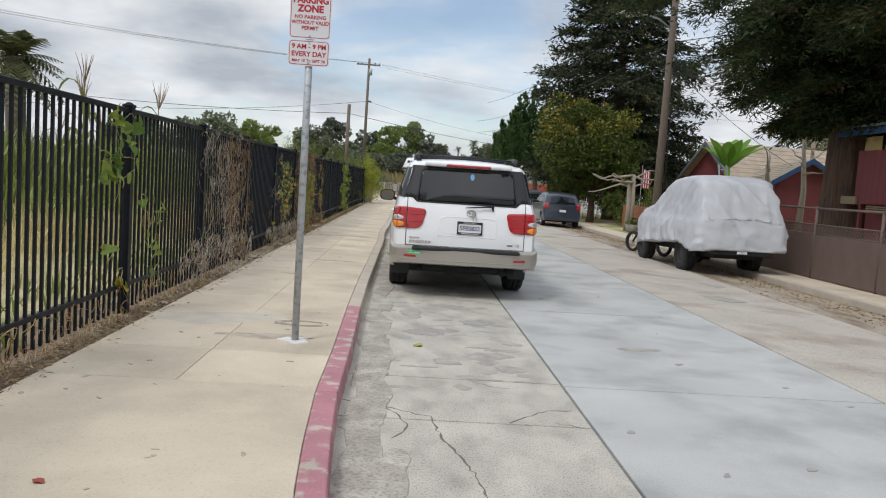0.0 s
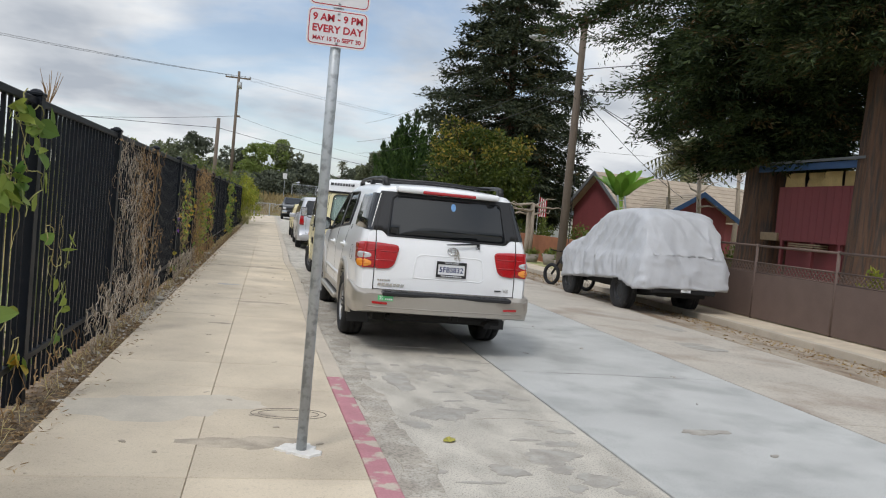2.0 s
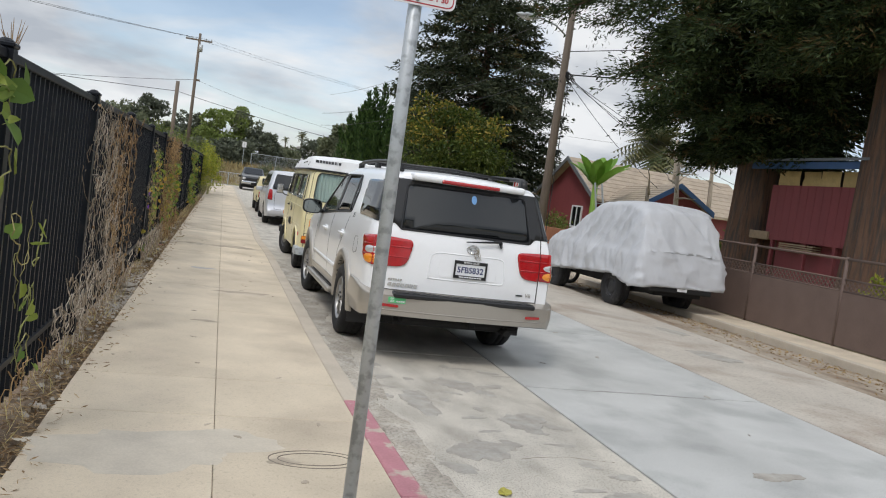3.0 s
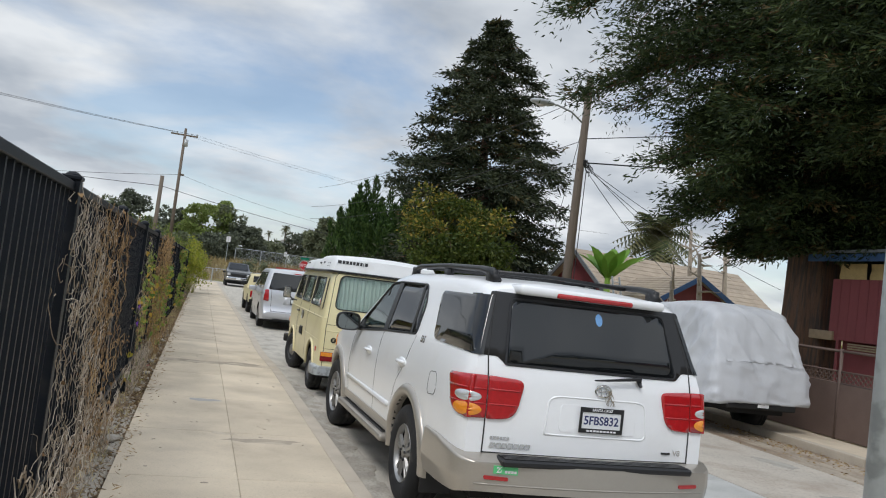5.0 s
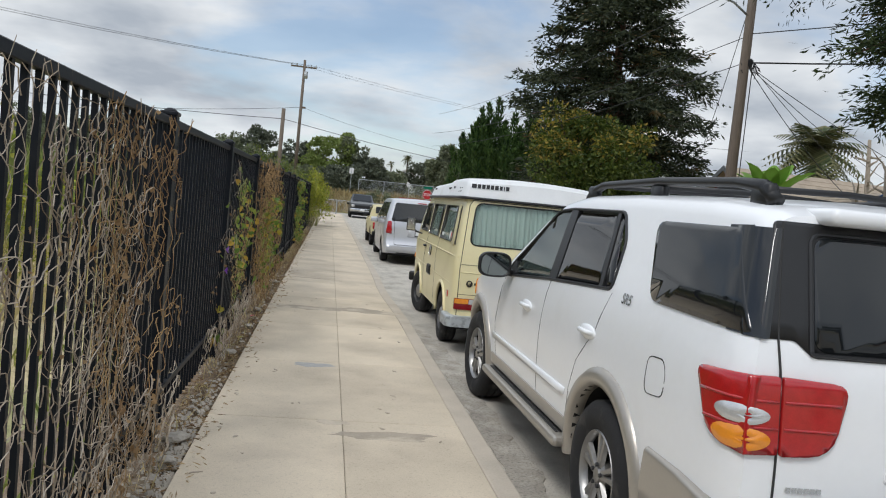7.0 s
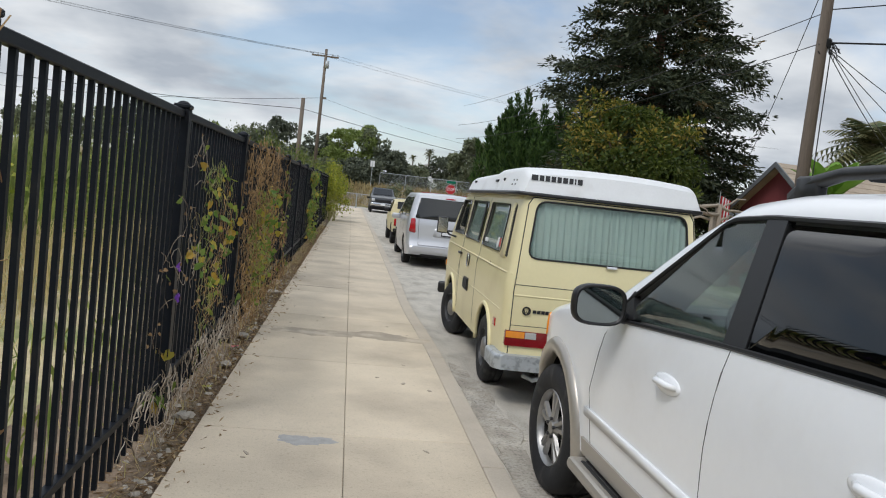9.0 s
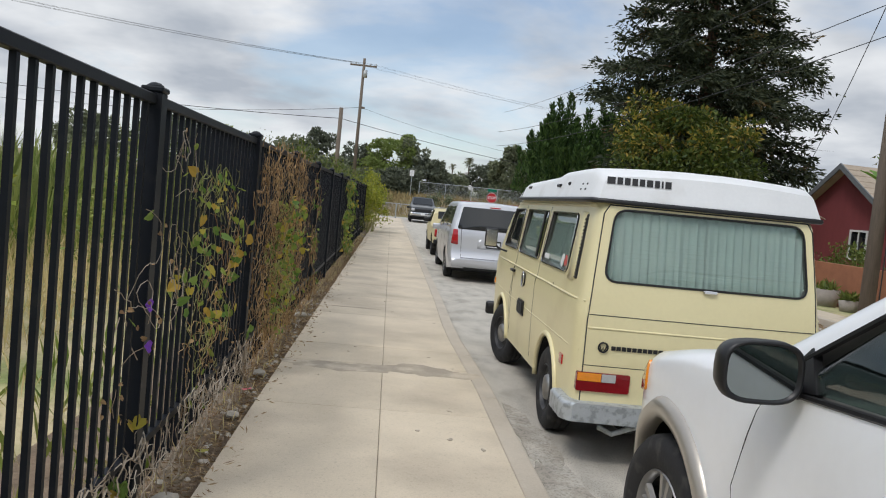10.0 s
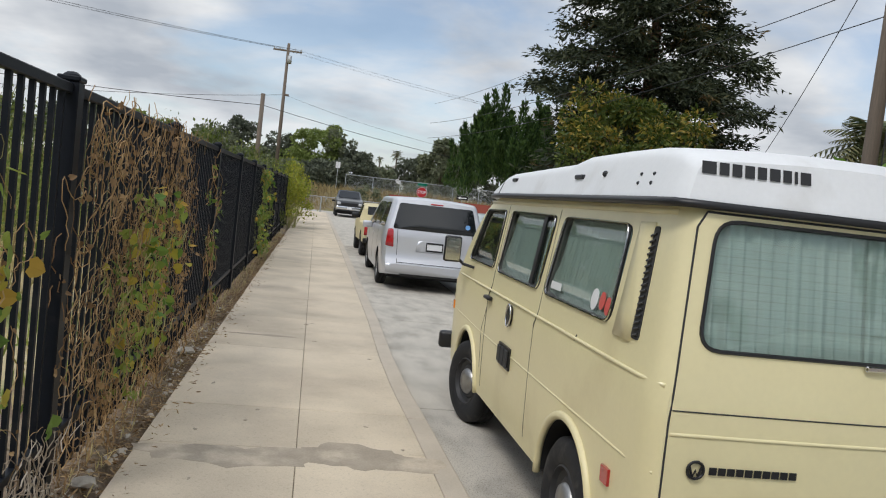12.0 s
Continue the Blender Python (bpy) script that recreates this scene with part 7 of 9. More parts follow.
# ---- trees ----
M_BARK = mat("redwood_bark", (0.15, 0.085, 0.055), 0.95, var=0.4, scale=5, fine=26, bump=0.9, depth=0.03, stretch=(5, 5, 0.45), col2=(0.08, 0.06, 0.05), col2_at=(0.45, 0.6), col2_scale=3)
M_GREYBARK = mat("grey_bark", (0.14, 0.115, 0.09), 0.95, var=0.35, scale=7, fine=40, bump=0.7, depth=0.01, stretch=(4, 4, 0.7))
M_REDWOOD = leaf_mat("redwood_needles", (0.012, 0.027, 0.010), (0.066, 0.092, 0.029), 0.6, 0.2)
M_REDWOODDRY = leaf_mat("dry_needles", (0.11, 0.065, 0.025), (0.075, 0.075, 0.025), 0.7, 0.2)
M_CONIFER = leaf_mat("conifer_needles", (0.014, 0.025, 0.013), (0.060, 0.070, 0.032), 0.6, 0.15)
M_CYPRESS = leaf_mat("cypress_scale_leaf", (0.018, 0.046, 0.012), (0.075, 0.13, 0.028), 0.6, 0.2)
M_ROUND = leaf_mat("broadleaf_leaf", (0.028, 0.058, 0.010), (0.13, 0.155, 0.028), 0.5, 0.3)
M_ROUNDTIP = leaf_mat("bronze_leaf_tip", (0.36, 0.25, 0.05), (0.28, 0.25, 0.04), 0.5, 0.3)
# M_FARGREEN and M_FARDARK are paled and greyed: distance haze put into leaf colour
M_FARGREEN = leaf_mat("far_tree_leaf_hazed", (0.12, 0.145, 0.085), (0.24, 0.26, 0.16), 0.7, 0.2)
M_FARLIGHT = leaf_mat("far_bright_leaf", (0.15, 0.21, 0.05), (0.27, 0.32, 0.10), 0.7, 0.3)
M_FARDARK = leaf_mat("far_dark_leaf_hazed", (0.08, 0.095, 0.07), (0.15, 0.165, 0.11), 0.7, 0.15)
M_PALMLEAF = leaf_mat("palm_frond", (0.07, 0.095, 0.04), (0.20, 0.19, 0.09), 0.5, 0.2)
M_BANANA = leaf_mat("banana_leaf", (0.12, 0.28, 0.03), (0.27, 0.42, 0.08), 0.45, 0.35)


def trunk_mesh(h, r, seed, flutes=9, flare=1.5, sides=36, lean=(0, 0)):
    vs, fs = [], []
    zs = np.concatenate([np.linspace(0, 2, 9), np.linspace(2.6, h, 12)])
    for z in zs:
        rad = r * ((1 - z / h) ** 0.8 * 0.95 + 0.05) * (1 + (flare - 1) * math.exp(-z * 1.3))
        for i in range(sides):
            a = 2 * math.pi * i / sides
            q = rad * (1 + 0.07 * math.sin(flutes * a + seed + 0.25 * z) + 0.05 * noise.noise((math.cos(a) * 2 + seed, math.sin(a) * 2, z * 0.35)))
            vs.append((q * math.cos(a) + lean[0] * z, q * math.sin(a) + lean[1] * z, z))
    for j in range(len(zs) - 1):
        for i in range(sides):
            k = (i + 1) % sides
            fs.append((j * sides + i, j * sides + k, (j + 1) * sides + k, (j + 1) * sides + i))
    return vs, fs


def limb_tree(name, x, y, h, r, base_z, reach, limbs, per, m, seed, label, bark, droop=0.25, rise=0.15, spray=0.30, leaf=(0.22, 0.05), flutes=9, flare=1.5, second=None, z0=0.0, start=0.12, flat=0.45, lean=(0, 0), fluff=0.09, low=1.05):
    """A straight-trunked tree: limbs in whorls, each carrying sprays of needles. reach(z) is the crown's radius at z."""
    g = np.random.default_rng(seed)
    t = thing(name, pose(x, y, z0), label, "tree")
    vs, fs = trunk_mesh(h, r, seed, flutes, flare, lean=lean)
    soup("trunk", vs, fs, bark, t, True)
    bv, bf, C, D, C2, D2 = [], [], [], [], [], []
    for i in range(limbs):
        z = base_z + (h * 0.985 - base_z) * ((i + g.random()) / limbs) ** low
        R = reach(z) * g.uniform(0.62, 1.12)
        if R < 0.15:
            R = 0.15
        a = i * 2.39996 + g.uniform(-0.4, 0.4)
        d = np.array([math.cos(a), math.sin(a), 0.0])
        tt = np.linspace(0, 1, 6)
        pz = z + R * (rise * tt - droop * tt ** 2.2)
        pts = np.stack([d[0] * R * tt + lean[0] * z, d[1] * R * tt + lean[1] * z, pz], 1)
        pts[2:-1, :2] += g.normal(0, 0.05 * R, (3, 2)) * 0.6
        q = len(bv)
        rad = max(0.010, 0.012 * R) * (1.25 - tt)
        side = np.array([-d[1], d[0], 0])
        for p, rr in zip(pts, rad):
            for w in range(4):
                bv.append(tuple(p + side * math.cos(w * 1.571) * rr + np.array([0, 0, 1]) * math.sin(w * 1.571) * rr))
        for j in range(5):
            for w in range(4):
                bf.append((q + 4 * j + w, q + 4 * j + (w + 1) % 4, q + 4 * j + 4 + (w + 1) % 4, q + 4 * j + 4 + w))
        n = int(per * (0.25 + R / 3.0))
        # sprays: side twigs off the limb, each a fan of needles
        tw = max(3, n // 26)
        for k in range(tw):
            u = start + (1 - start) * g.random() ** 0.75
            b = np.array([np.interp(u, tt, pts[:, c]) for c in range(3)])
            sgn = 1 if k % 2 else -1
            fwd = d * g.uniform(0.3, 1.0) + side * sgn * g.uniform(0.2, 1.0) + np.array([0, 0, g.uniform(-0.5, 0.2)])
            fwd /= np.linalg.norm(fwd)
            L = spray * R ** 0.6 * g.uniform(0.6, 1.3) * (1.25 - 0.5 * u)
            mcount = n // tw
            s = g.random(mcount)
            c = b + fwd * (L * s)[:, None] + g.normal(0, fluff * (1 + L), (mcount, 3)) * (1, 1, flat)
            dd = fwd + g.normal(0, 0.55, (mcount, 3)) * (1, 1, 0.7) + (0, 0, -0.15)
            if second and g.random() < second[1]:
                C2.append(c), D2.append(dd)
            else:
                C.append(c), D.append(dd)
    tagged(soup("branchwork", bv, bf, bark, t), kind="stuff")
    leaves("crown", np.concatenate(C), np.concatenate(D), leaf[0], leaf[1], m, t, g)
    if C2:
        leaves("dry_foliage", np.concatenate(C2), np.concatenate(D2), leaf[0], leaf[1], second[0], t, g)
    return t


def clump_tree(name, x, y, z0, h, r, clumps, per, m, seed, label, size=0.14, trunk_h=None, squash=0.85, tip=None, bark=None, gap=0.35, width=0.5, tr=0.16):
    """A broad-leaved tree: forked limbs to leaf clumps on an uneven crown."""
    g = np.random.default_rng(seed)
    t = thing(name, pose(x, y, z0), label, "tree")
    th = h * 0.35 if trunk_h is None else trunk_h
    bm = bmesh.new()
    tube(bm, [(0, 0, -0.1), (0.05, 0.02, th * 0.5), (0, 0, th)], [tr * 1.4, tr, tr * 0.85], 9)
    part("trunk", bm, bark or M_GREYBARK, t, "", True)
    bm = bmesh.new()
    C, D = [], []
    TC, TD = [], []
    rz = (h - th) * 0.5 * squash
    cz = h - rz
    for i in range(clumps):
        v = g.normal(size=3)
        v /= np.linalg.norm(v)
        q = g.uniform(0.45, 1.0) ** 0.6
        lump = 1 + gap * noise.noise((v[0] * 1.7 + seed, v[1] * 1.7, v[2] * 1.7))
        c = np.array([v[0] * r * q * lump, v[1] * r * q * lump, cz + v[2] * rz * q * lump])
        cr = r * g.uniform(0.14, 0.26)
        if i % 3 == 0:
            mid = Vector((c[0] * 0.4, c[1] * 0.4, th + (c[2] - th) * 0.45))
            tube(bm, [(0, 0, th * 0.9), mid, c], [tr * 0.45, tr * 0.25, 0.012], 5)
        n = per
        u = g.normal(size=(n, 3))
        u /= np.linalg.norm(u, axis=1, keepdims=True)
        pts = c + u * cr * g.uniform(0.3, 1.0, (n, 1)) ** 0.5 * (1, 1, 0.8)
        dd = u + g.normal(0, 0.5, (n, 3)) + (0, 0, -0.3)
        if tip and v[2] > 0.1 and q > 0.75:
            k = int(n * tip[1])
            TC.append(pts[:k]), TD.append(dd[:k])
            pts, dd = pts[k:], dd[k:]
        C.append(pts), D.append(dd)
    tagged(part("branchwork", bm, bark or M_GREYBARK, t), kind="stuff")
    leaves("crown", np.concatenate(C), np.concatenate(D), size, size * width, m, t, g)
    if TC:
        leaves("young_leaves", np.concatenate(TC), np.concatenate(TD), size, size * width, tip[0], t, g)
    return t


def redwood_reach(z):
    return float(np.interp(z, [3.5, 4.5, 6.0, 8.0, 10.0, 13, 20, 26], [1.1, 2.2, 3.7, 5.2, 5.8, 5.6, 3.4, 0.4]))


limb_tree("redwood", 11.15, 20.5, 26, 0.64, 3.9, redwood_reach, 250, 1250, M_REDWOOD, 11, "tall redwood with fluted red-brown trunk and drooping limbs", M_BARK, 0.36, 0.10, 0.50, (0.18, 0.042), 11, 1.35, (M_REDWOODDRY, 0.07), start=0.06, flat=0.5, fluff=0.06, low=1.9)
limb_tree("redwood", 10.9, 16.3, 27, 0.58, 5.7, lambda z: redwood_reach(z - 0.2) * 0.78, 190, 950, M_REDWOOD, 12, "tall redwood with fluted red-brown trunk beside the red shed", M_BARK, 0.28, 0.10, 0.50, (0.16, 0.034), 10, 1.35, (M_REDWOODDRY, 0.09), start=0.06, flat=0.5, fluff=0.06, low=1.9)


def conifer_reach(z):
    return float(np.interp(z, [1.5, 3, 5, 7.5, 10, 13, 15.5, 17.3], [2.6, 4.2, 4.7, 4.6, 3.7, 2.4, 1.1, 0.15]))


limb_tree("conifer", 11.4, 45.5, 17.3, 0.40, 1.6, conifer_reach, 130, 600, M_CONIFER, 13, "dark dense conifer rising behind the smaller trees", M_BARK, 0.22, 0.12, 0.6, (0.30, 0.085), 7, 1.2, (M_REDWOODDRY, 0.05), start=0.15, flat=0.3)
clump_tree("round_tree", 8.75, 39.3, 0.0, 6.45, 2.6, 95, 230, M_ROUND, 14, "round-crowned broadleaf tree with bronze young leaves", 0.20, 1.7, 1.05, (M_ROUNDTIP, 0.34), M_BARK, 0.75)


def build_cypress(x, y, seed, h, r, n, label):
    """Flame-tipped juniper: many upright twisted plumes."""
    g = np.random.default_rng(seed)
    t = thing("juniper_tree", pose(x, y, 0), label, "tree")
    bm = bmesh.new()
    tube(bm, [(0, 0, -0.1), (0.1, 0, 1.2), (0, 0.1, 2.6)], [0.28, 0.22, 0.14], 8)
    part("trunk", bm, M_GREYBARK, t, "", True)
    C, D = [], []
    for i in range(n):
        a, q = g.uniform(0, 2 * np.pi), math.sqrt(g.random())
        bx, by = r * q * math.cos(a), r * q * math.sin(a)
        top = h * (1 - 0.42 * q ** 1.6) * g.uniform(0.82, 1.05)
        bot = max(0.5, top - g.uniform(1.6, 3.2) - 1.5 * (1 - q))
        k = 420
        s = g.random(k)
        tw = 0.28 * np.sin(3.0 * s + a)
        rad = (0.42 * (1 - s) ** 0.8 + 0.03) * g.uniform(0.3, 1.0, k)
        th = g.uniform(0, 2 * np.pi, k)
        pts = np.stack([bx + bx * 0.12 * s + tw * math.cos(a) + rad * np.cos(th), by + by * 0.12 * s + tw * math.sin(a) + rad * np.sin(th), bot + (top - bot) * s], 1)
        C.append(pts)
        D.append(np.stack([np.cos(th) * 0.5, np.sin(th) * 0.5, np.ones(k)], 1) + g.normal(0, 0.25, (k, 3)))
    leaves("crown", np.concatenate(C), np.concatenate(D), 0.34, 0.10, M_CYPRESS, t, g)


build_cypress(9.2, 60.5, 15, 9.3, 3.4, 75, "dark green juniper with twisted flame-like tips")

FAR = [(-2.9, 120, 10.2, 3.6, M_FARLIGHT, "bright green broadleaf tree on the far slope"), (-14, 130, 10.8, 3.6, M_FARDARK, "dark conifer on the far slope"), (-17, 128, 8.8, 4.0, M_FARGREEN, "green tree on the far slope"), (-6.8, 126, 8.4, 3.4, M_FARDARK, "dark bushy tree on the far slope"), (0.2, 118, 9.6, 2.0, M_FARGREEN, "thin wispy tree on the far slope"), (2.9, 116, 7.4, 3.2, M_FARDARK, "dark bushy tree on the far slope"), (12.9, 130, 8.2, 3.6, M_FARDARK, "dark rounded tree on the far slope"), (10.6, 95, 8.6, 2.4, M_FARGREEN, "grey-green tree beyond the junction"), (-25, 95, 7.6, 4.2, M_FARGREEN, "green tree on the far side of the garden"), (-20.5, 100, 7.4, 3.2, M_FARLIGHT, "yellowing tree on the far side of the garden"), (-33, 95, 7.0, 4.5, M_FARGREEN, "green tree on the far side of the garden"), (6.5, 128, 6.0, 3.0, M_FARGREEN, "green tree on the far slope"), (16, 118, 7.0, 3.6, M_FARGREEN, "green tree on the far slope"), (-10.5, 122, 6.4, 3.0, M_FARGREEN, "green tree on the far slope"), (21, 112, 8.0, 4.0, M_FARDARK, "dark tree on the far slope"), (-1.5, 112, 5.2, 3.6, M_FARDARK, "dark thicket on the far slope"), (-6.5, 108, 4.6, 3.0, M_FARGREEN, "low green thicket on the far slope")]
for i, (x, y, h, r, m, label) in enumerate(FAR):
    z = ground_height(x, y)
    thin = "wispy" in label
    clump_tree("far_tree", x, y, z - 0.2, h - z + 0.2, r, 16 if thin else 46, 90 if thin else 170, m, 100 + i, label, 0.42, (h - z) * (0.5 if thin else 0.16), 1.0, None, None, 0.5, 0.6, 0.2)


def fan_palm(x, y, z0, h, r, seed, label, n=34, fat=0.16, feather=False):
    g = random.Random(seed)
    t = thing("palm_tree", pose(x, y, z0), label, "palm")
    bm = bmesh.new()
    tube(bm, [(0, 0, 0), (0.05, 0, h * 0.5), (0, 0, h)], [fat * 1.2, fat, fat], 9)
    part("trunk", bm, M_GREYBARK, t, "", True)
    for i in range(n):
        a, e = i * 2.4 + g.uniform(-0.3, 0.3), g.uniform(-0.9, 1.25)
        L = r * g.uniform(0.8, 1.1)
        bm = bmesh.new()
        pts = []
        for q in np.linspace(0, 1, 7):
            pts.append(Vector((math.cos(a) * math.cos(e) * L * q, math.sin(a) * math.cos(e) * L * q, h + math.sin(e) * L * q - 0.45 * L * q * q)))
        for j in range(6):
            p, d = pts[j + 1], (pts[j + 1] - pts[j]).normalized()
            s = d.cross(Vector((0, 0, 1)))
            s = s.normalized() if s.length > 0.01 else Vector((1, 0, 0))
            for sg in (-1, 1):
                for o in (0.0, 0.5):
                    b = pts[j].lerp(p, o)
                    w = L * 0.33 * math.sin(math.pi * min(0.97, 0.2 + 0.8 * (j + o) / 6))
                    bm.faces.new([bm.verts.new(b), bm.verts.new(b + d * L * 0.06), bm.verts.new(b + s * sg * w + d * w * 0.5 - Vector((0, 0, w * 0.35)))])
        tube(bm, pts, [0.03 * r / 2, 0.02 * r / 2, 0.015, 0.01, 0.01, 0.008, 0.006], 4)
        part("frond", bm, M_PALMLEAF, t)
    return t


fan_palm(11.3, 150, 2.0, 7.4, 1.5, 1, "tall slender palm far down the hill", 26, 0.14)
fan_palm(8.4, 150, 2.0, 6.2, 1.0, 2, "small slender palm far down the hill", 20, 0.12)
fan_palm(24.8, 48.5, 0.0, 7.0, 2.9, 3, "feathery palm with dry hanging fronds behind the houses", 60, 0.35)
fan_palm(-13.1, 25.5, 0.0, 4.6, 1.7, 4, "shaggy palm at the back of the garden", 44, 0.3)

# ---- poles and wires ----
M_WIRE = mat("black_cable", (0.02, 0.02, 0.022), 0.6, var=0.1, bump=0.0)
M_LAMP = mat("lamp_grey", (0.40, 0.42, 0.43), 0.45, metal=0.4, var=0.1, bump=0.05)


def wire(a, b, sag, r=0.012):
    a, b = Vector(a), Vector(b)
    ob = mesh_ob("overhead_wire", tube(bmesh.new(), [a.lerp(b, t) - Vector((0, 0, sag * 4 * t * (1 - t))) for t in np.linspace(0, 1, 15)], r, 5), M_WIRE)
    return tagged(ob, "thin black overhead wire between poles", "wire", "overhead wires")


def build_lamp_pole():
    x, y = 8.32, 27.6
    p = thing("street_lamp", pose(x, y, 0.0), "weathered wooden pole with a cobra-head street lamp", "street lamp")
    bm = bmesh.new()
    tube(bm, [(0, 0, -0.1), (0.02, 0, 4), (0.05, 0, 8.9)], [0.16, 0.14, 0.11], 14)
    part("pole", bm, M_POLEWOOD, p, "", True)
    bm = bmesh.new()
    tube(bm, [(0, 0, 7.45), (-0.5, -0.05, 7.75), (-1.0, -0.1, 7.85), (-1.25, -0.12, 7.86)], 0.03, 8)
    arm = part("lamp_arm", bm, M_LAMP, p, "grey bracket arm", True)
    bm = bmesh.new()
    bmesh.ops.create_uvsphere(bm, u_segments=18, v_segments=10, radius=1, matrix=pose(-1.55, -0.15, 7.84) @ Matrix.Diagonal((0.42, 0.16, 0.10, 1)))
    part("lamp_head", bm, M_LAMP, arm, "grey cobra-head lamp", True)
    bm = bmesh.new()
    bmesh.ops.create_uvsphere(bm, u_segments=12, v_segments=8, radius=1, matrix=pose(-1.6, -0.15, 7.78) @ Matrix.Diagonal((0.2, 0.11, 0.08, 1)))
    part("lamp_lens", bm, M_CLEAR, arm, "", True)
    bm = bmesh.new()
    box(bm, -0.03, 0.22, -0.12, 0.05, 6.1, 6.35, 0.04)
    for i in range(7):
        rr = random.Random(i)
        q = [(0.15 + rr.uniform(-0.1, 0.15), -0.05, 6.25)]
        for j in range(5):
            q.append((q[-1][0] + rr.uniform(-0.12, 0.12), -0.05 + rr.uniform(-0.1, 0.1), q[-1][2] + rr.uniform(-0.2, 0.12)))
        tube(bm, q, 0.012, 4)
    part("cable_splice", bm, M_WIRE, p, "black tangle of cable splices")
    bm = bmesh.new()
    tube(bm, [(0.05, 0, 8.4), (0.35, 0, 8.3)], 0.02, 6)
    tube(bm, [(0.18, -0.12, 0.5), (0.2, -0.12, 6)], 0.014, 5)
    part("conduit", bm, M_WIRE, p)
    top = Vector((x, y, 0))
    wire(top + Vector((0.1, 0, 6.25)), (32, 24, 10.0), 0.5, 0.022)
    wire(top + Vector((0.05, 0, 7.0)), (32, 23.5, 12.0), 0.2, 0.014)
    for i, (dz, e) in enumerate(((6.2, (22, 34, 3.6)), (6.2, (24, 40, 4.2)), (6.3, (26, 46, 5.0)), (6.2, (16, 33, 3.2)), (8.3, (13.3, 40, 4.0)))):
        wire(top + Vector((0.1, 0, dz)), e, 0.25, 0.011)
    for i, (dz, e) in enumerate(((6.9, (4.5, 62, 6.6)), (6.2, (5.0, 66, 6.0)), (8.3, (6.5, 75, 9.5)))):
        wire(top + Vector((-0.05, 0, dz)), e, 0.5, 0.011)


def build_left_poles():
    p = thing("utility_pole", pose(-5.9, 87.3, 1.6), "tall wooden utility pole with a crossarm", "pole")
    bm = bmesh.new()
    tube(bm, [(0, 0, -0.5), (0.05, 0, 13.1)], [0.19, 0.13], 12)
    part("pole", bm, M_POLEWOOD, p, "", True)
    bm = bmesh.new()
    box(bm, -1.3, 1.3, -0.06, 0.06, 12.35, 12.5, 0.01)
    arm = part("crossarm", bm, M_POLEWOOD, p)
    for x in (-1.2, -0.7, 0.7, 1.2):
        bm = bmesh.new()
        cyl(bm, (x, 0, 12.6), (0, 0, 1), 0.05, 0.2, 8)
        part("insulator", bm, M_LAMP, arm, "grey insulator")
    bm = bmesh.new()
    cyl(bm, (0.25, -0.25, 11.6), (0, 0, 1), 0.2, 0.7, 14)
    part("transformer", bm, M_LAMP, p, "grey can transformer", True)
    bm = bmesh.new()
    box(bm, -0.1, 0.5, -0.05, 0.05, 8.3, 8.5, 0.01)
    part("bracket", bm, M_POLEWOOD, p)
    for dx in (-1.2, -0.7, 0.7, 1.2):
        wire((-5.9 + dx, 87.3, 14.2), (-52 + dx, 55, 14.0), 0.9, 0.009)
        wire((-5.9 + dx, 87.3, 14.2), (60 + dx, 120, 14.5), 1.4, 0.006)
    wire((-5.7, 87.3, 10.0), (24, 74, 5.5), 1.2, 0.011)
    wire((-5.9, 87.3, 10.0), (-40, 75, 6.5), 0.8, 0.018)
    q = thing("utility_pole", pose(-6.45, 70.6, 0.1), "short bare wooden pole beside the corner", "pole")
    bm = bmesh.new()
    tube(bm, [(0, 0, -0.3), (0.05, 0, 7.9)], [0.18, 0.15], 12)
    part("pole", bm, M_POLEWOOD, q, "", True)
    wire((-6.4, 70.6, 7.2), (-50, 60, 8.0), 0.9, 0.022)
    wire((-6.4, 70.6, 7.2), (30, 82, 5.0), 0.9, 0.02)


build_lamp_pole()
build_left_poles()

# ---- the covered off-road car and the motorcycle beside it ----
M_COVER = mat("silver_grey_car_cover", (0.50, 0.51, 0.53), 0.55, var=0.10, scale=4, fine=120, bump=0.2)


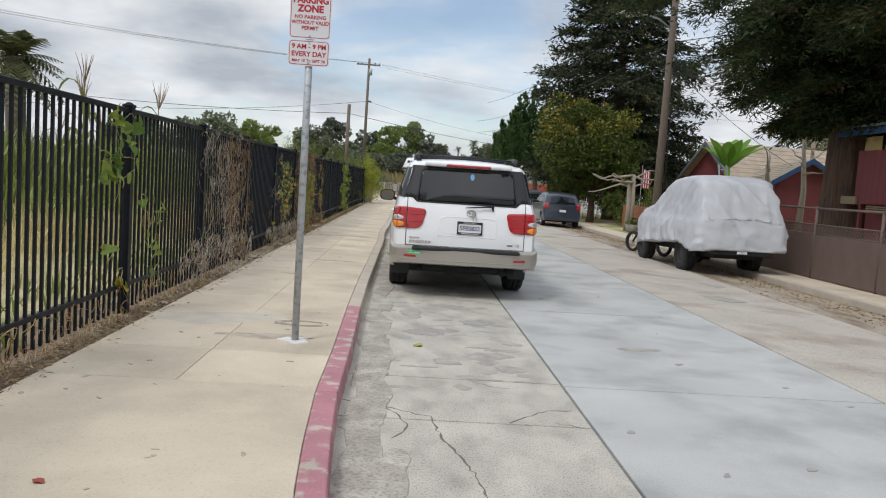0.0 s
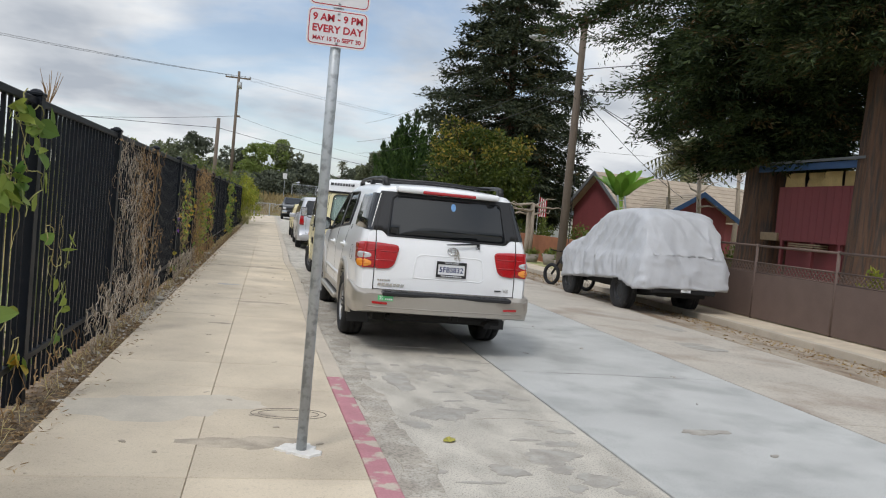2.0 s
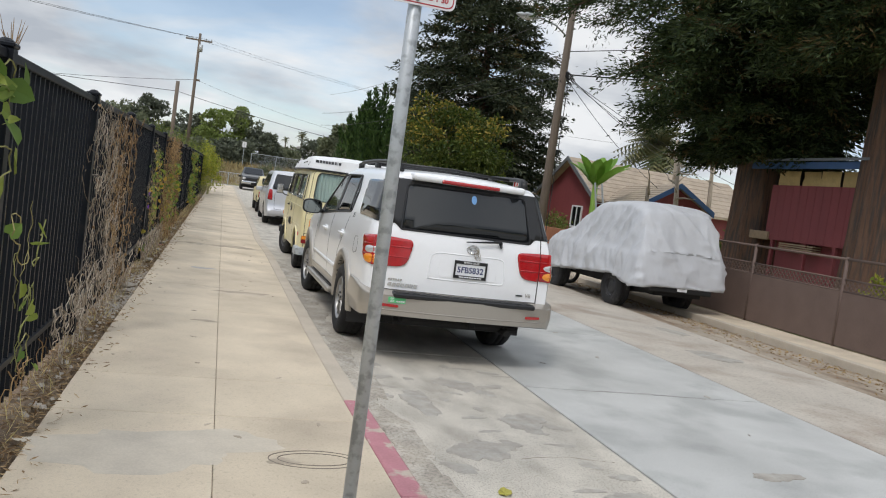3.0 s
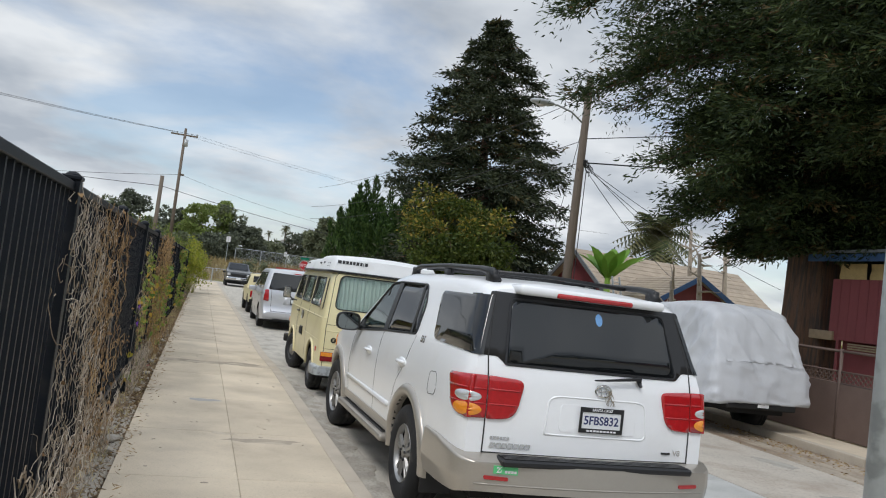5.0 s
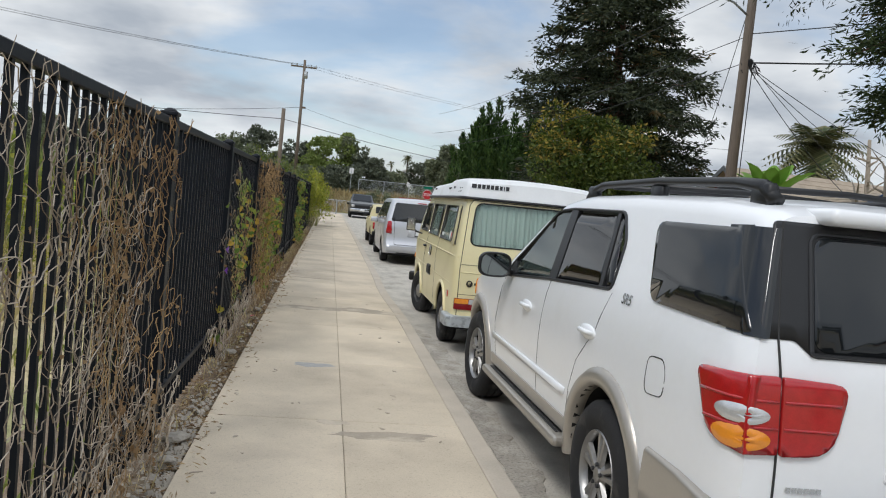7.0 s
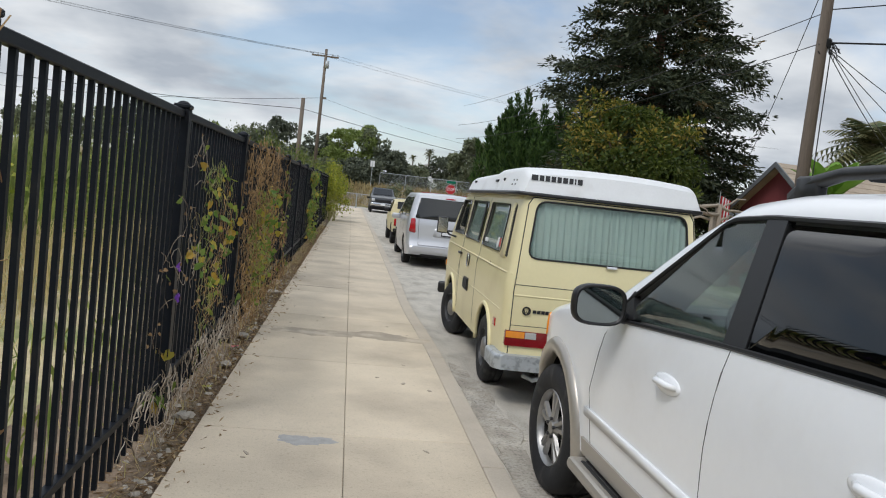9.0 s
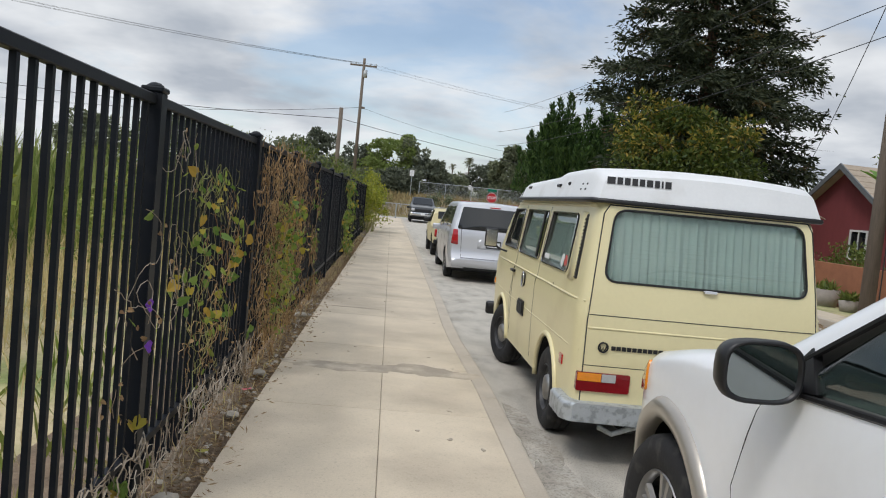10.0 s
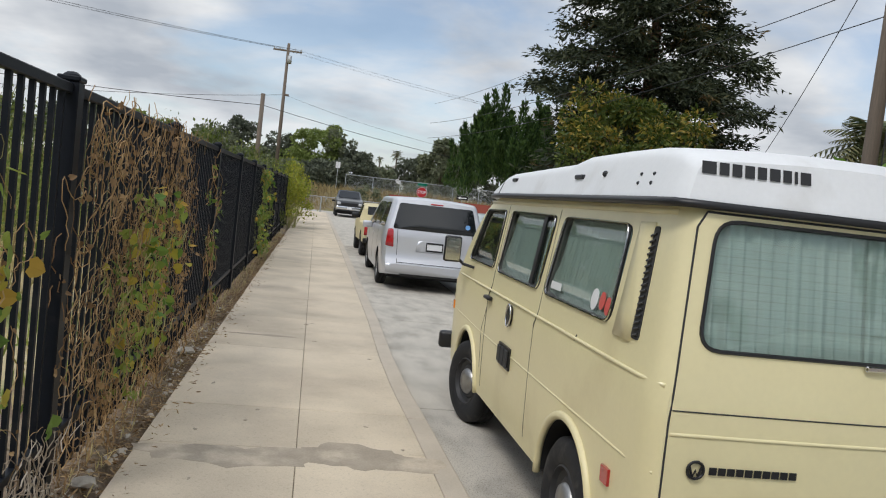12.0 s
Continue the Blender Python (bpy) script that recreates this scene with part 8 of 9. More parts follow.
def build_covered_car():
    car = thing("covered_car", pose(6.70, 16.62, -0.10, 0, 0, 2), "off-road car under a wrinkled silver-grey cover", "car")
    sh = Shell(4.5, [(0, 0.94), (0.1, 1.02), (0.3, 1.05), (2.4, 1.04), (2.9, 1.0), (3.6, 0.95), (4.2, 0.88), (4.5, 0.74)],
               [(0, 1.26), (0.06, 1.55), (0.22, 2.02), (0.5, 2.17), (1.2, 2.20), (2.1, 2.12), (2.4, 2.0), (2.95, 1.62), (3.4, 1.43), (4.1, 1.28), (4.4, 1.10), (4.5, 0.95)],
               [(0, 0.60), (0.5, 0.66), (1.5, 0.66), (2.5, 0.60), (3.5, 0.52), (4.5, 0.46)],
               [(0.4, 1.05), (0.7, 1.0), (1.15, 0.97), (1.25, 0.92), (2.0, 0.76), (2.3, 0.70)], tail=[(0, -0.08), (0.8, -0.04), (1.2, 0.03), (2.2, 0.20)], bow=0.05, nose_bow=0.2, corner=0.12, crown=0.03)
    bm = sh.skin([0, 0.02, 0.05, 0.09, 0.14, 0.2] + list(np.arange(0.25, 4.4, 0.045)) + [4.42, 4.46, 4.5])
    for _ in range(2):
        bmesh.ops.subdivide_edges(bm, edges=[e for e in bm.edges if e.calc_length() > 0.065], cuts=1, use_grid_fill=True)
    bmesh.ops.recalc_face_normals(bm, faces=bm.faces)
    bm.normal_update()

    def ridge(p):
        return (1 - abs(noise.noise(p))) ** 4 - 0.35
    moves = []
    for v in bm.verts:
        c = v.co
        warp = 0.5 * noise.noise((c.y * 1.1, c.z * 1.1, c.x + 3))
        # hanging folds on the sides and the back, slanting away from the roof's corners
        u = c.y * 2.6 + c.x * 2.2 + warp
        f = ridge((u + 0.9 * c.z, c.z * 0.55, 2)) + 0.55 * ridge((u * 2.1 - 1.2 * c.z, c.z * 1.1, 7)) + 0.18 * ridge((c.y * 3.2 + c.x * 2, c.z * 4.2 + warp * 2, 11))
        steep = 1 - min(abs(v.normal.z), 1) * 0.75
        low = min(max((1.2 - c.z) / 0.6, 0), 1)
        moves.append((v, v.normal * (0.105 * f * steep) + Vector((0, 0, 0.10 * noise.noise((c.y * 1.7, c.x * 1.5, 9)) * low))))
    for v, m in moves:
        v.co += m
    part("cover", bm, M_COVER, car, "wrinkled silver-grey fabric cover", True)
    for s in (-1, 1):
        wheel(car, s * 0.76, 1.15, 0.40, 0.27, 0.2, "steel", s)
        wheel(car, s * 0.76, 3.75, 0.40, 0.27, 0.2, "steel", s)
    bm = bmesh.new()
    box(bm, -0.55, 0.55, 0.1, 4.2, 0.42, 0.72)
    box(bm, -0.72, 0.72, -0.02, 0.14, 0.50, 0.62, 0.02)
    tube(bm, [(-0.6, 1.15, 0.4), (0.6, 1.15, 0.4)], 0.06, 8)
    part("chassis", bm, M_UNDER, car, "black chassis")
    bm = bmesh.new()
    box(bm, -0.10, 0.12, -0.035, -0.022, 0.545, 0.60)
    part("licence_plate", bm, M_PLATE, car)


def build_motorcycle():
    m = thing("motorcycle", pose(6.6, 21.5, -0.09, 0, 0, 24), "dark motorcycle standing beside the covered car", "motorcycle")
    for y in (-0.1, 1.2):
        bm = bmesh.new()
        lathe(bm, [(0.22, -0.03), (0.28, -0.05), (0.31, 0), (0.28, 0.05), (0.22, 0.03), (0.22, -0.03)], 28)
        w = part("wheel", bm, M_TYRE, m, "black spoked wheel", True)
        w.location = (0, y, 0.31)
        bm = bmesh.new()
        for i in range(10):
            a = i * 0.628
            tube(bm, [(0.02, 0, 0), (0, 0.23 * math.cos(a), 0.23 * math.sin(a))], 0.005, 4)
        part("spokes", bm, M_CHROME, w)
    bm = bmesh.new()
    tube(bm, [(0, -0.1, 0.31), (0, 0.35, 0.62), (0, 0.9, 0.75), (0, 1.2, 0.31)], 0.03, 8)
    tube(bm, [(0, -0.1, 0.31), (0, 0.4, 0.35), (0, 0.9, 0.75)], 0.03, 8)
    tube(bm, [(-0.35, 0.95, 1.0), (0, 1.0, 0.95), (0.35, 0.95, 1.0)], 0.015, 6)
    part("frame", bm, M_UNDER, m)
    bm = bmesh.new()
    box(bm, -0.13, 0.13, 0.4, 0.85, 0.62, 0.85, 0.07, 3)
    part("tank", bm, M_TRIM, m, "", True)
    bm = bmesh.new()
    box(bm, -0.12, 0.12, -0.15, 0.42, 0.66, 0.76, 0.04, 2)
    part("saddle", bm, M_TRIM, m, "", True)


build_covered_car()
build_motorcycle()

# ---- far pavement: brown fence, red shed, houses, planting ----
M_BROWNPAINT = mat("brown_painted_board", (0.125, 0.085, 0.07), 0.7, var=0.2, scale=3, fine=40, bump=0.15, rnd=0.06)
M_MAROON = mat("maroon_painted_timber", (0.20, 0.045, 0.05), 0.75, var=0.2, scale=3, fine=40, bump=0.2, stretch=(1, 1, 0.25))
M_BLUETRIM = mat("blue_fascia_paint", (0.03, 0.08, 0.19), 0.6, var=0.15, scale=4, bump=0.1)
M_ROOFGREY = mat("grey_roofing", (0.14, 0.15, 0.16), 0.85, var=0.2, scale=5, bump=0.3)
M_ROOFTAN = mat("tan_shingle", (0.36, 0.295, 0.225), 0.9, var=0.3, scale=2, fine=18, bump=0.5, depth=0.02)
M_TARP = mat("ochre_tarp", (0.55, 0.40, 0.17), 0.7, var=0.25, scale=5, fine=30, bump=0.4, depth=0.02)
M_BEAM = mat("raw_beam", (0.30, 0.22, 0.14), 0.85, var=0.25, scale=8, bump=0.3)
M_GREYBLUE = mat("grey_blue_panel", (0.20, 0.24, 0.29), 0.7, var=0.15, bump=0.1)
M_HOUSEWHITE = mat("white_house_paint", (0.66, 0.67, 0.68), 0.7, var=0.08, scale=2, bump=0.1)
M_DRIFT = mat("bleached_driftwood", (0.33, 0.28, 0.22), 0.9, var=0.3, scale=9, bump=0.5, stretch=(3, 3, 1))
M_TERRA = mat("weathered_pot", (0.30, 0.27, 0.24), 0.9, var=0.25, scale=9, bump=0.3)
M_ORANGE = mat("rust_orange_board", (0.30, 0.12, 0.06), 0.8, var=0.25, scale=5, bump=0.2)


def build_brown_fence():
    f = thing("board_fence", pose(FENCE_R, 0, 0.02), "brown fence of solid panels, lattice strip and pipe rail", "fence")
    bm = bmesh.new()
    tube(bm, [(0, 0, 0), (0, 0, 1.56)], 0.03, 8)
    pm = mesh_of(bm, M_BROWNPAINT, True)
    bm = bmesh.new()
    box(bm, -0.02, 0.02, 0.03, 2.32, 0.02, 0.95, 0.004)
    bd = mesh_of(bm, M_BROWNPAINT)
    bm = bmesh.new()
    tube(bm, [(0, 0, 1.52), (0, 2.35, 1.52)], 0.024, 8)
    tube(bm, [(0, 0, 1.17), (0, 2.35, 1.17)], 0.016, 6)
    tube(bm, [(0, 0, 0.965), (0, 2.35, 0.965)], 0.016, 6)
    rl = mesh_of(bm, M_BROWNPAINT, True)
    bm = bmesh.new()
    for i in range(-2, 26):
        for s in (-1, 1):
            y0 = i * 0.1
            a, b = (y0, y0 + 0.2)
            a2, b2 = max(a, 0.03), min(b, 2.32)
            if b2 - a2 < 0.03:
                continue
            za, zb = ((a2 - a) / 0.2, (b2 - a) / 0.2)
            if s < 0:
                za, zb = 1 - za, 1 - zb
            tube(bm, [(0.004 * s, a2, 0.97 + 0.2 * za), (0.004 * s, b2, 0.97 + 0.2 * zb)], 0.010, 4)
    lt = mesh_of(bm, M_BROWNPAINT)
    for k in range(-1, 5):
        y = 7.25 + k * 2.35
        piece("post", pm, f, pose(0, y, 0))
        if k == 4:
            break
        piece("board", bd, f, pose(0, y, 0))
        piece("rail", rl, f, pose(0, y, 0))
        piece("lattice", lt, f, pose(0, y, 0))
    piece("post", pm, f, pose(0, 7.25 + 5 * 2.35, 0))
    piece("board", bd, f, pose(0, 7.25 + 4 * 2.35, 0))
    piece("rail", rl, f, pose(0, 7.25 + 4 * 2.35, 0))
    piece("lattice", lt, f, pose(0, 7.25 + 4 * 2.35, 0))


def build_shed():
    s = thing("shed", pose(10.8, 0, 0.0), "maroon timber shed with blue-edged roof between the redwoods", "shed")
    bm = bmesh.new()
    box(bm, 0.25, 2.2, 17.3, 19.4, 0.0, 1.75)
    part("lower_wall", bm, M_MAROON, s)
    for i in range(11):
        bm = bmesh.new()
        y0 = 16.9 + i * 0.243
        box(bm, 0.0, 0.03, y0, y0 + 0.238, 1.72, 3.05, 0.004)
        part("wall_board", bm, M_MAROON, s)
    bm = bmesh.new()
    box(bm, 0.031, 2.2, 16.95, 19.5, 1.75, 3.04)
    part("upper_wall", bm, M_MAROON, s)
    for i, (a, b, d) in enumerate(((16.95, 17.5, 0.05), (17.52, 18.1, 0.0), (18.2, 18.75, 0.08), (18.78, 19.5, 0.02))):
        bm = bmesh.new()
        g = [[bm.verts.new((0.08 + d + 0.05 * noise.noise((y * 4, z * 5, i)), y, z)) for y in np.linspace(a, b, 8)] for z in (3.04, 3.15, 3.26, 3.40)]
        for p, q in zip(g, g[1:]):
            for j in range(7):
                bm.faces.new((p[j], p[j + 1], q[j + 1], q[j]))
        part("tarp_panel", bm, M_TARP, s, "ochre tarpaulin under the eave")
    # near-black block standing in for the shade under the eave
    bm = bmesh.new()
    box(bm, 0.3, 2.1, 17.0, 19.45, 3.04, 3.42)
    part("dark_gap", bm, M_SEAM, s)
    bm = bmesh.new()
    box(bm, -0.35, -0.31, 16.3, 20.0, 3.40, 3.56, 0.005)
    part("fascia", bm, M_BLUETRIM, s, "blue painted fascia board")
    bm = bmesh.new()
    vs = [bm.verts.new(p) for p in ((-0.42, 16.2, 3.57), (-0.42, 20.1, 3.57), (2.6, 20.1, 4.05), (2.6, 16.2, 4.05))]
    bm.faces.new(vs)
    r = bmesh.ops.extrude_face_region(bm, geom=bm.faces[:])
    for v in r["geom"]:
        if isinstance(v, bmesh.types.BMVert):
            v.co.z += 0.06
    part("roof", bm, M_ROOFGREY, s, "grey low-pitched roof")
    for z in (1.55, 1.60, 1.65):
        bm = bmesh.new()
        box(bm, -0.02, 0.22, 17.9, 19.0, z, z + 0.03)
        part("shelf_slat", bm, M_BEAM, s)
    for y in (19.75, 16.55):
        bm = bmesh.new()
        box(bm, -0.06, 0.12, y - 0.34, y + 0.34, 1.70, 1.90, 0.01)
        part("beam_end", bm, M_BEAM, s, "raw timber beam")
    for y in (17.3, 18.2, 19.3):
        bm = bmesh.new()
        box(bm, 0.0, 0.08, y - 0.04, y + 0.04, 0.0, 1.72, 0.004)
        part("strut", bm, M_MAROON, s)


def window_unit(parent, m, w, h, frame_m):
    fr = bmesh.new()
    for a, b, c, d in ((-w / 2, w / 2, -h / 2, -h / 2 + 0.07), (-w / 2, w / 2, h / 2 - 0.07, h / 2), (-w / 2, -w / 2 + 0.07, -h / 2 + 0.07, h / 2 - 0.07), (w / 2 - 0.07, w / 2, -h / 2 + 0.07, h / 2 - 0.07), (-0.02, 0.02, -h / 2 + 0.07, h / 2 - 0.07)):
        box(fr, a, b, -0.05, 0.02, c, d)
    win = part("window", fr, frame_m, parent, "white framed window")
    win.matrix_basis = m
    pn = bmesh.new()
    box(pn, -w / 2 + 0.05, w / 2 - 0.05, -0.01, 0.0, -h / 2 + 0.05, h / 2 - 0.05)
    part("pane", pn, M_TINT, win)


def gable_house(name, m, w, d, eave, ridge, wall_m, roof_m, trim_m, label, over=0.35, wins=()):
    """Gable end towards local -y; w wide, d deep."""
    h = thing(name, m, label, "house")
    bm = bmesh.new()
    a = [bm.verts.new((x, 0, z)) for x, z in ((-w / 2, 0), (w / 2, 0), (w / 2, eave), (0, ridge), (-w / 2, eave))]
    b = [bm.verts.new((v.co.x, d, v.co.z)) for v in a]
    bm.faces.new(a)
    bm.faces.new(list(reversed(b)))
    for i in range(5):
        bm.faces.new((a[i], b[i], b[(i + 1) % 5], a[(i + 1) % 5]))
    part("wall", bm, wall_m, h)
    sl = (ridge - eave) / (w / 2)
    for s in (-1, 1):
        bm = bmesh.new()
        x1, z1 = s * (w / 2 + over), eave - over * sl
        lo = [bm.verts.new(p) for p in ((0, -over, ridge + 0.03), (0, d + over, ridge + 0.03), (x1, d + over, z1 + 0.03), (x1, -over, z1 + 0.03))]
        hi = [bm.verts.new(v.co + Vector((0, 0, 0.12))) for v in lo]
        bm.faces.new(lo)
        bm.faces.new(hi)
        for i in range(4):
            bm.faces.new((lo[i], lo[(i + 1) % 4], hi[(i + 1) % 4], hi[i]))
        roof = part("roof", bm, roof_m, h)
        rows = 9
        for k in range(rows):
            t0 = k / rows
            bm = bmesh.new()
            p = [(x1 * t0, ridge + (z1 - ridge) * t0), (x1 * (t0 + 1 / rows), ridge + (z1 - ridge) * (t0 + 1 / rows))]
            q = [bm.verts.new((p[0][0], -over, p[0][1] + 0.152)), bm.verts.new((p[0][0], d + over, p[0][1] + 0.152)), bm.verts.new((p[1][0], d + over, p[1][1] + 0.175)), bm.verts.new((p[1][0], -over, p[1][1] + 0.175)), bm.verts.new((p[1][0], d + over, p[1][1] + 0.151)), bm.verts.new((p[1][0], -over, p[1][1] + 0.151))]
            bm.faces.new(q[:4])
            bm.faces.new((q[2], q[3], q[5], q[4]))
            part("shingle_course", bm, roof_m, roof)
        bm = bmesh.new()
        tubepts = [(0, -over - 0.03, ridge + 0.06), (x1, -over - 0.03, z1 + 0.06)]
        q = [bm.verts.new((x, y, z + dz)) for (x, y0, z) in tubepts for y, dz in ((y0 - 0.03, -0.1), (y0 - 0.03, 0.12), (y0 + 0.03, 0.12), (y0 + 0.03, -0.1))]
        for i in range(4):
            j = (i + 1) % 4
            bm.faces.new((q[i], q[j], q[4 + j], q[4 + i]))
        bm.faces.new(q[:4])
        bm.faces.new(q[4:])
        part("bargeboard", bm, trim_m, h, "painted bargeboard")
    for x, z, ww, hh in wins:
        window_unit(h, pose(x, -0.02, z), ww, hh, M_HOUSEWHITE)
    return h


build_brown_fence()
build_shed()
gable_house("house", pose(14.9, 39.6, 0, 0, 0, -82), 4.8, 10, 2.7, 4.4, M_MAROON, M_ROOFTAN, M_ROOFGREY, "maroon gabled house with tan shingle roof", 0.4, [(0.9, 1.6, 0.9, 1.1)])
gable_house("house", pose(15.9, 31.6, 0, 0, 0, -12), 2.3, 6, 2.6, 3.35, M_MAROON, M_ROOFTAN, M_BLUETRIM, "maroon gabled house with blue bargeboards", 0.4, [])
gable_house("house", pose(13.0, 56, 0, 0, 0, -80), 6, 9, 2.4, 4.0, M_HOUSEWHITE, M_ROOFGREY, M_HOUSEWHITE, "white house with grey roof up the street", 0.3, [(-1.4, 1.4, 1.2, 1.2), (0.9, 1.4, 0.9, 1.4)])
gable_house("house", pose(13.2, 168, 4.6, 0, 0, -20), 5.5, 6, 2.4, 3.6, M_HOUSEWHITE, M_ROOFGREY, M_HOUSEWHITE, "pale blue-grey two-storey house on the far hill", 0.3, [(-1.5, 1.4, 1.1, 0.9), (0.2, 1.4, 1.1, 0.9), (1.7, 1.4, 0.9, 0.9)])
gable_house("house", pose(-4.5, 135, 3.4, 0, 0, 40), 7, 9, 2.4, 4.2, M_BROWNPAINT, M_ROOFGREY, M_BROWNPAINT, "brown house among the far trees", 0.4, [(0, 1.5, 1.2, 1.0)])


def build_banana(x, y, seed):
    rr = random.Random(seed)
    b = thing("banana_plant", pose(x, y, 0.0) @ Matrix.Diagonal((1.25, 1.25, 1.13, 1)), "banana plant with broad bright green leaves", "plant")
    bm = bmesh.new()
    tube(bm, [(0, 0, 0), (0.05, 0, 1.4), (0, 0, 2.75)], [0.16, 0.13, 0.09], 10)
    part("stem", bm, M_BANANA, b, "", True)
    for i in range(12):
        a, e = i * 2.4, rr.uniform(0.75, 1.45)
        L, W = rr.uniform(1.4, 2.1), rr.uniform(0.22, 0.32)
        d, s = Vector((math.cos(a), math.sin(a), 0)), Vector((-math.sin(a), math.cos(a), 0))
        bm = bmesh.new()
        rows = []
        for t in np.linspace(0, 1, 12):
            p = d * (L * t * math.cos(e)) + Vector((0, 0, 2.6 + L * t * math.sin(e) - 0.25 * L * t * t))
            w = W * (math.sin(math.pi * min(0.98, 0.1 + 0.9 * t)) ** 0.7) * (0.12 if t < 0.12 else 1)
            rows.append((bm.verts.new(p + s * w + Vector((0, 0, w * 0.35 + rr.uniform(-0.02, 0.02)))), bm.verts.new(p), bm.verts.new(p - s * w + Vector((0, 0, w * 0.35 + rr.uniform(-0.02, 0.02))))))
        for p, q in zip(rows, rows[1:]):
            bm.faces.new((p[0], p[1], q[1], q[0]))
            bm.faces.new((p[1], p[2], q[2], q[1]))
        part("leaf", bm, M_BANANA, b, "", True)


build_banana(13.7, 34.6, 1)


def build_front_yard():
    # driftwood gate, planters, low wall, small flag, ladder, dead snags
    d = thing("driftwood_arch", pose(8.9, 32.6, 0.02), "gateway of bleached driftwood limbs on a post", "gate")
    rr = random.Random(8)
    for x, h in ((0.0, 2.4), (-0.15, 2.1)):
        bm = bmesh.new()
        tube(bm, [(x, 0, 0), (x + 0.05, 0.05, h * 0.5), (x - 0.02, 0, h)], [0.13, 0.10, 0.09], 9)
        part("post", bm, M_DRIFT, d, "", True)
    for k in range(9):
        bm = bmesh.new()
        q = [Vector((rr.uniform(-0.1, 0.1), 0, rr.uniform(1.8, 2.4)))]
        st = Vector((rr.choice((-1, -1, 1)) * rr.uniform(0.15, 0.32), rr.uniform(-0.12, 0.12), rr.uniform(-0.03, 0.08)))
        for j in range(6):
            q.append(q[-1] + st + Vector((rr.uniform(-0.1, 0.1), rr.uniform(-0.1, 0.1), rr.uniform(-0.12, 0.12))))
        tube(bm, q, [0.05, 0.045, 0.04, 0.035, 0.028, 0.02, 0.012], 6)
        part("limb", bm, M_DRIFT, d, "", True)
    w = tagged(mesh_ob("low_wall", box(bmesh.new(), 9.5, 9.65, 27.6, 36.0, 0.0, 1.1, 0.01), M_ORANGE), "low rust-orange board wall along the yard", "wall")
    for i, (x, y, s) in enumerate(((8.7, 31.6, 0.28), (9.05, 30.4, 0.36), (9.0, 29.3, 0.24))):
        p = thing("planter", pose(x, y, 0.02), "weathered stone planter standing on the pavement", "planter", "planters")
        bm = bmesh.new()
        cyl(bm, (0, 0, s * 0.6), (0, 0, 1), s * 0.75, s * 1.2, 14, s)
        part("pot", bm, M_TERRA, p, "", True)
        g = np.random.default_rng(80 + i)
        n = 160
        leaves("plant", g.normal(0, s * 0.35, (n, 3)) * (1, 1, 0.3) + (0, 0, s * 1.2), g.normal(size=(n, 3)) + (0, 0, 0.9), 0.22, 0.05, M_BUSH, p, g)
    f = thing("flag", pose(9.78, 34.4, 0.0), "small striped flag hanging on a pole", "flag")
    bm = bmesh.new()
    tube(bm, [(0, 0, 0), (0, 0, 2.9)], 0.015, 6)
    part("flag_pole", bm, M_LAMP, f)
    for i in range(7):
        bm = bmesh.new()
        rows = [[bm.verts.new((0.03 + 0.05 * i + dx, 0.02 * math.sin(z * 6 + i), z)) for dx in (0, 0.05)] for z in np.linspace(1.9, 2.75 - 0.02 * i, 7)]
        for a, b in zip(rows, rows[1:]):
            bm.faces.new((a[0], a[1], b[1], b[0]))
        part("stripe", bm, M_STOPRED if i % 2 == 0 else M_SIGNWHITE, f)
    l = thing("ladder", pose(12.2, 30.2, 0.0, -14, 0, 20), "aluminium ladder leaning in the yard", "ladder")
    for x in (-0.2, 0.2):
        bm = bmesh.new()
        box(bm, x - 0.02, x + 0.02, -0.03, 0.03, 0, 3.1)
        part("rail", bm, M_LAMP, l)
    for i in range(10):
        bm = bmesh.new()
        tube(bm, [(-0.2, 0, 0.2 + i * 0.3), (0.2, 0, 0.2 + i * 0.3)], 0.015, 6)
        part("rung", bm, M_LAMP, l)
    for i, (x, y, h) in enumerate(((14.6, 29.6, 4.2), (17.2, 34.0, 5.6), (12.6, 28.2, 3.0), (20.5, 36, 6.2))):
        t = thing("snag", pose(x, y, 0), "bare weathered tree trunk carved like driftwood", "snag", "bare trunks")
        bm = bmesh.new()
        q = [(0, 0, 0), (0.1, 0, h * 0.5), (-0.05, 0.1, h)]
        tube(bm, q, [0.16, 0.11, 0.06], 8)
        part("trunk", bm, M_DRIFT, t, "", True)
        for k in range(7):
            bm = bmesh.new()
            z = h * rr.uniform(0.6, 1.0)
            p = Vector((0, 0, z))
            q = [p]
            st = Vector((rr.uniform(-0.2, 0.2), rr.uniform(-0.2, 0.2), rr.uniform(-0.05, 0.2)))
            for j in range(4):
                q.append(q[-1] + st + Vector((rr.uniform(-0.08, 0.08), rr.uniform(-0.08, 0.08), rr.uniform(-0.06, 0.08))))
            tube(bm, q, [0.05, 0.04, 0.03, 0.02, 0.01], 5)
            part("limb", bm, M_DRIFT, t)
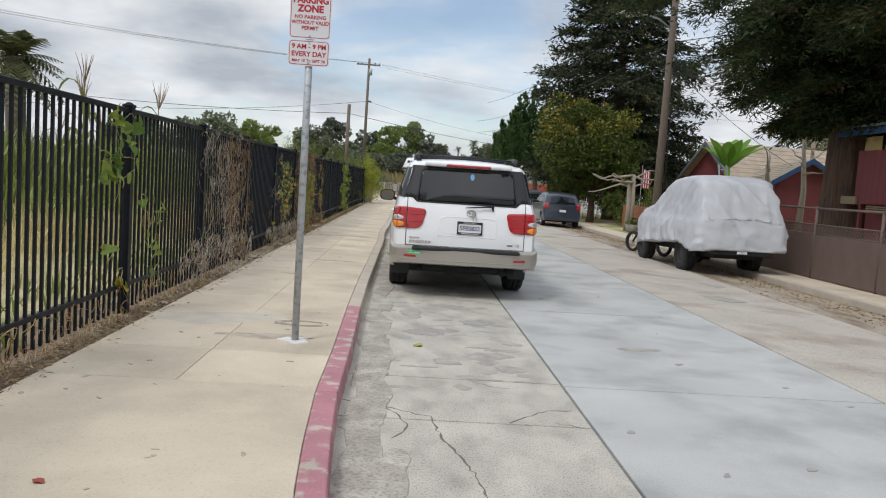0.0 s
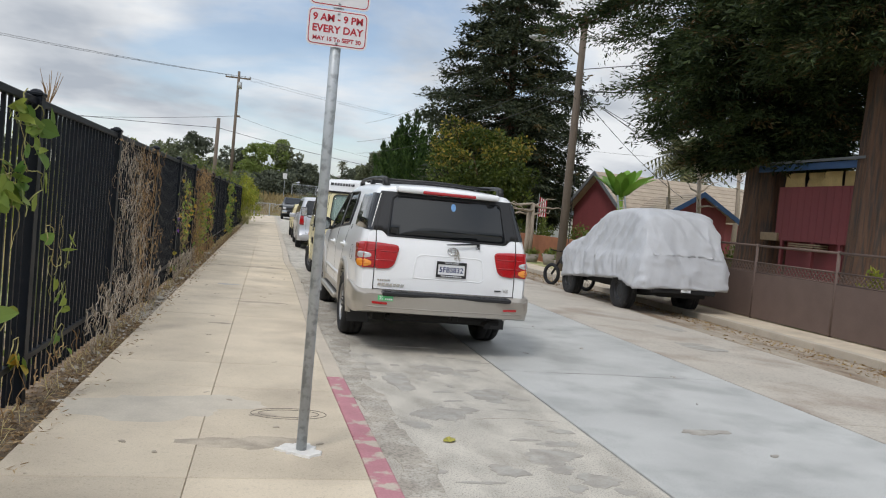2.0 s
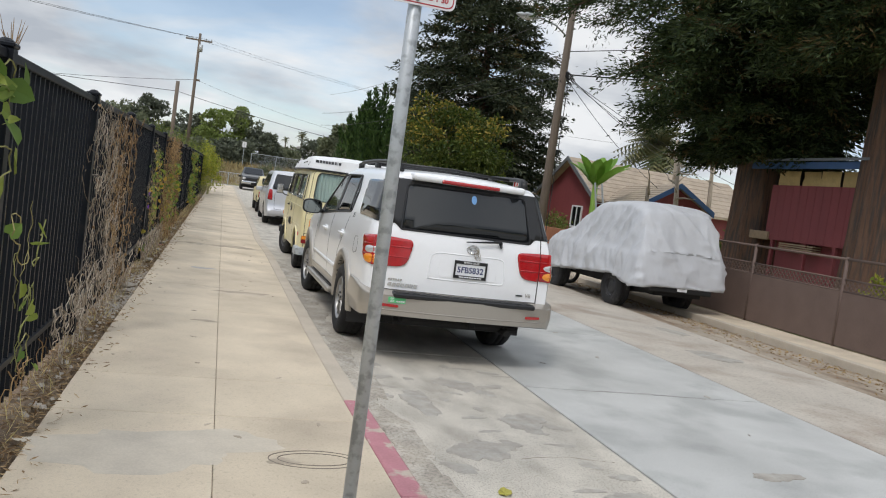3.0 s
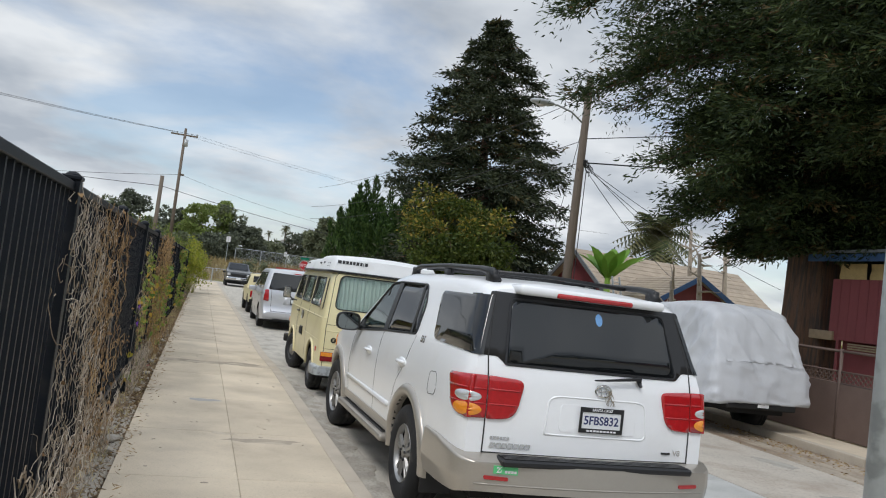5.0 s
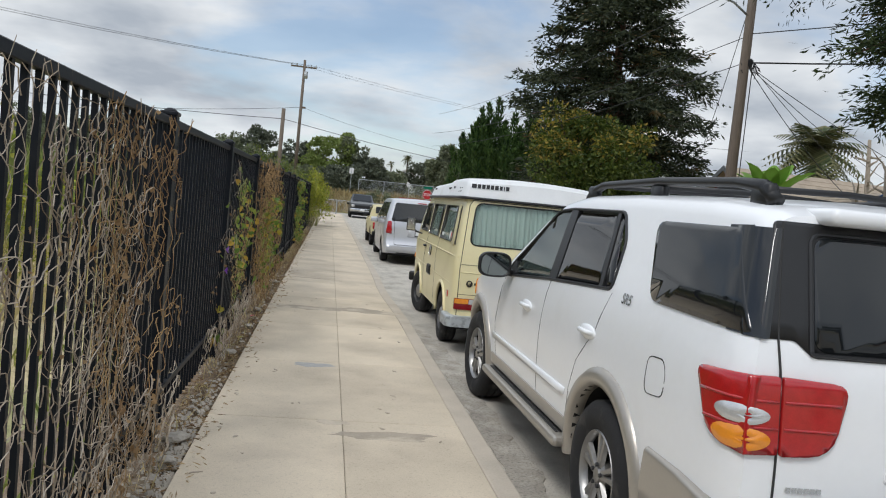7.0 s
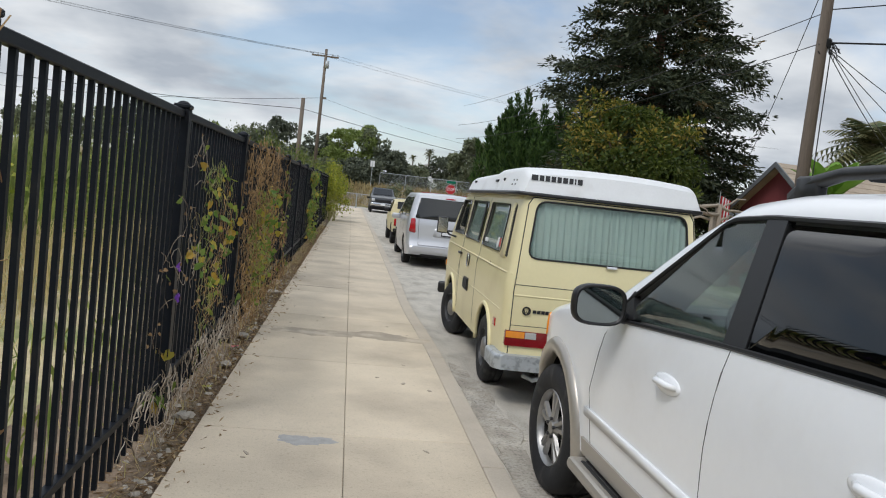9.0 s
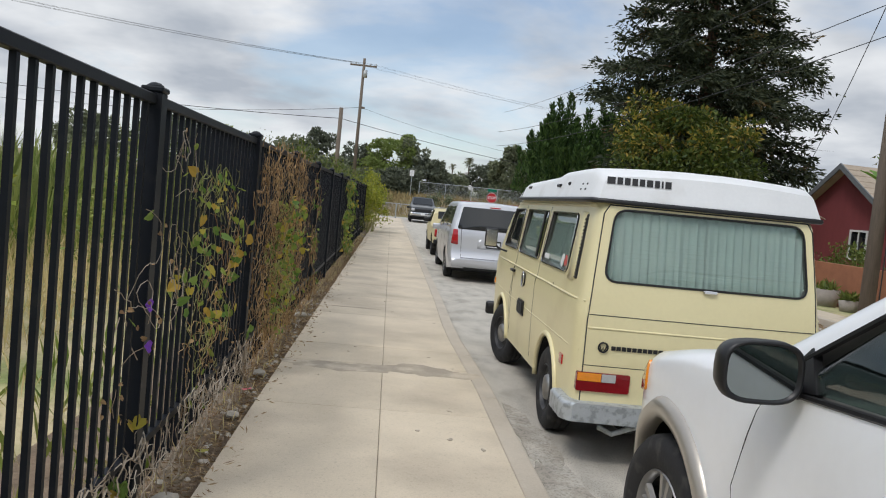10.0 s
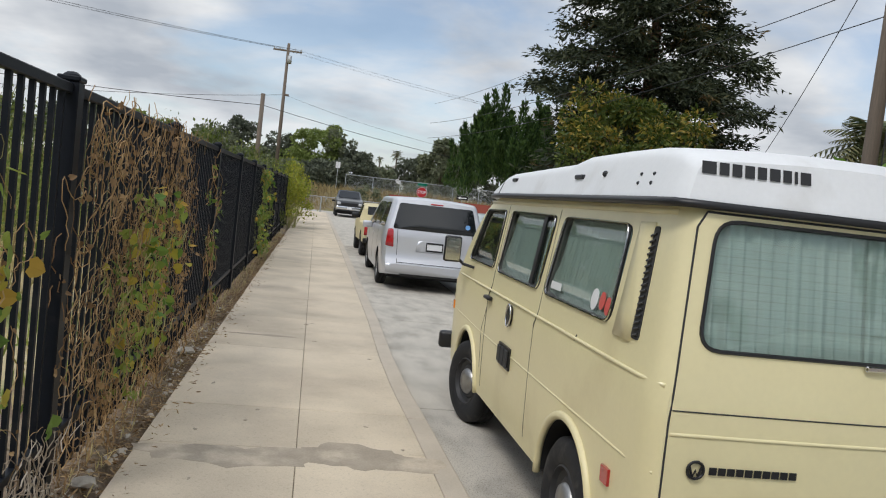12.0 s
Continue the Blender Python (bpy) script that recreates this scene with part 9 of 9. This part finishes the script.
    for i, (x, y, rx, rz, m) in enumerate(((10.6, 36.2, 0.9, 1.8, M_BUSH), (9.9, 37.5, 0.9, 1.6, M_BUSH), (11.5, 33.5, 1.1, 1.5, M_BUSH), (9.6, 43.0, 1.2, 2.6, M_CYPRESS), (12.5, 30.8, 1.2, 1.2, M_BUSH), (9.0, 48, 1.5, 2.5, M_CONIFER), (9.4, 14.6, 0.4, 1.1, M_BRIGHTBUSH), (13.5, 24.0, 1.2, 1.6, M_BUSH), (16.0, 26.0, 1.6, 2.2, M_BRIGHTBUSH), (9.9, 52, 1.8, 2.6, M_CONIFER), (17, 22, 2.0, 2.8, M_BUSH), (17.5, 17, 2.0, 3.2, M_BUSH), (15.5, 13, 1.5, 2.8, M_BUSH))):
        bush("bush", x, y, 0.0, rx, rx, rz, 1500, m, 200 + i, "leafy shrub in the front yards", 0.12)
    for i, (x, y) in enumerate(((9.6, 26.0), (10.2, 24.2), (13.4, 22.6))):
        bush("bush", x, y, 0.0, 0.6, 0.9, 1.1, 700, M_BUSH, 230 + i, "low green shrub by the yard fence", 0.1)


build_front_yard()


# ---- the junction: stop sign, wire fences, red wall ----
def build_junction():
    s = thing("stop_sign", pose(5.5, 69.8, 0.0), "red octagonal stop sign on a steel post", "sign")
    bm = bmesh.new()
    tube(bm, [(0, 0.03, 0), (0, 0.03, 2.95)], 0.03, 8)
    part("post", bm, M_GALV, s)
    bm = bmesh.new()
    o = [(0.40 * math.cos(math.radians(22.5 + 45 * i)), 0.40 * math.sin(math.radians(22.5 + 45 * i))) for i in range(8)]
    for r, y0, mm in ((1.0, 0.0, M_SIGNWHITE), (0.95, -0.004, M_STOPRED)):
        b2 = bmesh.new()
        a = [b2.verts.new((x * r, y0, 2.35 + z * r)) for x, z in o]
        c = [b2.verts.new((x * r, y0 + 0.0035, 2.35 + z * r)) for x, z in o]
        b2.faces.new(a)
        b2.faces.new(list(reversed(c)))
        for i in range(8):
            b2.faces.new((a[i], a[(i + 1) % 8], c[(i + 1) % 8], c[i]))
        part("border" if r == 1.0 else "face", b2, mm, s)
    bm.free()
    lettering("lettering", "STOP", 0.30, M_SIGNWHITE, s, pose(0, -0.006, 2.35, 90, 0, 0), wide=0.85)
    bm = bmesh.new()
    box(bm, -0.35, 0.35, -0.01, 0.01, 2.82, 3.0)
    part("street_name_blade", bm, M_SIGNGREEN, s)
    w = tagged(mesh_ob("wall_far", box(bmesh.new(), 4.2, 22, 80.4, 80.6, 0.0, 2.0), M_ORANGE2), "dull red low wall across the junction", "wall", kind="structure")
    for name, x0, x1, y, z0, h, label in (("chain_link_fence", 0.6, 24, 88, 1.75, 1.7, "pale chain-link fence on top of the bank"), ("chain_link_fence", -14, 4.0, 80.8, 0.05, 1.1, "low pipe and mesh fence at the foot of the bank")):
        f = thing(name, pose(0, y, z0), label, "fence")
        n = int((x1 - x0) / 2.4)
        for i in range(n + 1):
            bm = bmesh.new()
            x = x0 + (x1 - x0) * i / n
            tube(bm, [(x, 0, -0.3), (x, 0, h)], 0.035, 6)
            part("post", bm, M_GALV, f)
        bm = bmesh.new()
        for z in (0.08, h):
            tube(bm, [(x0, 0, z), (x1, 0, z)], 0.028, 6)
        part("rail", bm, M_GALV, f)
        bm = bmesh.new()
        k = int((x1 - x0) / 0.16)
        for i in range(k):
            x = x0 + 0.16 * i
            for sg in (0, 1):
                a, b = (x, min(x + h, x1)) if sg == 0 else (x, max(x - h, x0))
                tube(bm, [(a, 0, 0.05), (b, 0, 0.05 + abs(b - a))], 0.006, 3)
        tagged(part("mesh", bm, M_GALV, f), kind="stuff")
    for x, y in ((-2.9, 72.2), (-1.6, 72.0)):
        b = tagged(mesh_ob("bollard", tube(bmesh.new(), [(x, y, 0), (x, y, 1.25)], 0.05, 10), M_GALV), "steel pipe post at the end of the pavement", "post", "pipe posts")
    g = thing("street_sign", pose(-0.2, 90, 2.0), "tall post with a small white sign on the bank", "sign")
    bm = bmesh.new()
    tube(bm, [(0, 0, -0.5), (0, 0, 2.6)], 0.03, 6)
    part("post", bm, M_GALV, g)
    bm = bmesh.new()
    box(bm, -0.22, 0.22, -0.02, 0.0, 2.0, 2.6)
    part("plate", bm, M_SIGNWHITE, g)
    o = thing("one_way_sign", pose(10.4, 79.6, 0.0), "black and white arrow sign at the junction", "sign")
    bm = bmesh.new()
    tube(bm, [(0, 0.04, 0), (0, 0.04, 2.6)], 0.03, 6)
    part("post", bm, M_GALV, o)
    bm = bmesh.new()
    box(bm, -0.5, 0.5, -0.01, 0.01, 2.2, 2.55)
    part("plate", bm, M_TRIM, o)
    bm = bmesh.new()
    box(bm, -0.15, 0.38, -0.016, -0.012, 2.33, 2.42)
    bm.faces.new([bm.verts.new(p) for p in ((-0.15, -0.014, 2.25), (-0.15, -0.014, 2.50), (-0.4, -0.014, 2.375))])
    part("arrow", bm, M_SIGNWHITE, o)
    blade_field("bank_grass", 9000, (-30, 30), (79.5, 92), 0.9, 0.10, M_BANKGRASS, 36, "tall dry grass and scrub on the bank", "grass", 0.35)
    bank_bushes = ((-9, 84, 1.4, 1.6), (-4, 83.5, 1.2, 1.2), (3, 84.5, 1.6, 1.3), (-16, 86, 2.2, 2.2), (8, 92, 2.0, 1.6), (-22, 84, 2.5, 2.6))
    for i, (x, y, r, h) in enumerate(bank_bushes):
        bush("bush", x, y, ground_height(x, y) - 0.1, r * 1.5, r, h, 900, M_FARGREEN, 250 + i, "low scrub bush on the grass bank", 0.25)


M_ORANGE2 = mat("dull_red_wall", (0.30, 0.07, 0.05), 0.85, var=0.15, scale=1.5, bump=0.2)
M_BANKGRASS = leaf_mat("bank_grass_blade", (0.24, 0.18, 0.09), (0.36, 0.29, 0.14), 0.9, 0.2)
build_junction()


# ---- the street behind the walker ----
for i, (x, y, h, r) in enumerate(((-9, -16, 7, 3.2), (-16, -8, 6, 3.0), (2.5, -34, 9, 4.5), (12.5, -12, 8, 3.6), (17, 2, 9, 4.0), (-22, -24, 8, 4.0), (10.5, -26, 7, 3.0))):
    clump_tree("street_tree", x, y, 0.0, h, r, 40, 110, M_FARDARK, 300 + i, "dark leafy tree standing back from the street", 0.4, h * 0.25, 1.0, None, None, 0.5, 0.6, 0.22)
# unseen house, added so glass and mirrors reflect more than open sky
gable_house("house", pose(14.5, -6, 0, 0, 0, -90), 8, 9, 3.0, 5.0, M_MAROON, M_ROOFGREY, M_HOUSEWHITE, "unseen maroon house added behind the walker for reflections", 0.4, [(-1.5, 1.6, 1.2, 1.2), (1.5, 1.6, 1.2, 1.2)])
